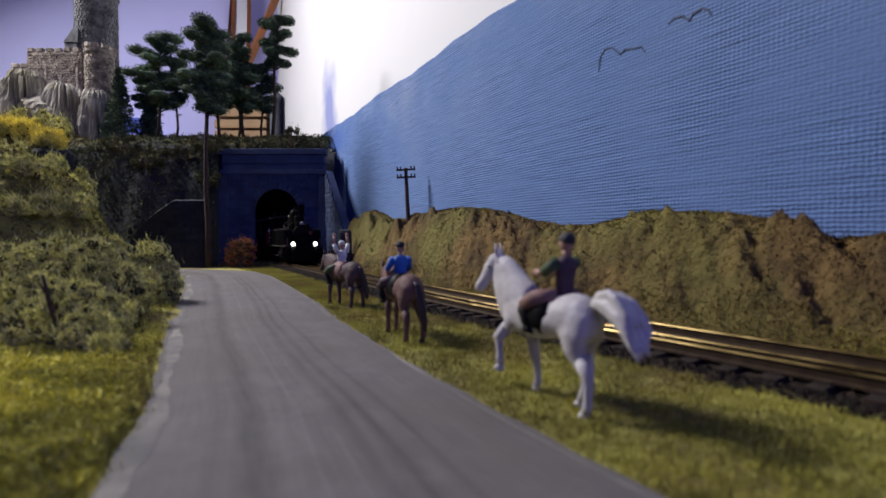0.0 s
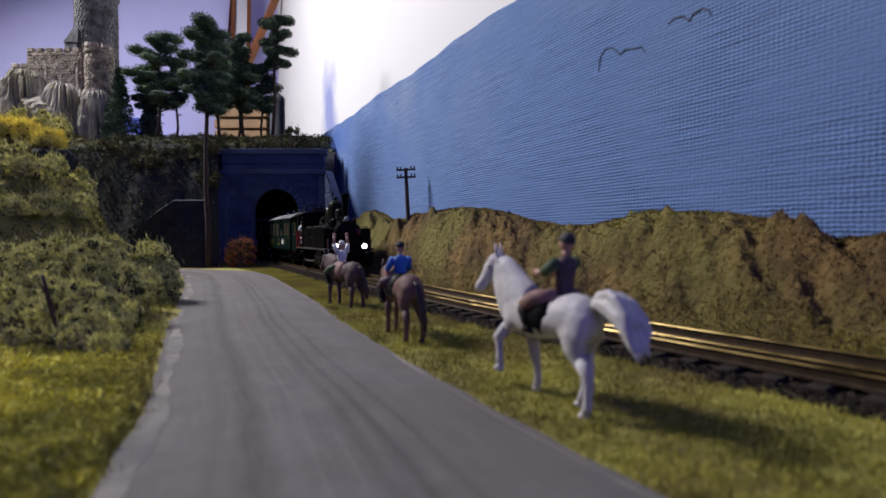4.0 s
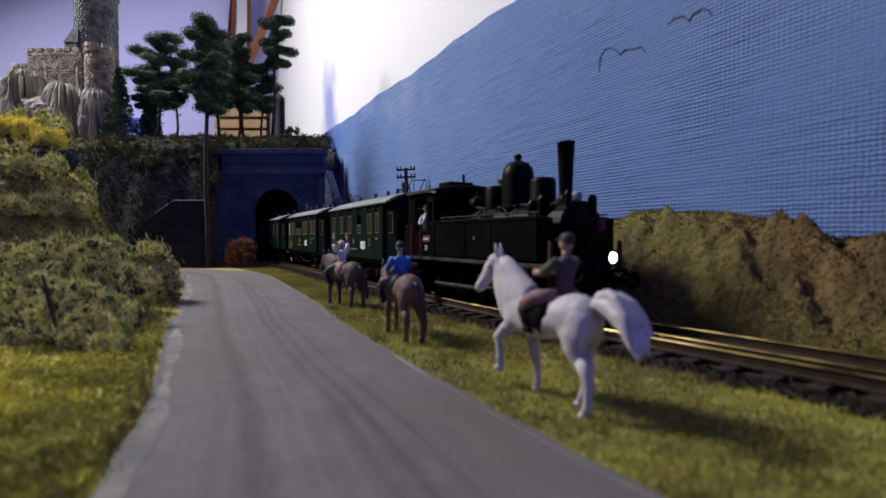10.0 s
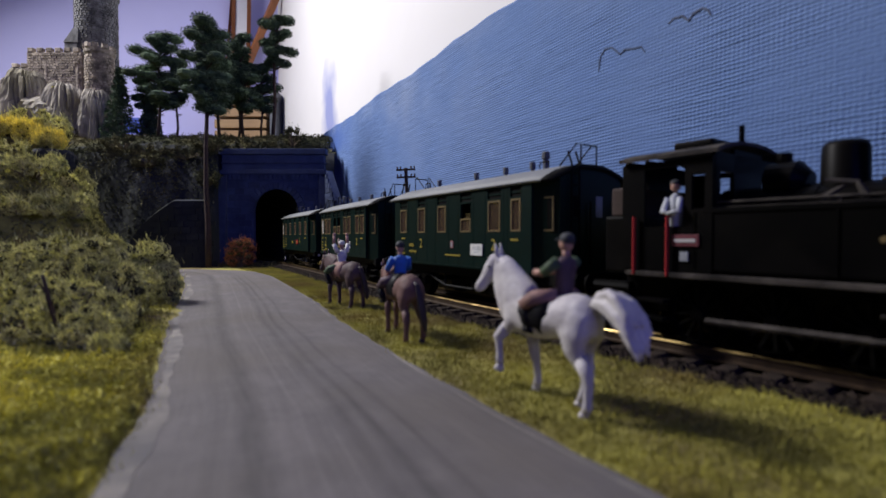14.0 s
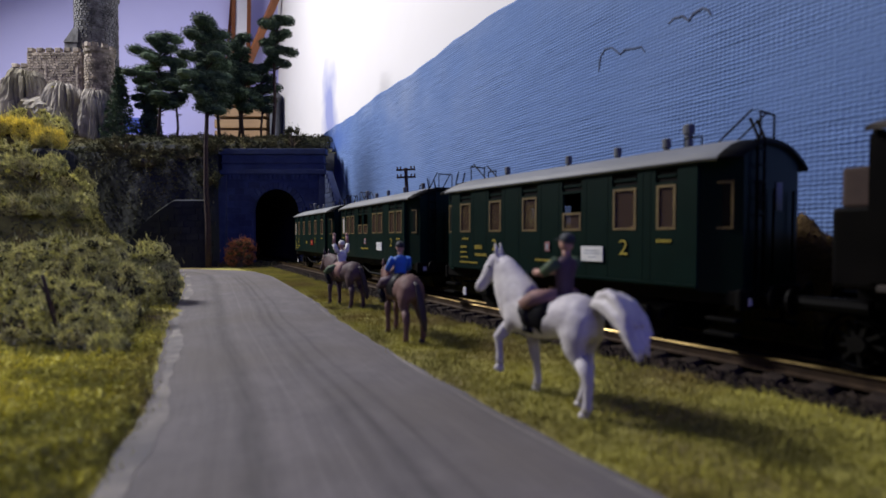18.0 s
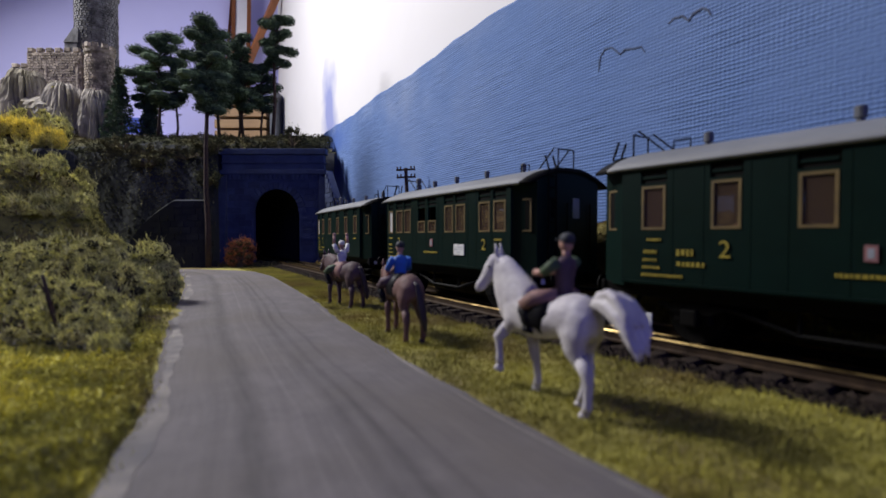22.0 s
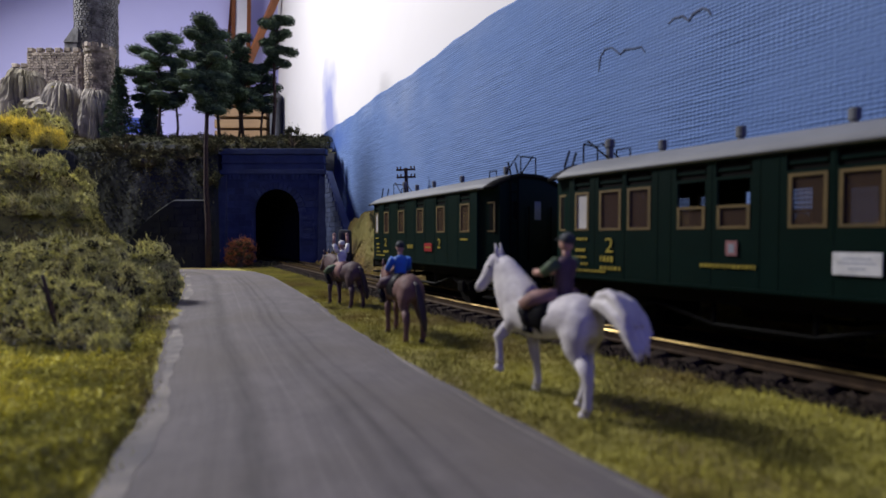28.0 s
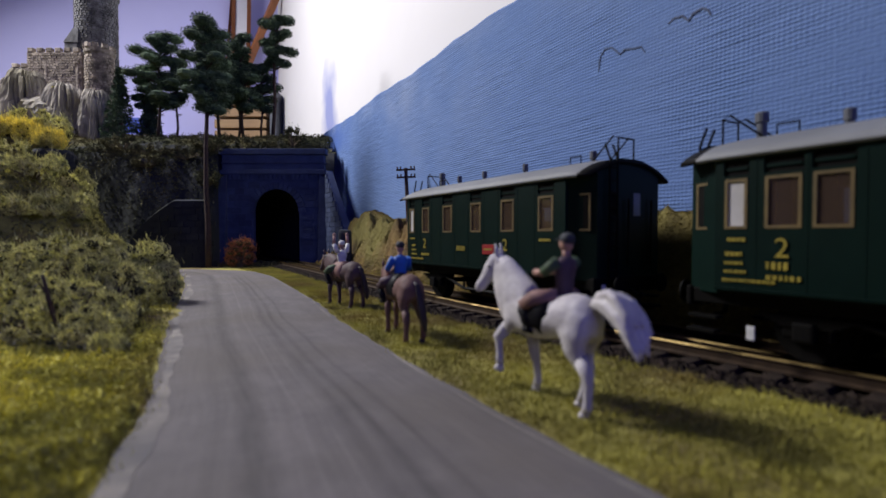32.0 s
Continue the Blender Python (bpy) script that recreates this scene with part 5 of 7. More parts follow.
def horse(name, label, m, coat, dark, steps_of, seed=0, head_low=0.0, tail_out=1.0, mane=None, blanket=None, turn=0.0):
    """Local x points ahead, z up from the ground; the length of the trunk is about 20 mm."""
    h = thing(name, label, "horse figure", m, "model horses on the verge")
    z = head_low
    r = random.Random(seed + 3)
    # trunk, neck, haunches and shoulders in one skin
    bm = bmesh.new()
    loft(bm, [(-10.5, 0, 13.9), (-9.7, 0, 13.5), (-8.2, 0, 13.3), (-6, 0, 13.3), (-3, 0, 12.9), (0, 0, 12.5), (3, 0, 12.6), (6, 0, 13.0), (8, 0, 13.3), (9.5, 0, 13.4)],
         [(0.9, 1.2), (2.0, 2.5), (2.8, 3.3), (3.1, 3.5), (3.0, 3.1), (3.05, 3.3), (3.0, 3.6), (2.7, 3.7), (2.2, 3.3), (1.3, 2.1)], 18)
    loft(bm, [(5.6, 0, 13.4), (7.6, 0, 15.2 - z * 0.15), (9.4, 0, 17.6 - z * 0.5), (10.9, 0, 20.0 - z * 0.85), (11.9, 0, 21.4 - z)], [(2.5, 4.8), (2.3, 4.6), (1.9, 3.9), (1.5, 2.9), (1.1, 1.7)], 14)
    for s in (-1, 1):
        dx = steps_of[0 if s > 0 else 1][0]
        loft(bm, [(-7.6, s * 1.3, 14.0), (-7.2 + dx * 0.12, s * 1.75, 11.2), (-7.2 + dx * 0.3, s * 1.75, 9.0), (-8.2 + dx * 0.55, s * 1.6, 6.9)], [(1.6, 2.6), (1.55, 2.7), (1.2, 1.9), (0.72, 0.95)], 12)
        dx, dz = steps_of[2 if s > 0 else 3]
        loft(bm, [(6.6, s * 1.2, 13.6), (6.4, s * 1.6, 11.4), (6.3 + dx * 0.4, s * 1.45, 9.0 + dz * 0.3)], [(1.3, 2.2), (1.2, 1.7), (0.85, 1.05)], 12)
    cast(part("body", bm, coat, h, smooth=True), 0.36)
    bm = bmesh.new()
    loft(bm, [(11.0, 0, 21.5 - z), (12.2, 0, 20.9 - z), (13.4, 0, 19.6 - z), (14.5, 0, 18.2 - z), (15.5, 0, 17.0 - z), (16.2, 0, 16.3 - z)], [(0.8, 1.0), (1.2, 1.9), (1.1, 1.6), (0.8, 1.05), (0.82, 0.98), (0.5, 0.5)], 12)
    ball(bm, (12.6, 0, 19.9 - z), (1.3, 1.15, 1.3))
    hd = cast(part("head", bm, coat, h, smooth=True), 0.26, 3)
    hd.matrix_basis = at(12, 0, 0) @ pose(0, 0, 0, 0, 0, turn) @ at(0, 0, 21 - z) @ Matrix.Scale(1.07, 4) @ at(-12, 0, z - 21)
    for s in (-1, 1):
        bm = bmesh.new()
        loft(bm, [(11.8, s * 0.65, 21.6 - z), (12.0, s * 0.8, 22.8 - z), (12.3, s * 0.85, 24.1 - z)], [(0.42, 0.3), (0.45, 0.28), (0.06, 0.06)], 8)
        part("ear", bm, coat, hd, smooth=True)
        bm = bmesh.new()
        ball(bm, (13.2, s * 1.13, 20.3 - z), (0.3, 0.14, 0.22), 0, 8, 6)
        part("eye", bm, M_HAIR, hd)
    # lower legs: hind left, hind right, fore left, fore right, each with its step ahead and its lift
    for k, ((x, y), (dx, dz)) in enumerate(zip(((-8.3, 1.6), (-8.3, -1.6), (6.4, 1.45), (6.2, -1.45)), steps_of)):
        bm = bmesh.new()
        if k < 2:
            pts = [(x + 0.3 + dx * 0.45, y, 8.0), (x - 0.9 + dx * 0.72, y, 6.0 + dz * 0.4), (x - 0.95 + dx * 0.84, y, 4.6 + dz * 0.6), (x - 0.8 + dx * 0.95, y, 2.6 + dz * 0.8), (x - 0.75 + dx, y, 1.8 + dz), (x - 0.3 + dx, y, 0.9 + dz)]
            rad = [(0.95, 1.3), (0.85, 1.1), (0.68, 0.78), (0.6, 0.64), (0.72, 0.76), (0.58, 0.62)]
        else:
            pts = [(x + 0.1 + dx * 0.45, y, 9.2 + dz * 0.3), (x + 0.4 + dx * 0.8 + dz * 0.35, y, 6.0 + dz * 0.75), (x + 0.35 + dx * 0.9 + dz * 0.15, y, 4.6 + dz * 0.9), (x + 0.3 + dx, y, 2.6 + dz), (x + 0.3 + dx, y, 1.8 + dz), (x + 0.6 + dx - dz * 0.15, y, 0.9 + dz)]
            rad = [(1.0, 1.15), (0.82, 0.92), (0.62, 0.66), (0.58, 0.6), (0.7, 0.72), (0.58, 0.6)]
        loft(bm, pts, rad, 10)
        lg = part("leg", bm, coat, h, smooth=True)
        bm = bmesh.new()
        q = pts[-1]
        loft(bm, [q, (q[0] + 0.2, q[1], q[2] - 0.5), (q[0] + 0.35, q[1], q[2] - 1.0)], [(0.62, 0.62), (0.76, 0.82), (0.86, 0.95)], 10)
        part("hoof", bm, dark, lg, smooth=True)
    # tail of many locks, raised and fanned or hanging
    bm = bmesh.new()
    for k in range(20):
        e, g = r.uniform(-1, 1), r.uniform(-1, 1)
        if tail_out > 0:
            pts = [(-9.4, 0, 15.3), (-10.9, e * 0.9, 16.1 + g * 0.7), (-12.9, e * 1.5, 16.0 + g * 1.4), (-15.0 + g * 0.7, e * 2.0, 14.8 + g * 2.0), (-16.7 + g * 0.6, e * 2.3, 12.9 + g * 2.0), (-17.7 + g * 0.4 + r.uniform(-0.5, 0.5), e * 2.5, 11.6 + g * 1.9 + r.uniform(-0.9, 0.9))]
            rad = [0.6, 0.7, 0.72, 0.72, 0.6, 0.16]
        else:
            pts = [(-9.7, 0, 15.0), (-10.9, e * 0.3 - 0.2, 14.5), (-11.7, e * 0.5 - 0.5, 12.2), (-12.1 + g * 0.4, e * 0.6 - 0.9, 9.2), (-12.3 + g * 0.5, e * 0.6 - 1.3, 6.4), (-12.2 + g * 0.5, e * 0.4 - 1.6, 4.2 + g)]
            rad = [0.4, 0.42, 0.42, 0.45, 0.42, 0.12]
        loft(bm, pts, rad, 6)
    cast(part("tail", bm, mane or coat, h, smooth=True), 0.24, 1)
    bm = bmesh.new()
    for k in range(10):
        q = k / 9
        x0, z0 = 6.6 + 5.0 * q, 17.0 - z * q ** 1.4 + 5.0 * q
        loft(bm, [(x0, 0, z0), (x0 - 0.2, 0.9, z0 - 0.4), (x0 - 0.1 + r.uniform(-0.3, 0.3), 1.5 - 0.3 * q, z0 - 2.2 + 0.6 * q)], [0.55, 0.55, 0.15], 7)
    cast(part("mane", bm, mane or coat, h, smooth=True), 0.24, 1)
    bm = bmesh.new()
    loft(bm, [(-3.0, 0, 13.6), (-1, 0, 13.1), (2, 0, 13.0), (3.6, 0, 13.3)], [(2.9, 3.0), (3.3, 3.6), (3.3, 3.7), (2.9, 3.3)], 16)
    part("saddle", bm, blanket or M_SADDLE, h, smooth=True)
    return h


def rider(name, label, m, shirt, trousers, cap, arms, hair=None, vest=None):
    """A plain painted figure astride, in one mesh; the seat is at the origin."""
    mats = [shirt, trousers, M_SKIN, cap, M_SADDLE, vest or shirt]
    bm = bmesh.new()
    loft(bm, [(-0.6, 0, -0.4), (-0.5, 0, 1.2), (-0.3, 0, 3.2), (-0.3, 0, 5.0), (-0.3, 0, 6.2), (-0.2, 0, 6.8)], [(1.75, 1.5), (1.5, 1.25), (1.6, 1.2), (2.0, 1.3), (1.75, 1.1), (0.6, 0.6)], 14, 5 if vest else 0, up=(1, 0, 0))
    for s in (-1, 1):
        loft(bm, [(-0.6, s * 1.5, 0.6), (2.4, s * 3.5, 0.0), (4.2, s * 4.0, -1.5)], [1.4, 1.25, 1.0], 9, 1)
        loft(bm, [(4.2, s * 4.0, -1.5), (3.2, s * 3.8, -3.2), (2.4, s * 3.6, -4.6)], [0.9, 0.8, 0.65], 9, 4)
        loft(bm, [(2.0, s * 3.6, -4.8), (3.7, s * 3.8, -5.1)], [0.65, 0.5], 8, 4)
        pts = arms[0 if s < 0 else 1]
        loft(bm, [(-0.3, s * 1.9, 6.0), pts[0]], [0.95, 0.75], 8, 0)
        loft(bm, [pts[0], pts[1]], [0.6, 0.45], 8, 2)
        ball(bm, pts[1], 0.62, 2)
    loft(bm, [(-0.2, 0, 6.6), (-0.1, 0, 7.6)], [0.6, 0.6], 8, 2)
    ball(bm, (0, 0, 8.7), (1.15, 1.0, 1.35), 2, 12, 9)
    ball(bm, (-0.15, 0, 9.3), (1.25, 1.12, 1.05), 3, 12, 9)
    if cap is M_CAP:
        loft(bm, [(0.8, 0, 9.2), (1.9, 0, 9.0)], [(0.9, 0.2), (0.6, 0.12)], 8, 3)
    ob = part(name, bm, mats, smooth=True)
    ob.matrix_basis = m
    return tagged(ob, label, "rider figure", "model riders")


def heading(x0, y0, x1, y1):
    return math.degrees(math.atan2(y1 - y0, x1 - x0))


ha = 123.0
horse("horse_figure", "light grey model horse stepping on the grass verge", at(16.0, 75.6, -4.2, 0, 0, ha) @ Matrix.Diagonal((0.96, 1, 1.02, 1)), M_HORSE_W, M_HORSE_W, ((-0.8, 0.0), (3.0, 0.0), (3.2, 2.8), (-3.0, 0.0)), head_low=0.6, tail_out=1.0, turn=24)
rider("rider_figure", "small painted rider in green and plum with a dark cap", at(18.0, 74.4, 11.4, 0, -6, ha), M_SHIRT_G, M_TROUSER, M_CAP, (((1.8, -2.6, 4.0), (4.4, -1.4, 3.6)), ((1.8, 2.6, 4.0), (4.4, 1.4, 3.6))), vest=M_VEST)
hb = heading(-7.5, 118, -15.5, 136)
horse("horse_figure", "brown bay model horse walking on the grass verge", at(-10.6, 123.5, -4.6, 0, 0, hb), M_HORSE_B, M_HAIR, ((0.8, 0.0), (-2.2, 1.0), (-0.6, 0.0), (1.6, 0.4)), 1, 4.5, 0.0, M_HAIR)
rider("rider_figure", "small painted rider in a bright blue shirt", at(-10.9, 124.6, 9.6, 0, 0, hb), M_BLUE, M_VEST, M_CAP, (((1.4, -2.9, 3.0), (3.6, -2.0, 1.8)), ((1.4, 2.9, 3.0), (3.6, 2.0, 1.8))))
hc = heading(-31, 172, -44, 186)
horse("horse_figure", "dark bay model horse standing on the grass verge", at(-36.0, 178, -4.4, 0, 0, hc), M_HORSE_D, M_HAIR, ((1.6, 0.0), (-1.0, 0.0), (0.6, 0.0), (-1.2, 0.0)), 2, 3.5, -0.5, M_HAIR, M_TROUSER)
rider("rider_figure", "small painted rider in white with both arms raised", at(-37.0, 179.2, 9.4, 0, 0, hc), M_WHITE, M_SHIRT_G, M_WHITE, (((0.4, -2.9, 9.0), (0.6, -2.6, 12.4)), ((0.4, 2.9, 9.0), (0.6, 2.6, 12.4))))


# ---- the train ----
def letter(text, size, m, parent, material, name="numeral"):
    cu = bpy.data.curves.new("glyph", "FONT")
    cu.body, cu.size, cu.extrude, cu.align_x, cu.align_y = text, size * MM, 0.00003, "CENTER", "CENTER"
    tmp = new("glyph", cu)
    me = bpy.data.meshes.new_from_object(tmp.evaluated_get(bpy.context.evaluated_depsgraph_get()))
    bpy.data.objects.remove(tmp)
    bpy.data.curves.remove(cu)
    me.materials.clear()
    me.materials.append(material)
    ob = new(name, me)
    ob.parent = parent
    ob.matrix_basis = m
    return tagged(ob, "yellow painted numeral")


SPIN = []


def wheelset(parent, x, rad, spokes=0, gauge=8.2, z=None):
    """Two wheels on an axle, which turn together."""
    bm = bmesh.new()
    loft(bm, [(0, -gauge + 1, 0), (0, gauge - 1, 0)], [0.9, 0.9], 8)
    w = part("wheelset", bm, M_BLACK, parent)
    w.matrix_basis = at(x, 0, rad)
    for s in (-1, 1):
        bm = bmesh.new()
        loft(bm, [(0, s * (gauge - 1.6), 0), (0, s * (gauge - 1.0), 0), (0, s * (gauge - 0.9), 0), (0, s * (gauge + 1.1), 0)], [rad + 0.7, rad + 0.7, rad, rad - 0.1], 24, caps=not spokes)
        if spokes:
            loft(bm, [(0, s * (gauge - 0.9), 0), (0, s * (gauge + 1.1), 0)], [rad - 0.9, rad - 0.9], 24, caps=False)
            ring = []
            for k in range(spokes):
                a, g = 6.283 * k / spokes, 3.1416 / spokes
                for out, off in ((1.2, -0.75 * g), (rad - 0.6, -0.35 / rad), (rad - 0.6, 0.35 / rad), (1.2, 0.75 * g)):
                    ring.append((out * math.cos(a + off), out * math.sin(a + off)))
            faces = [[bm.verts.new((x2, s * gauge + e, z2)) for x2, z2 in ring] for e in (-0.4, 0.4)]
            bm.faces.new(faces[0])
            bm.faces.new(faces[1][::-1])
            for k in range(len(ring)):
                q = (k + 1) % len(ring)
                bm.faces.new((faces[0][k], faces[1][k], faces[1][q], faces[0][q]))
            loft(bm, [(0, s * (gauge - 1), 0), (0, s * (gauge + 1.4), 0)], [1.3, 1.3], 10)
        bmesh.ops.recalc_face_normals(bm, faces=bm.faces)
        part("wheel", bm, [M_BLACK], w, "black wheel with a worn bright tread")
    SPIN.append((w, x, rad))
    return w


def wall_with_windows(x0, x1, z0, z1, openings, y, thick, bm):
    """One wall plate with openings (xa, xb, za, zb) cut through it."""
    xs = sorted({x0, x1} | {v for o in openings for v in o[:2]})
    zs = sorted({z0, z1} | {v for o in openings for v in o[2:]})
    vert = {}

    def corner(i, j, k):
        if (i, j, k) not in vert:
            vert[i, j, k] = bm.verts.new((xs[i], y + k * thick, zs[j]))
        return vert[i, j, k]

    def solid(i, j):
        if not (0 <= i < len(xs) - 1 and 0 <= j < len(zs) - 1):
            return False
        cx, cz = (xs[i] + xs[i + 1]) / 2, (zs[j] + zs[j + 1]) / 2
        return not any(a < cx < b and c < cz < d for a, b, c, d in openings)

    for i in range(len(xs) - 1):
        for j in range(len(zs) - 1):
            if not solid(i, j):
                continue
            ring = ((i, j), (i + 1, j), (i + 1, j + 1), (i, j + 1))
            bm.faces.new([corner(p, q, 0) for p, q in ring])
            bm.faces.new([corner(p, q, 1) for p, q in ring[::-1]])
            for (p, q), nb in zip(zip(ring, ring[1:] + ring[:1]), ((i, j - 1), (i + 1, j), (i, j + 1), (i - 1, j))):
                if not solid(*nb):
                    bm.faces.new((corner(*p, 0), corner(*p, 1), corner(*q, 1), corner(*q, 0)))


SLIM = 0.895


def coach(label, wins, signs, curtain=(), lowered=(), pipes=(), stack=None):
    """A two-axle green passenger coach; local x is its way ahead, y its far side, rail top at 0."""
    c = thing("passenger_coach", label, "railway coach", None, "green passenger coaches")
    HB, HW, Z0, Z1, SILL, TOP = 39.0, 16.5, 11.4, 35.2, 22.4, 31.1
    wins = sorted(wins)

    def E(e, v):
        """Places near the ends, measured on from the corner of the side wall."""
        return e * (HB + (v - 53.0) * 0.72)

    for side in (-1, 1):
        y = -HW if side < 0 else HW - 0.9
        bm = bmesh.new()
        wall_with_windows(-HB, HB, Z0, Z1, [o for a, b in wins for o in ((a, b, SILL, TOP), (a - 0.25, b + 0.25, TOP + 0.55, TOP + 3.3))], y, 0.9, bm)
        sd = part("side_wall", bm, M_GREEN, c, "dark green panelled coach side")
        out = -HW - 0.13 if side < 0 else HW - 0.07
        # cover strips between panels and along waist and sole
        for a, b in zip(wins, wins[1:]):
            for xx in ((a[1] + 1.4, b[0] - 1.4) if b[0] - a[1] > 4 else ((a[1] + b[0]) / 2,)):
                bm = bmesh.new()
                box(bm, xx - 0.14, xx + 0.14, out + 0.07, out + 0.2, Z0 + 0.3, Z1 - 0.4)
                part("cover_strip", bm, M_GREEN, sd)
        for zz in (Z1 - 0.7, Z0 + 0.5):
            bm = bmesh.new()
            box(bm, -HB, HB, out - 0.04, out + 0.2, zz - 0.22, zz + 0.22)
            part("waist_strip", bm, M_GREEN, sd)
        for k, (a, b) in enumerate(wins):
            yf = -HW - 0.12 if side < 0 else HW - 0.68
            drop = k in lowered
            top = SILL + 4.2 if drop else TOP
            bm = bmesh.new()
            t = 0.5
            for q in ((a, a + t, SILL, top), (b - t, b, SILL, top), (a + t, b - t, SILL, SILL + t), (a + t, b - t, top - t, top)):
                box(bm, q[0], q[1], yf, yf + 0.8, q[2], q[3])
            fr = part("window_frame", bm, M_BRASS, c, "brass-coloured window frame, lowered" if drop else "brass-coloured window frame")
            bm = bmesh.new()
            box(bm, a + t, b - t, yf + 0.3, yf + 0.5, SILL + t, top - t)
            pn = part("pane", bm, M_CURTAIN if (k in curtain) else M_GLASS, fr, "white-painted pane" if k in curtain else "")
            pn.visible_shadow = k in curtain
            # shallow toplight let in over the window, with its ventilator bar
            bm = bmesh.new()
            box(bm, a - 0.25, b + 0.25, yf + 0.6, yf + 0.85, TOP + 0.55, TOP + 3.3)
            fl = part("toplight", bm, M_BLACK, c, "dark toplight over the window")
            bm = bmesh.new()
            box(bm, a + 0.1, b - 0.1, yf + 0.3, yf + 0.62, TOP + 1.5, TOP + 2.0)
            part("ventilator_bar", bm, M_GREEN, fl)
    # floor, partition, seats
    bm = bmesh.new()
    box(bm, -HB, HB, -HW + 0.9, HW - 0.9, Z0, Z0 + 1.2)
    part("floor", bm, M_INTERIOR, c)
    for xx in (-HB + 1, HB - 1):
        bm = bmesh.new()
        box(bm, xx - 0.4, xx + 0.4, -HW + 0.9, 5, Z0 + 1.2, Z1)
        part("partition", bm, M_INTERIOR, c)
    for k in range(9):
        bm = bmesh.new()
        xx = -33.5 + k * 8.3
        box(bm, xx - 2.4, xx + 2.4, -HW + 1.4, 2, Z0 + 1.2, Z0 + 6, 0.4)
        box(bm, xx - 0.5, xx + 0.5, -HW + 1.4, 2, Z0 + 6, Z0 + 12, 0.3)
        part("bench", bm, M_INTERIOR, c)
    # roof: a shallow arch with thickness, drooping at the ends
    bm = bmesh.new()
    rows = []
    for x, drop, hw in ((E(-1, 63), 0.5, 16.0), (E(-1, 58), 0.2, 16.9), (E(-1, 53.5), 0, 17.3), (-14, 0, 17.3), (14, 0, 17.3), (E(1, 53.5), 0, 17.3), (E(1, 58), 0.2, 16.9), (E(1, 63), 0.5, 16.0)):
        ring = []
        for k in range(13):
            v = -1 + 2 * k / 12
            ring.append((x, v * hw, Z1 + 0.1 - drop * 0.4 + (4.6 - drop) * (1 - abs(v) ** 2.3)))
        ring += [(x, v * hw * 0.985, Z1 - 0.6 - drop * 0.4 + (4.4 - drop) * (1 - abs(v) ** 2.3)) for v in [1 - 2 * k / 12 for k in range(13)]]
        rows.append([bm.verts.new(p) for p in ring])
    for j, (p, q) in enumerate(zip(rows, rows[1:])):
        for k in range(26):
            bm.faces.new((p[k], q[k], q[(k + 1) % 26], p[(k + 1) % 26])).material_index = int(j in (0, 6))
    bm.faces.new(rows[0]).material_index = 1
    bm.faces.new(rows[-1][::-1]).material_index = 1
    bmesh.ops.recalc_face_normals(bm, faces=bm.faces)
    roof = part("roof", bm, [M_ROOF, M_BLACK], c, "matt grey arched roof with dark end hoods", True)
    for k, x in enumerate(pipes):
        bm = bmesh.new()
        z = 39.2
        lathe(bm, [(0.7, z), (0.7, z + 1.4), (0.95, z + 1.5), (0.95, z + 3.3), (0.7, z + 3.5)], 12, (x, -2.0 if k % 2 else -1.4))
        part("roof_vent", bm, M_VENT, roof, "grey torpedo roof vent")
    if stack is not None:
        bm = bmesh.new()
        lathe(bm, [(0.9, 39), (0.9, 43.0), (1.25, 43.1), (1.25, 44.8), (0.9, 45.1)], 12, (stack, -1.0))
        part("stove_pipe", bm, M_VENT, roof, "grey stove chimney")
    # rails on the roof at both ends
    for e in (-1, 1):
        bm = bmesh.new()
        for y in (-3.2, 3.2):
            loft(bm, [(E(e, 60.5), y, 38.5), (E(e, 60.5), y, 44.6), (E(e, 58.5), y, 45.2), (E(e, 50), y, 40.0)], 0.22, 5)
        loft(bm, [(E(e, 60.5), -3.2, 44.6), (E(e, 60.5), 3.2, 44.6)], 0.22, 5)
        loft(bm, [(E(e, 46), -4.4, 39.0), (E(e, 46), -4.4, 41.6), (E(e, 41), -4.4, 41.6), (E(e, 41), -4.4, 39.2)], 0.2, 5)
        part("roof_rail", bm, M_BLACK, roof, "thin black roof handrail")
        # tapered vestibule and end wall
        bm = bmesh.new()
        pl = [(E(e, 53), -15.6), (E(e, 62), -12.6), (E(e, 62), 12.6), (E(e, 53), 15.6)]
        lo = [bm.verts.new((x, y, Z0 - 0.6)) for x, y in pl]
        hi = [bm.verts.new((x, y, Z1 + 0.2)) for x, y in pl]
        for k in range(4):
            bm.faces.new((lo[k], lo[(k + 1) % 4], hi[(k + 1) % 4], hi[k]))
        bm.faces.new(lo)
        # rounded head of the end wall
        top = [bm.verts.new((E(e, 62), v * 12.6, Z1 + 0.2 + 4.2 * (1 - abs(v) ** 4))) for v in (-0.9, -0.7, -0.4, 0, 0.4, 0.7, 0.9)]
        bm.faces.new([hi[1]] + top + [hi[2]])
        bmesh.ops.recalc_face_normals(bm, faces=bm.faces)
        ve = part("vestibule", bm, M_GREEN, c, "dark green tapered end vestibule")
        # door windows: on the slanted sides and on the end
        for s in (-1, 1):
            mm = Matrix.Translation((E(e, 57.6), s * 13.95, 0)) @ Matrix.Rotation(math.atan2(-s * e * 3.0, 9.0), 4, "Z")
            bm = bmesh.new()
            for q in ((-1.9, -1.45, SILL, TOP), (1.45, 1.9, SILL, TOP), (-1.45, 1.45, SILL, SILL + 0.45), (-1.45, 1.45, TOP - 0.45, TOP)):
                box(bm, q[0], q[1], -0.2, 0.3, q[2], q[3], m=mm)
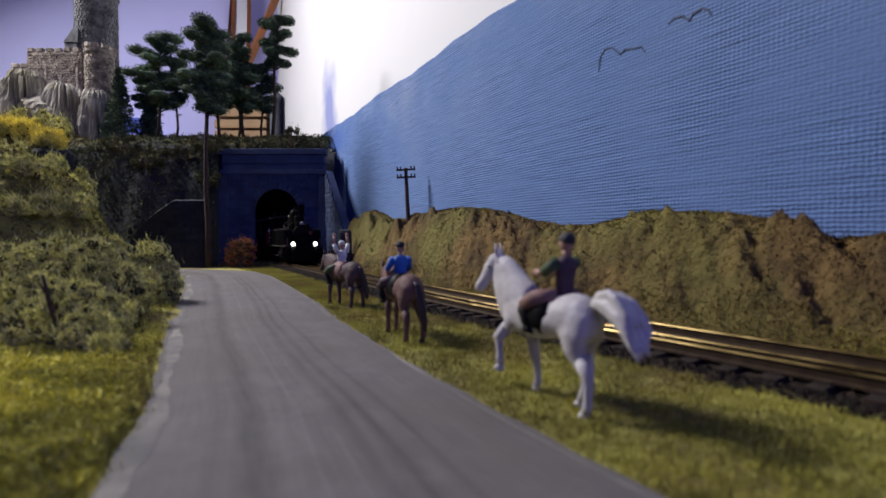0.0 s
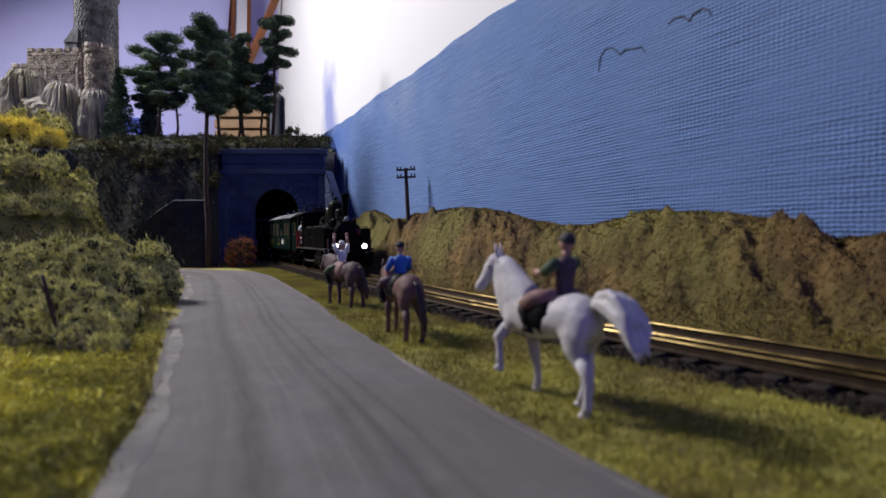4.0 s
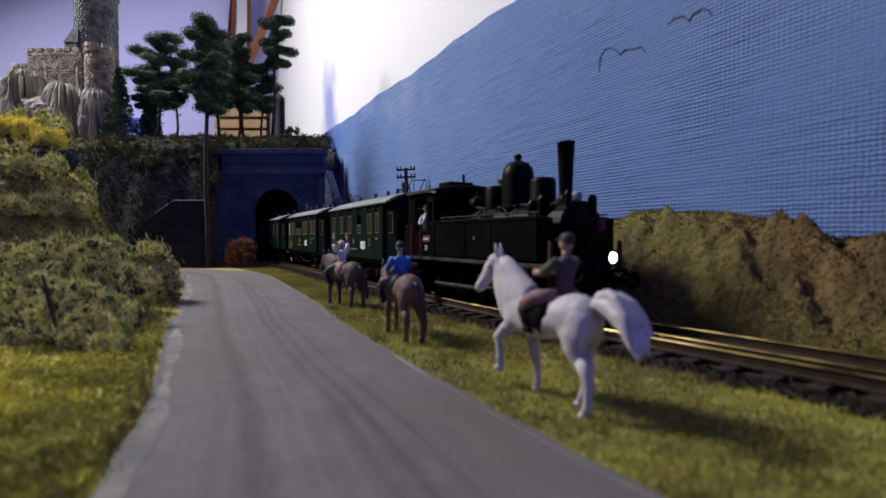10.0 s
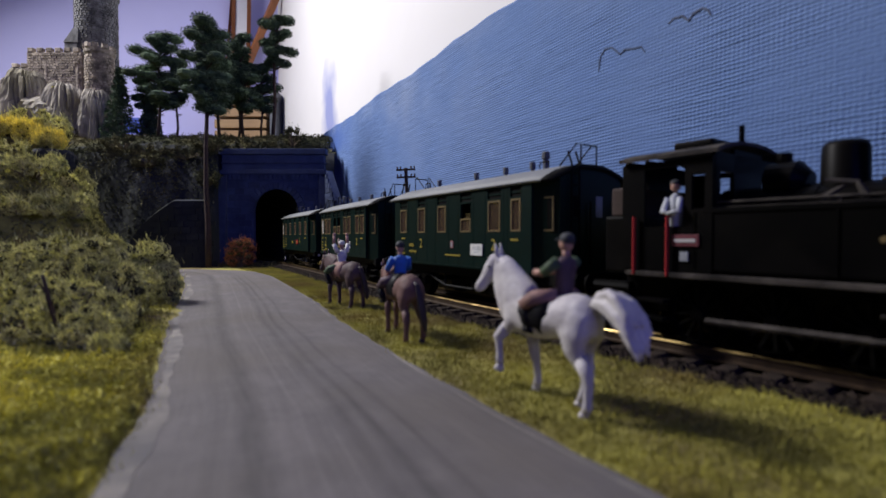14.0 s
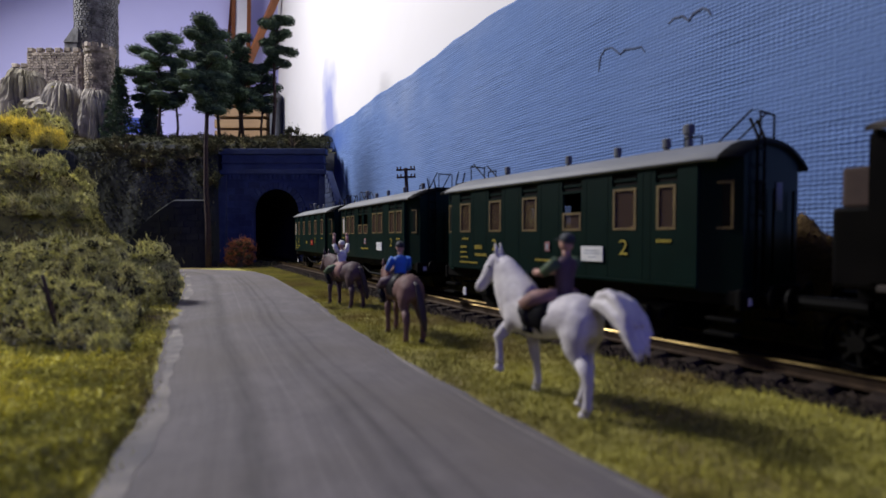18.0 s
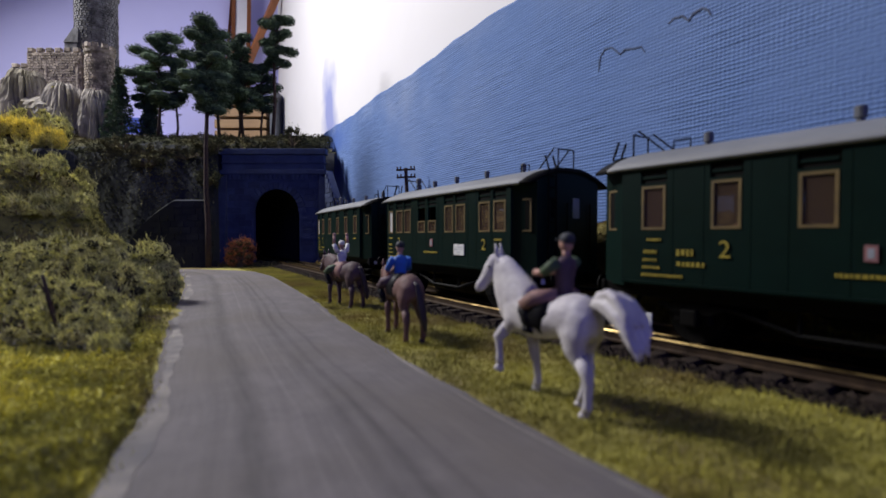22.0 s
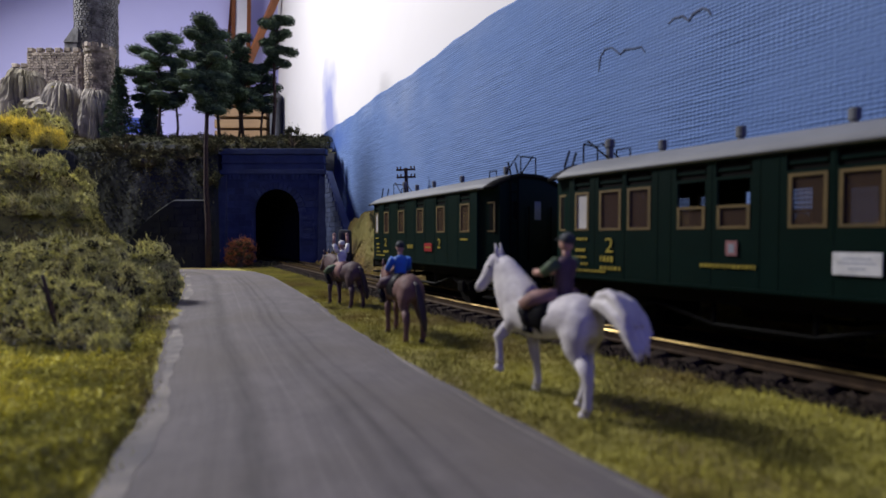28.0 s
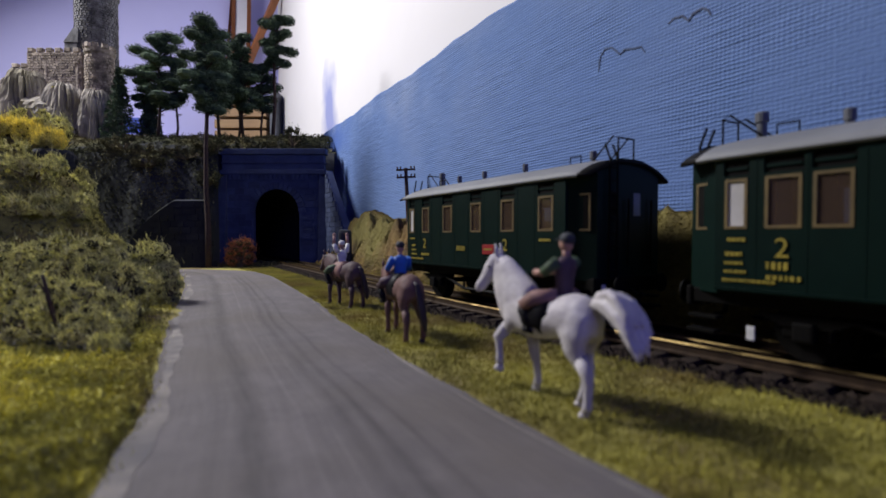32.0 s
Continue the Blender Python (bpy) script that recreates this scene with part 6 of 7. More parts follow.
            fr = part("door_window", bm, M_BRASS, ve, "brass-coloured door window frame")
            bm = bmesh.new()
            box(bm, -1.45, 1.45, -0.1, 0.16, SILL + 0.5, TOP - 0.5, m=mm)
            part("pane", bm, M_BLACK, fr)
        for y0, y1 in ((-7.2, -4.8), (1.6, 4.4)):
            bm = bmesh.new()
            xe = sorted((E(e, 61.9), E(e, 62.25)))
            box(bm, xe[0], xe[1], y0, y1, 26, 31.5, 0.1)
            part("end_window", bm, M_GREYINK if y0 > 0 else M_BLACK, ve, "small end window")
        bm = bmesh.new()
        for y in (-8.8, -5.8):
            loft(bm, [(E(e, 62.9), y, 8), (E(e, 62.9), y, 39.0), (E(e, 61.0), y, 42.5)], 0.28, 5)
        for k in range(10):
            loft(bm, [(E(e, 62.9), -8.8, 10 + k * 3), (E(e, 62.9), -5.8, 10 + k * 3)], 0.22, 5)
        part("ladder", bm, M_BLACK, c, "black end ladder")
        bm = bmesh.new()
        for y in (-1.2, 8.4):
            loft(bm, [(E(e, 62.7), y, 14), (E(e, 62.9), y, 30)], 0.25, 5)
        part("handrail", bm, M_BLACK, c)
        # steps, buffer beam, buffers, coupling
        for s in (-1, 1):
            for zz, oo in ((9.2, 13.4), (6.0, 14.4), (3.4, 15.0)):
                bm = bmesh.new()
                a, b = sorted((E(e, 54), E(e, 61.5)))
                box(bm, a, b, min(s * (oo - 3), s * oo), max(s * (oo - 3), s * oo), zz - 0.3, zz + 0.3, 0.1)
                part("footstep", bm, M_BLACK, c)
            bm = bmesh.new()
            loft(bm, [(E(e, 62), s * 8.6, 10), (E(e, 64.5), s * 8.6, 10), (E(e, 64.6), s * 8.6, 10), (E(e, 66.6), s * 8.6, 10)], [1.5, 1.5, 0.8, 0.8], 10)
            loft(bm, [(E(e, 66.6), s * 8.6, 10), (E(e, 67.1), s * 8.6, 10)], [2.3, 2.2], 14)
            part("buffer", bm, M_BLACK, c)
        bm = bmesh.new()
        a, b = sorted((E(e, 61), E(e, 62.4)))
        box(bm, a, b, -14, 14, 7.8, 11.6, 0.3)
        part("buffer_beam", bm, M_BLACK, c)
        bm = bmesh.new()
        loft(bm, [(E(e, 62), 0, 8.5), (E(e, 66), 0, 7), (E(e, 67.5), 0, 7.8)], 0.6, 6)
        loft(bm, [(E(e, 62.5), 3, 9), (E(e, 63.5), 3, 5), (E(e, 66.5), 3.4, 4.2)], 0.5, 6)
        part("coupling", bm, M_BLACK, c)
        bm = bmesh.new()
        if e < 0:
            box(bm, E(e, 45.6), E(e, 43.8), -15.9, -15.5, 3.2, 5.6)
        else:
            # white patch painted in for light on the leading buffer head
            box(bm, E(e, 62.5), E(e, 62.8), -11.4, -9.8, 8.6, 10.0)
        part("marker_plate_and_glint", bm, M_WHITE, c, "small white marker plate, at the front a painted buffer glint")
    # underframe
    for s in (-1, 1):
        bm = bmesh.new()
        y0, y1 = sorted((s * 11.5, s * 13.6))
        box(bm, -46, 46, y0, y1, 8.6, 11.3, 0.2)
        part("solebar", bm, M_BLACK, c)
        for xx in (-26, 26):
            bm = bmesh.new()
            y0, y1 = sorted((s * 10.4, s * 12.4))
            box(bm, xx - 3.6, xx + 3.6, y0, y1, 4.0, 8.8, 0.5)
            box(bm, xx - 1.6, xx + 1.6, min(s * 11, s * 13.8), max(s * 11, s * 13.8), 3.6, 7.0, 0.5)
            for k in range(4):
                box(bm, xx - 7 + k, xx + 7 - k, min(s * 11, s * 12.8), max(s * 11, s * 12.8), 7.4 - k * 0.45, 7.8 - k * 0.45)
            part("axlebox", bm, M_BLACK, c, "black axlebox with leaf spring")
        bm = bmesh.new()
        y = s * 12.2
        loft(bm, [(-22, y, 8.4), (-8, y, 4.6), (8, y, 4.6), (22, y, 8.4)], 0.5, 5)
        loft(bm, [(-8, y, 4.6), (-8, y, 9)], 0.45, 5)
        loft(bm, [(8, y, 4.6), (8, y, 9)], 0.45, 5)
        part("truss_rod", bm, M_BLACK, c)
    bm = bmesh.new()
    box(bm, -6, 5, -5, 5, 5.4, 9, 0.8)
    part("battery_box", bm, M_BLACK, c)
    for xx in (-26, 26):
        wheelset(c, xx, 5.6)
    # lettering and plates on the near side
    yf = -HW - 0.26
    for kind, x, z, w, hh in signs:
        if kind == "two":
            letter("2", hh, at(x, yf - 0.02, z, 90, 0, 0), c, M_YELLOW)
            continue
        bm = bmesh.new()
        if kind in ("bar", "text"):
            r = random.Random(int(x * 7 + z))
            xx = x - w / 2
            while xx < x + w / 2 - 0.2:
                l = min(r.uniform(0.3, 0.7), x + w / 2 - xx)
                box(bm, xx, xx + l, yf, yf + 0.1, z - hh * 0.4 * r.uniform(0.7, 1), z + hh * 0.4)
                xx += l + (0.2 if kind == "bar" else 0.35)
            part("lettering", bm, M_YELLOW, c, "small yellow lettering")
        elif kind == "white":
            box(bm, x - w / 2, x + w / 2, yf - 0.15, yf + 0.1, z - hh / 2, z + hh / 2, 0.08)
            pl = part("route_board", bm, M_WHITE, c, "white enamel route board")
            for dz, f in ((0.75, 0.6), (0.1, 0.75), (-0.7, 0.35)):
                bm = bmesh.new()
                box(bm, x - w * f / 2, x + w * f / 2, yf - 0.19, yf - 0.14, z + dz - 0.15, z + dz + 0.15)
                part("line_of_print", bm, M_PALEINK, pl)
        elif kind == "red":
            box(bm, x - w / 2, x + w / 2, yf - 0.15, yf + 0.1, z - hh / 2, z + hh / 2, 0.08)
            pl = part("red_board", bm, M_RED, c, "red board with yellow print")
            bm = bmesh.new()
            box(bm, x - w * 0.35, x + w * 0.35, yf - 0.19, yf - 0.14, z - 0.2, z + 0.25)
            part("line_of_print", bm, M_YELLOW, pl)
        else:
            box(bm, x - w / 2, x + w / 2, yf - 0.05, yf + 0.1, z - hh / 2, z + hh / 2, 0.05)
            pl = part("crest", bm, M_PINK, c, "small faded red and white crest")
            bm = bmesh.new()
            box(bm, x - w * 0.25, x + w * 0.25, yf - 0.1, yf - 0.04, z - hh * 0.3, z + hh * 0.3)
            part("device", bm, M_GREYINK, pl)
    # the body is narrowed to fit the camera's view; the wheels keep the gauge
    for ob in c.children_recursive:
        if ob.name.startswith("wheel") or (ob.parent and ob.parent.name.startswith("wheel")):
            continue
        if ob.name.startswith("numeral"):
            ob.matrix_basis = Matrix.Translation((0, ob.matrix_basis.translation.y * (SLIM - 1), 0)) @ ob.matrix_basis
            continue
        ob.data.transform(Matrix.Diagonal((1, SLIM, 1, 1)))
    return c


def data_block(x):
    """Rows of small yellow lettering low on the panel."""
    return [("bar", x, 18.0, 2.8, 0.9), ("bar", x, 16.4, 3.2, 0.7), ("bar", x + 0.3, 14.9, 3.9, 0.7), ("bar", x + 2.4, 13.4, 8.6, 0.7)]


coach_front = coach("dark green two-axle coach with grey roof, leading",
                    [(-34.4, -29.3), (-20.6, -15.5), (-7.1, -1.9), (6.7, 12.2), (20.8, 26.4), (30.9, 34.9)],
                    [("white", 15.5, 17.2, 6.0, 3.4), ("two", 23.6, 18.6, 3, 4.6), ("two", -18.1, 18.6, 3, 4.4), ("crest", 2.0, 18.6, 1.6, 2.4), ("bar", 2.4, 15.2, 9.2, 0.8), ("bar", 32.8, 20.2, 3.4, 0.8),
                     ("text", -25.2, 18.0, 3.4, 1.6), ("text", -24.2, 15.8, 5.2, 1.1)] + data_block(-32.4) + [("bar", -31.6, 20.4, 3.0, 0.7)],
                    lowered=(3,), pipes=(-28, -3, 12, 25), stack=29.5)
coach_middle = coach("dark green two-axle coach with grey roof and paired windows",
                     [(-37.3, -33.5), (-30.7, -25.3), (-23.8, -18.6), (-13.1, -7.9), (-5.8, -0.4), (5.2, 10.4), (11.8, 17.2), (24.4, 29.8), (31.5, 36.9)],
                     [("white", 14.1, 17.0, 5.8, 3.4), ("two", -28.0, 19.0, 3, 4.6), ("two", 27, 18.6, 3, 4.6), ("crest", -3.2, 19.0, 1.9, 2.6), ("bar", -3.9, 15.8, 9.4, 0.9), ("text", -28.6, 16.2, 3.4, 1.6), ("text", -27.6, 14.2, 5.4, 1.1),
                      ("bar", 33.8, 20.2, 3.6, 0.8)] + data_block(-35.6) + [("bar", -35.2, 20.5, 3.0, 0.8)],
                     curtain=(0,), lowered=(3, 4), pipes=(-24, -7.5, 10, 29), stack=-38)
coach_rear = coach("dark green two-axle coach with grey roof and a red board",
                   [(-37.4, -34.0), (-28.2, -23.5), (-14.7, -9.3), (0.8, 5.9), (15.2, 20.6), (29.9, 35.1)],
                   [("red", 9.8, 17.4, 5.4, 2.8), ("two", 17.2, 18.6, 3, 4.6), ("two", -26.3, 18.6, 3, 4.6), ("text", -4.2, 17.4, 4.4, 2.0), ("bar", 32.4, 20.2, 4.0, 0.8), ("text", -26, 15, 5, 1.1)] + data_block(-34) + [("bar", -35, 20.4, 3.4, 0.7)],
                   curtain=(0,), pipes=(-24.8, -9.4, 10, 36), stack=-37)


def loco_x(x):
    """Places along the locomotive, moved from its first layout to fit the camera's view."""
    return float(np.interp(x, [-58.6, -52, -40, -17.6, -5.5, 16.4, 29.5, 45, 51, 59], [-32.6, -28.2, -20.8, -4.0, 11.3, 22.2, 33.2, 46.2, 50.2, 57]))


def loco_part(name, bm, mats, parent=None, label="", smooth=False):
    """Short parts move whole, long ones stretch to fit the view."""
    xs = [v.co.x for v in bm.verts]
    lo, hi = min(xs), max(xs)
    shift = loco_x((lo + hi) / 2) - (lo + hi) / 2
    for v in bm.verts:
        v.co.x = loco_x(v.co.x) if hi - lo > 14 else v.co.x + shift
    return part(name, bm, mats, parent, label, smooth)


def build_loco():
    lo = thing("steam_locomotive", "black side-tank steam locomotive with tall chimney and lit headlamps", "locomotive")
    # frames and running board
    bm = bmesh.new()
    box(bm, -48, 51, -7, 7, 5.5, 13.5, 0.4)
    loco_part("frame", bm, M_LOCO, lo)
    for s in (-1, 1):
        bm = bmesh.new()
        box(bm, -40, 51, min(s * 6.5, s * 15), max(s * 6.5, s * 15), 13.2, 14.2, 0.2)
        loco_part("running_board", bm, M_DUSTY_LIT, lo)
        # side tank with rivet strips and a raised coping
        bm = bmesh.new()
        box(bm, -22, 45, min(s * 8.5, s * 14), max(s * 8.5, s * 14), 14.6, 26, 0.5)
        tk = loco_part("side_tank", bm, M_LOCO, lo, "black riveted side tank")
        bm = bmesh.new()
        for xx in (-21.5, 0, 22, 44.5):
            box(bm, xx - 0.5, xx + 0.5, min(s * 14, s * 14.2), max(s * 14, s * 14.2), 14.8, 25.8)
        box(bm, -22, 45, min(s * 13.7, s * 14.25), max(s * 13.7, s * 14.25), 25.4, 26.2)
        loco_part("tank_strip", bm, M_LOCO, tk)
        bm = bmesh.new()
        loft(bm, [(-20, s * 12.6, 27.2), (44, s * 12.6, 27.2)], 0.25, 5)
        for xx in (-18, 0, 20, 42):
            loft(bm, [(xx, s * 12.6, 25.8), (xx, s * 12.6, 27.3)], 0.22, 5)
        loco_part("tank_rail", bm, M_DUSTY_LIT, tk, "thin dusty handrail")
        bm = bmesh.new()
        box(bm, -21, 44, min(s * 9.5, s * 13.2), max(s * 9.5, s * 13.2), 26.05, 26.4)
        loco_part("tank_deck", bm, M_DUSTY_LIT, tk, "dusty brown top of the tank")
        bm = bmesh.new()
        loft(bm, [(11, s * 14.1, 20.6), (11, s * 14.5, 20.6)], [0.55, 0.45], 10)
        loco_part("emblem", bm, M_BRASS, tk, "small brass emblem")
        bm = bmesh.new()
        lathe(bm, [(1.9, 26), (1.9, 27.4), (1.3, 27.8)], 10, (14, s * 11))
        loco_part("filler_cap", bm, M_LOCO, tk)
        # cylinders, rods, lamps, buffers, steps
        bm = bmesh.new()
        loft(bm, [(30, s * 12.4, 7.2), (43, s * 12.4, 7.2)], [3.9, 3.9], 16)
        box(bm, 31, 42, min(s * 9, s * 15.4), max(s * 9, s * 15.4), 9.4, 13.4, 0.5)
        loco_part("cylinder", bm, M_LOCO, lo)
        bm = bmesh.new()
        loft(bm, [(-20, s * 12.2, 5.4), (8, s * 12.2, 5.6)], [0.7, 0.7], 6)
        loft(bm, [(8, s * 12.9, 5.6), (30, s * 12.9, 7.2)], [0.6, 0.6], 6)
        loft(bm, [(10, s * 12.6, 9.5), (30, s * 12.6, 9.0)], [0.4, 0.4], 6)
        loco_part("connecting_rod", bm, M_DUSTY_LIT, lo, "dull connecting rods")
        bm = bmesh.new()
        loft(bm, [(48.5, s * 8.6, 15.5), (51.2, s * 8.6, 15.5)], [1.9, 2.1], 14)
        hl = loco_part("headlamp", bm, M_LOCO, lo, "round headlamp")
        bm = bmesh.new()
        loft(bm, [(51.2, s * 8.6, 15.5), (51.7, s * 8.6, 15.5)], [1.75, 1.5], 16)
        loco_part("lens", bm, M_LAMP, hl, "glowing white lens")
        bm = bmesh.new()
        loft(bm, [(52, s * 8.6, 10), (55.5, s * 8.6, 10), (55.6, s * 8.6, 10), (58.4, s * 8.6, 10)], [1.7, 1.7, 0.8, 0.8], 12)
        loft(bm, [(58.4, s * 8.6, 10), (59, s * 8.6, 10)], [2.5, 2.3], 16)
        loco_part("buffer", bm, M_LOCO, lo)
        bm = bmesh.new()
        loft(bm, [(-47.5, s * 8.6, 10), (-58, s * 8.6, 10)], [1.4, 1.2], 10)
        loft(bm, [(-58, s * 8.6, 10), (-58.6, s * 8.6, 10)], [2.4, 2.2], 14)
        loco_part("buffer", bm, M_LOCO, lo)
        for zz in (8.5, 5.0):
            bm = bmesh.new()
            box(bm, -36, -30, min(s * 12, s * 15.2), max(s * 12, s * 15.2), zz - 0.3, zz + 0.3)
            loco_part("footstep", bm, M_LOCO, lo)
    bm = bmesh.new()
    box(bm, 50.5, 52.2, -14, 14, 7.6, 12.4, 0.3)
    loco_part("buffer_beam", bm, M_LOCO, lo)
    for s in (-1, 1):
        bm = bmesh.new()
        box(bm, 49.6, 50.4, s * 12.6 - 0.5, s * 12.6 + 0.5, 12.4, 20)
        loco_part("lamp_iron", bm, M_IRON, lo, "red painted lamp iron")
    bm = bmesh.new()
    loft(bm, [(52, 0, 9), (55, 0, 8), (56.5, 0, 5.5)], 0.7, 6)
    loft(bm, [(52, 4, 9), (53.5, 4, 5), (56, 4.4, 4)], 0.6, 6)
    box(bm, 50, 51.4, -9, 9, 2.0, 7.6, 0.4)
    loco_part("coupling", bm, M_LOCO, lo)
    # boiler and smokebox
    bm = bmesh.new()
    loft(bm, [(-22, 0, 22.8), (33, 0, 22.8)], [7.6, 7.6], 28)
    for xx in (-8, 8, 23, 32.5):
        loft(bm, [(xx - 0.4, 0, 22.8), (xx + 0.4, 0, 22.8)], [7.8, 7.8], 28)
    loco_part("boiler", bm, M_LOCO, lo, smooth=False)
    bm = bmesh.new()
    loft(bm, [(33, 0, 22.6), (47, 0, 22.6), (48, 0, 22.6)], [8.0, 8.0, 7.4], 28)
    box(bm, 34, 47, -6, 6, 13, 20)
    sb = loco_part("smokebox", bm, M_LOCO, lo)
    bm = bmesh.new()
    loft(bm, [(48, 0, 22.6), (48.8, 0, 22.6), (49.4, 0, 22.6)], [6.4, 6.0, 2.5], 26)
    loft(bm, [(49.2, 0, 22.6), (50.4, 0, 22.6)], [0.7, 0.7], 8)
    loft(bm, [(50.2, -2.6, 23.4), (50.2, 2.6, 21.8)], [0.35, 0.35], 6)
    loco_part("smokebox_door", bm, M_LOCO, sb)
    bm = bmesh.new()
    lathe(bm, [(1.1, 22.6), (1.3, 23.5), (1.3, 25.6)], 12, (49.6, 5.2))
    loco_part("number_plate", bm, M_PLATE, sb, "red plate on the smokebox front")
    bm = bmesh.new()
    lathe(bm, [(4.4, 29.2), (3.9, 30.2), (2.3, 31.0), (1.75, 32.2), (1.8, 34), (2.05, 40), (2.3, 45.6), (2.4, 45.7), (2.4, 46.5), (2.1, 46.6)], 24, (40, 0))
    loco_part("chimney", bm, M_LOCO, lo, "tall black chimney flaring upwards", True)
    bm = bmesh.new()
    lathe(bm, [(5.6, 28.6), (5.1, 30), (4.9, 31.4), (4.9, 39.2), (4.4, 41.6), (3.2, 43.2), (1.2, 43.9), (1.0, 44.4), (1.3, 45.2), (0.7, 46.0)], 24, (16.4, 0))
    loco_part("steam_dome", bm, M_LOCO, lo, "black steam dome with a valve on top", True)
    bm = bmesh.new()
    lathe(bm, [(0.9, 40.6), (1.3, 41), (1.3, 42), (0.8, 42.4)], 10, (12.0, -1.6))
    loft(bm, [(11.6, -3.6, 38), (11.2, -4.6, 37.2)], [1.5, 1.5], 10)
    loco_part("safety_valve", bm, M_BRASS, lo, "brass safety valve")
    bm = bmesh.new()
    lathe(bm, [(4.3, 28.6), (3.8, 29.6), (3.65, 36.6), (3.3, 37.6), (1.3, 38.0)], 20, (29.5, 0))
    loco_part("sand_dome", bm, M_LOCO, lo, smooth=True)
    bm = bmesh.new()
    lathe(bm, [(3.9, 28.6), (3.5, 30), (3.4, 36.2), (2.9, 37.2), (1.0, 37.5)], 18, (-5.5, 0))
    loco_part("rear_dome", bm, M_LOCO, lo, smooth=True)
    # clutter on the boiler and tanks: pumps, pipes, valves
    r = random.Random(6)
    for k in range(12):
        bm = bmesh.new()
        xx, yy = r.uniform(-14, 44), r.choice((-1, 1)) * r.uniform(3, 8)
        loft(bm, [(xx, yy, 27.4), (xx + r.uniform(-4, 4), yy * 0.9, 29.6), (xx + r.uniform(-6, 6), yy, 30.2)], [0.6, 0.5, 0.4], 6)
        loco_part("pipe", bm, M_DUSTY_LIT, lo)
    for xx, yy, rr, zt in ((38, -6.5, 1.6, 32), (34, -7.2, 1.3, 31), (46, -4, 1.0, 33), (48, 3.4, 1.2, 32)):
        bm = bmesh.new()
        lathe(bm, [(rr, 26.5), (rr, zt - 1), (rr * 0.6, zt)], 10, (xx, yy))
        loco_part("air_pump", bm, M_LOCO, lo)
    bm = bmesh.new()
    loft(bm, [(44, -1, 29.5), (46, -1, 31.8), (46.4, -1, 32.8)], [1.4, 1.5, 0.6], 10)
    loco_part("top_lamp", bm, M_GREYINK, lo, "pale unlit top lamp")
    # low drum and cross pipes between the cab and the rear dome
    bm = bmesh.new()
    loft(bm, [(-15, 0, 31.0), (-10.5, 0, 31.0), (-8.8, 0, 30.6)], [(4.6, 3.8), (4.6, 3.8), (2.5, 2.0)], 18)
    loft(bm, [(-13, 0, 29), (-13, 0, 36.4)], [1.5, 1.3], 10)
    loco_part("steam_manifold", bm, M_LOCO, lo)
    # cab: sides with window openings, front and rear walls, roof, bunker
    for s in (-1, 1):
        bm = bmesh.new()
        y = -14.2 if s < 0 else 13.4
        wall_with_windows(-42.2, -17.6, 14.4, 35.6, [(-35.2, -24.3, 23.0, 34.4), (-22.6, -19.4, 26, 32.6)], y, 0.8, bm)
        loco_part("cab_side", bm, M_LOCO, lo)
        bm = bmesh.new()
        for xx in (-36.4, -29.4):
            yy = s * 14.9
            loft(bm, [(xx, yy, 13.5), (xx, yy, 25)], 0.35, 6)
        loco_part("grab_rail", bm, M_RED, lo, "red cab handrail")
        bm = bmesh.new()
        box(bm, -26.6, -21.4, min(s * 14.2, s * 14.5), max(s * 14.2, s * 14.5), 19.2, 21.4, 0.1)
        pl = loco_part("name_plate", bm, M_PLATE, lo, "red plate with pale print")
        bm = bmesh.new()
        box(bm, -26.0, -22.0, min(s * 14.5, s * 14.6), max(s * 14.5, s * 14.6), 20.0, 20.6)
        loco_part("line_of_print", bm, M_CURTAIN, pl)
        bm = bmesh.new()
        box(bm, -25.0, -23.4, min(s * 14.2, s * 14.5), max(s * 14.2, s * 14.5), 16.4, 18.2, 0.1)
        loco_part("works_plate", bm, M_GREYINK, lo, "small pale works plate")
    for xx in (-42.0, -18.4):
        bm = bmesh.new()
        box(bm, xx, xx + 0.8, -13.4, 13.4, 14.4, 26)
        box(bm, xx, xx + 0.8, -13.4, -11.4, 26, 36)
        box(bm, xx, xx + 0.8, 11.4, 13.4, 26, 36)
        box(bm, xx, xx + 0.8, -6, 6, 26, 37.5)
        box(bm, xx, xx + 0.8, -13, 13, 33, 36.5)
        loco_part("cab_wall", bm, M_LOCO, lo)
    bm = bmesh.new()
    rows = []
    for x in (-42.5, -16.5):
        rows.append([bm.verts.new((x, v * 15.3, 36.0 + 2.3 * (1 - abs(v) ** 2.4) + dz)) for dz, vs in ((0.7, [-1 + k / 6 for k in range(13)]), (0, [1 - k / 6 for k in range(13)])) for v in vs])
    for k in range(26):
        bm.faces.new((rows[0][k], rows[1][k], rows[1][(k + 1) % 26], rows[0][(k + 1) % 26]))
    bm.faces.new(rows[0])
    bm.faces.new(rows[1][::-1])
    bmesh.ops.recalc_face_normals(bm, faces=bm.faces)
    cr = loco_part("cab_roof", bm, M_DUSTY_LIT, lo)
    bm = bmesh.new()
    box(bm, -32, -24, -5, 5, 39, 40.6, 0.5)
    loft(bm, [(-20, -2, 39), (-20, -2, 42.5)], [0.5, 0.5], 6)
    loco_part("roof_hatch", bm, M_LOCO, cr)
    bm = bmesh.new()
    box(bm, -47.5, -40.5, -13.6, 13.6, 13.4, 25.4, 0.6)
    loco_part("coal_bunker", bm, M_LOCO, lo)
    bm = bmesh.new()
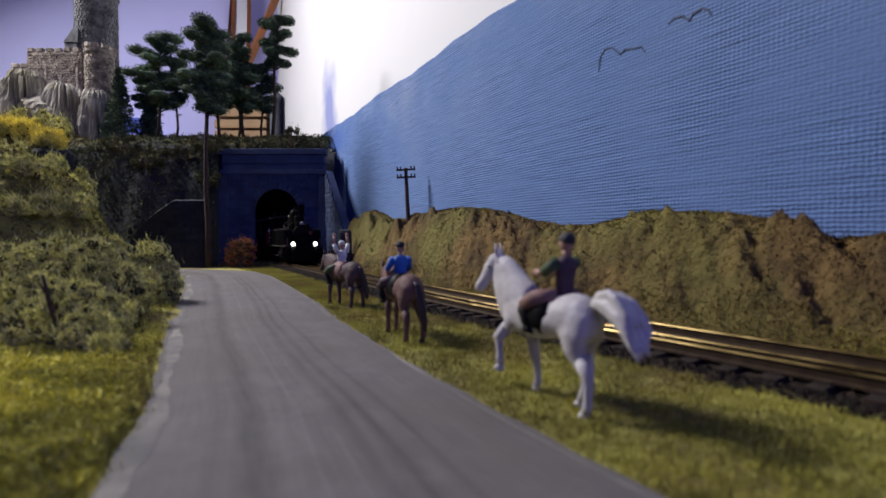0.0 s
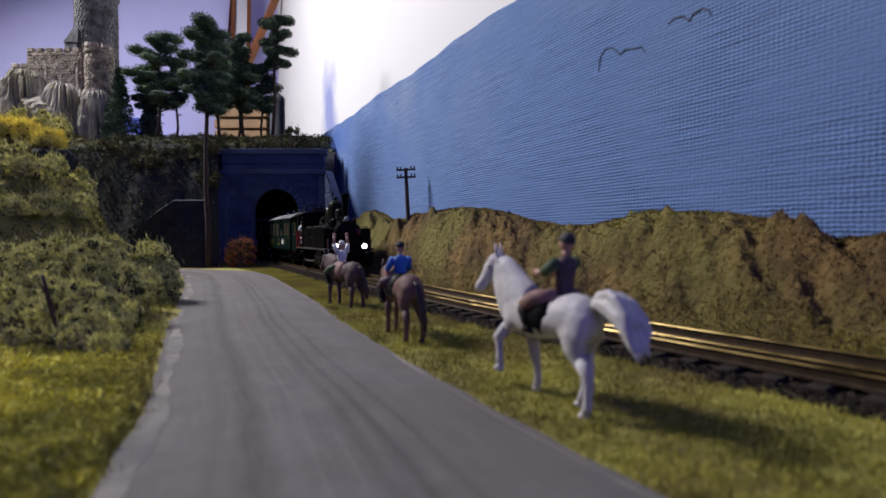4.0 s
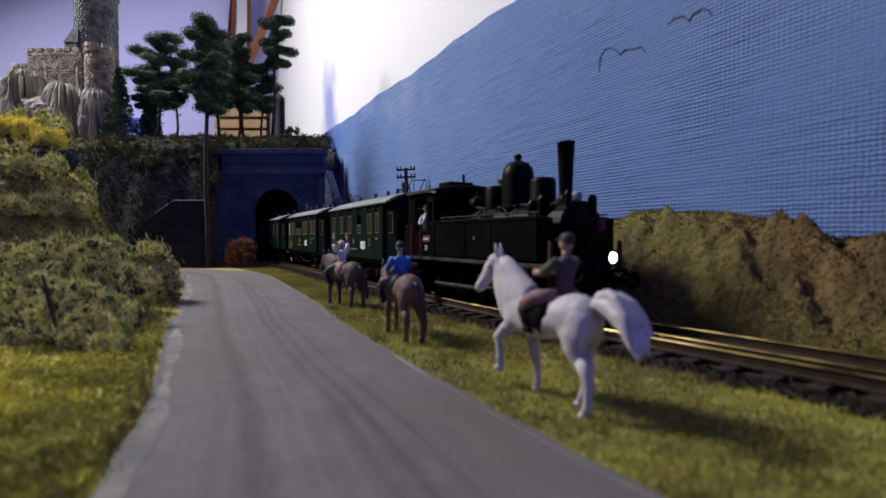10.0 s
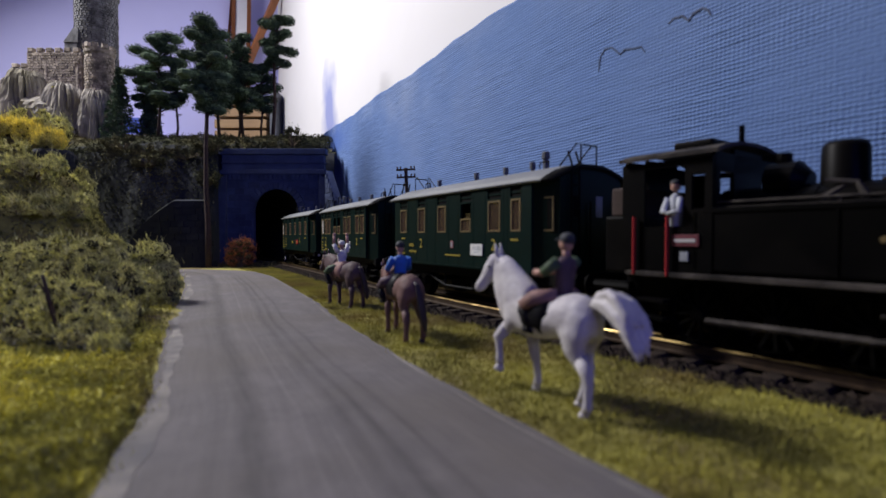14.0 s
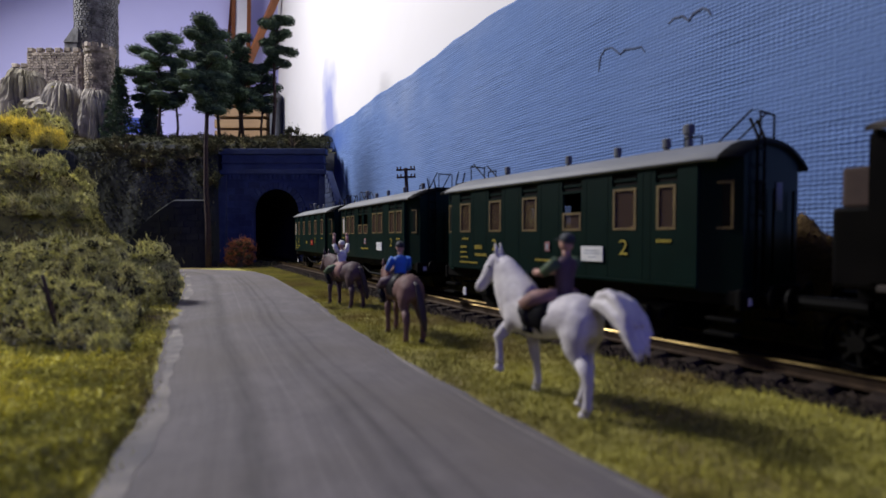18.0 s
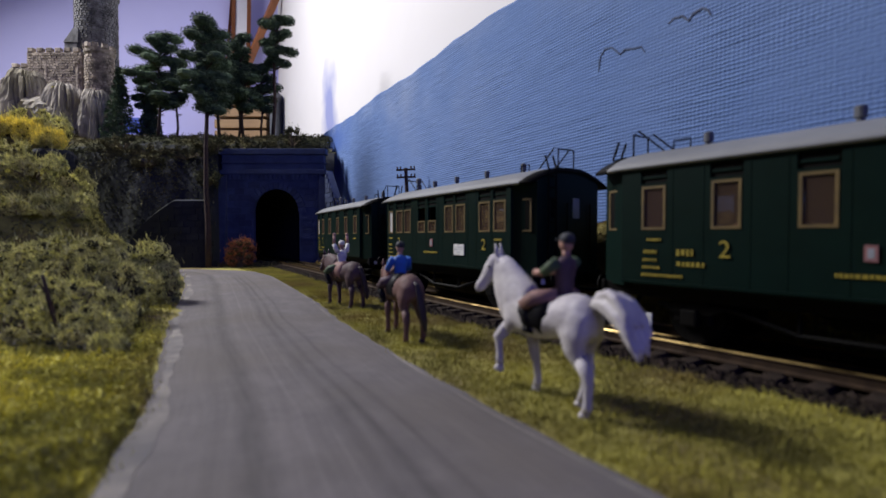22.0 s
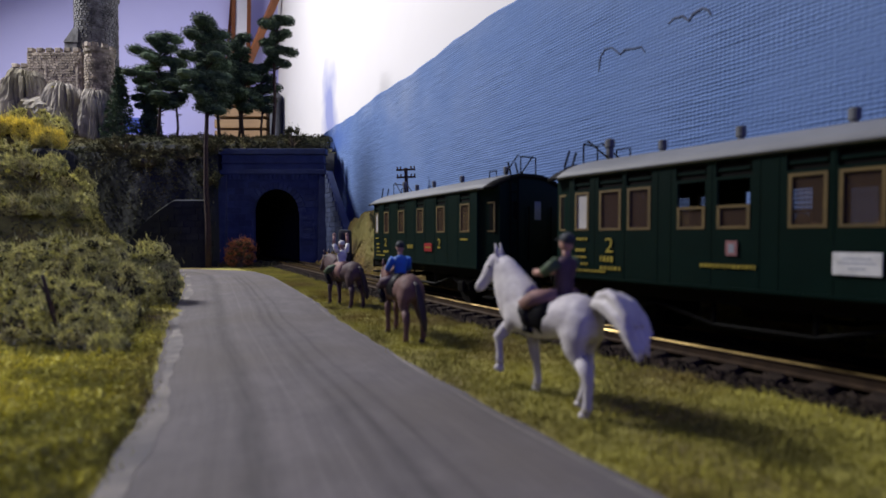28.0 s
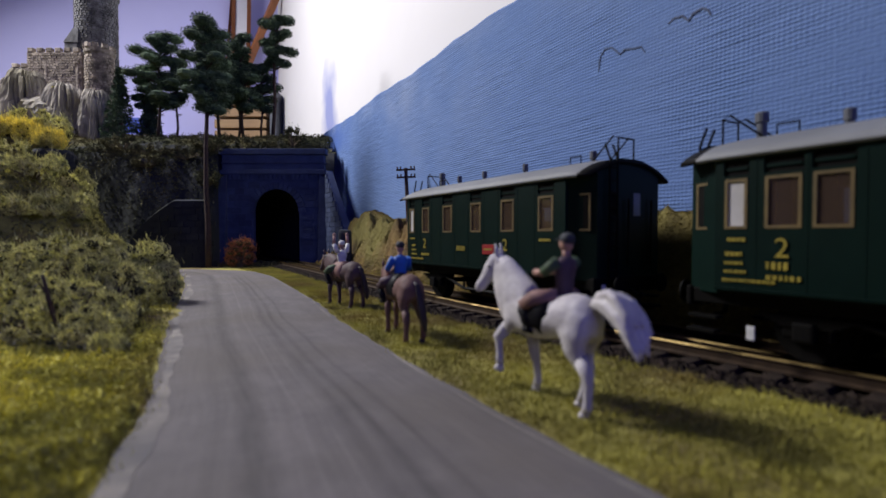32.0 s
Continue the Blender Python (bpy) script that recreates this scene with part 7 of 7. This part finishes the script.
    box(bm, -47, -42.2, -12.4, 12.4, 25.4, 31.4, 0.5)
    loco_part("coal_crate", bm, M_COAL, lo, "brown boarded coal crate on the bunker")
    bm = bmesh.new()
    loft(bm, [(-47.3, -9, 15.5), (-49, -9, 15.5)], [1.8, 1.8], 12)
    loco_part("tail_lamp", bm, M_CURTAIN, lo)
    for xx, rad in ((-25, 4.4), (-9, 6.0), (4, 6.0), (17, 6.0), (30, 6.0), (42.5, 4.4)):
        wheelset(lo, xx, rad, 12 if rad > 5 else 9)
    return lo


loco = build_loco()


def build_driver():
    bm = bmesh.new()
    loft(bm, [(0, 0, -6), (0, 0, -1), (0, 0, 2.2), (0, 0, 3.0)], [(1.6, 1.2), (1.9, 1.3), (1.8, 1.2), (0.6, 0.6)], 10, 0)
    loft(bm, [(1.4, -1, 1.8), (2.0, -2.6, -1.2), (-0.6, -3.0, -1.6)], [0.75, 0.65, 0.5], 8, 0)
    loft(bm, [(-1.4, -1, 1.8), (-1.8, -2.4, -1.2), (-0.2, -3.0, -1.4)], [0.75, 0.65, 0.5], 8, 0)
    ball(bm, (0, -0.3, 4.6), (1.1, 1.1, 1.35), 1)
    ball(bm, (0, -0.2, 5.4), (1.25, 1.25, 0.75), 2)
    d = part("driver", bm, [M_PALEINK, M_SKIN, M_CAP], loco, "pale painted figure leaning from the cab", True)
    d.matrix_basis = at(-11.4, -12.8, 26.8) @ Matrix.Diagonal((0.85, 0.85, 0.85, 1))


build_driver()


# ---- what moves ----
def motions():
    # bodies are set off-centre sideways to fit the camera's view
    for ob, lead, half, side_shift in ((loco, 84.3, 24.0, 0.3), (coach_front, -2.4, 28.0, 1.5), (coach_middle, -113.3, 28.0, 1.5), (coach_rear, -224.9, 28.0, 1.5)):
        walk(ob, [(0.5 * k, vehicle_pose(RUN[k] + lead, half) @ at(0, side_shift, 0)) for k in range(65)])
    for w, x, rad in SPIN:
        walk(w, [(t, at(x, 0, rad, 0, math.degrees((run(t) - RUN[0]) / rad), 0)) for t in [0.16 * k for k in range(200)] + [32.0]])


motions()
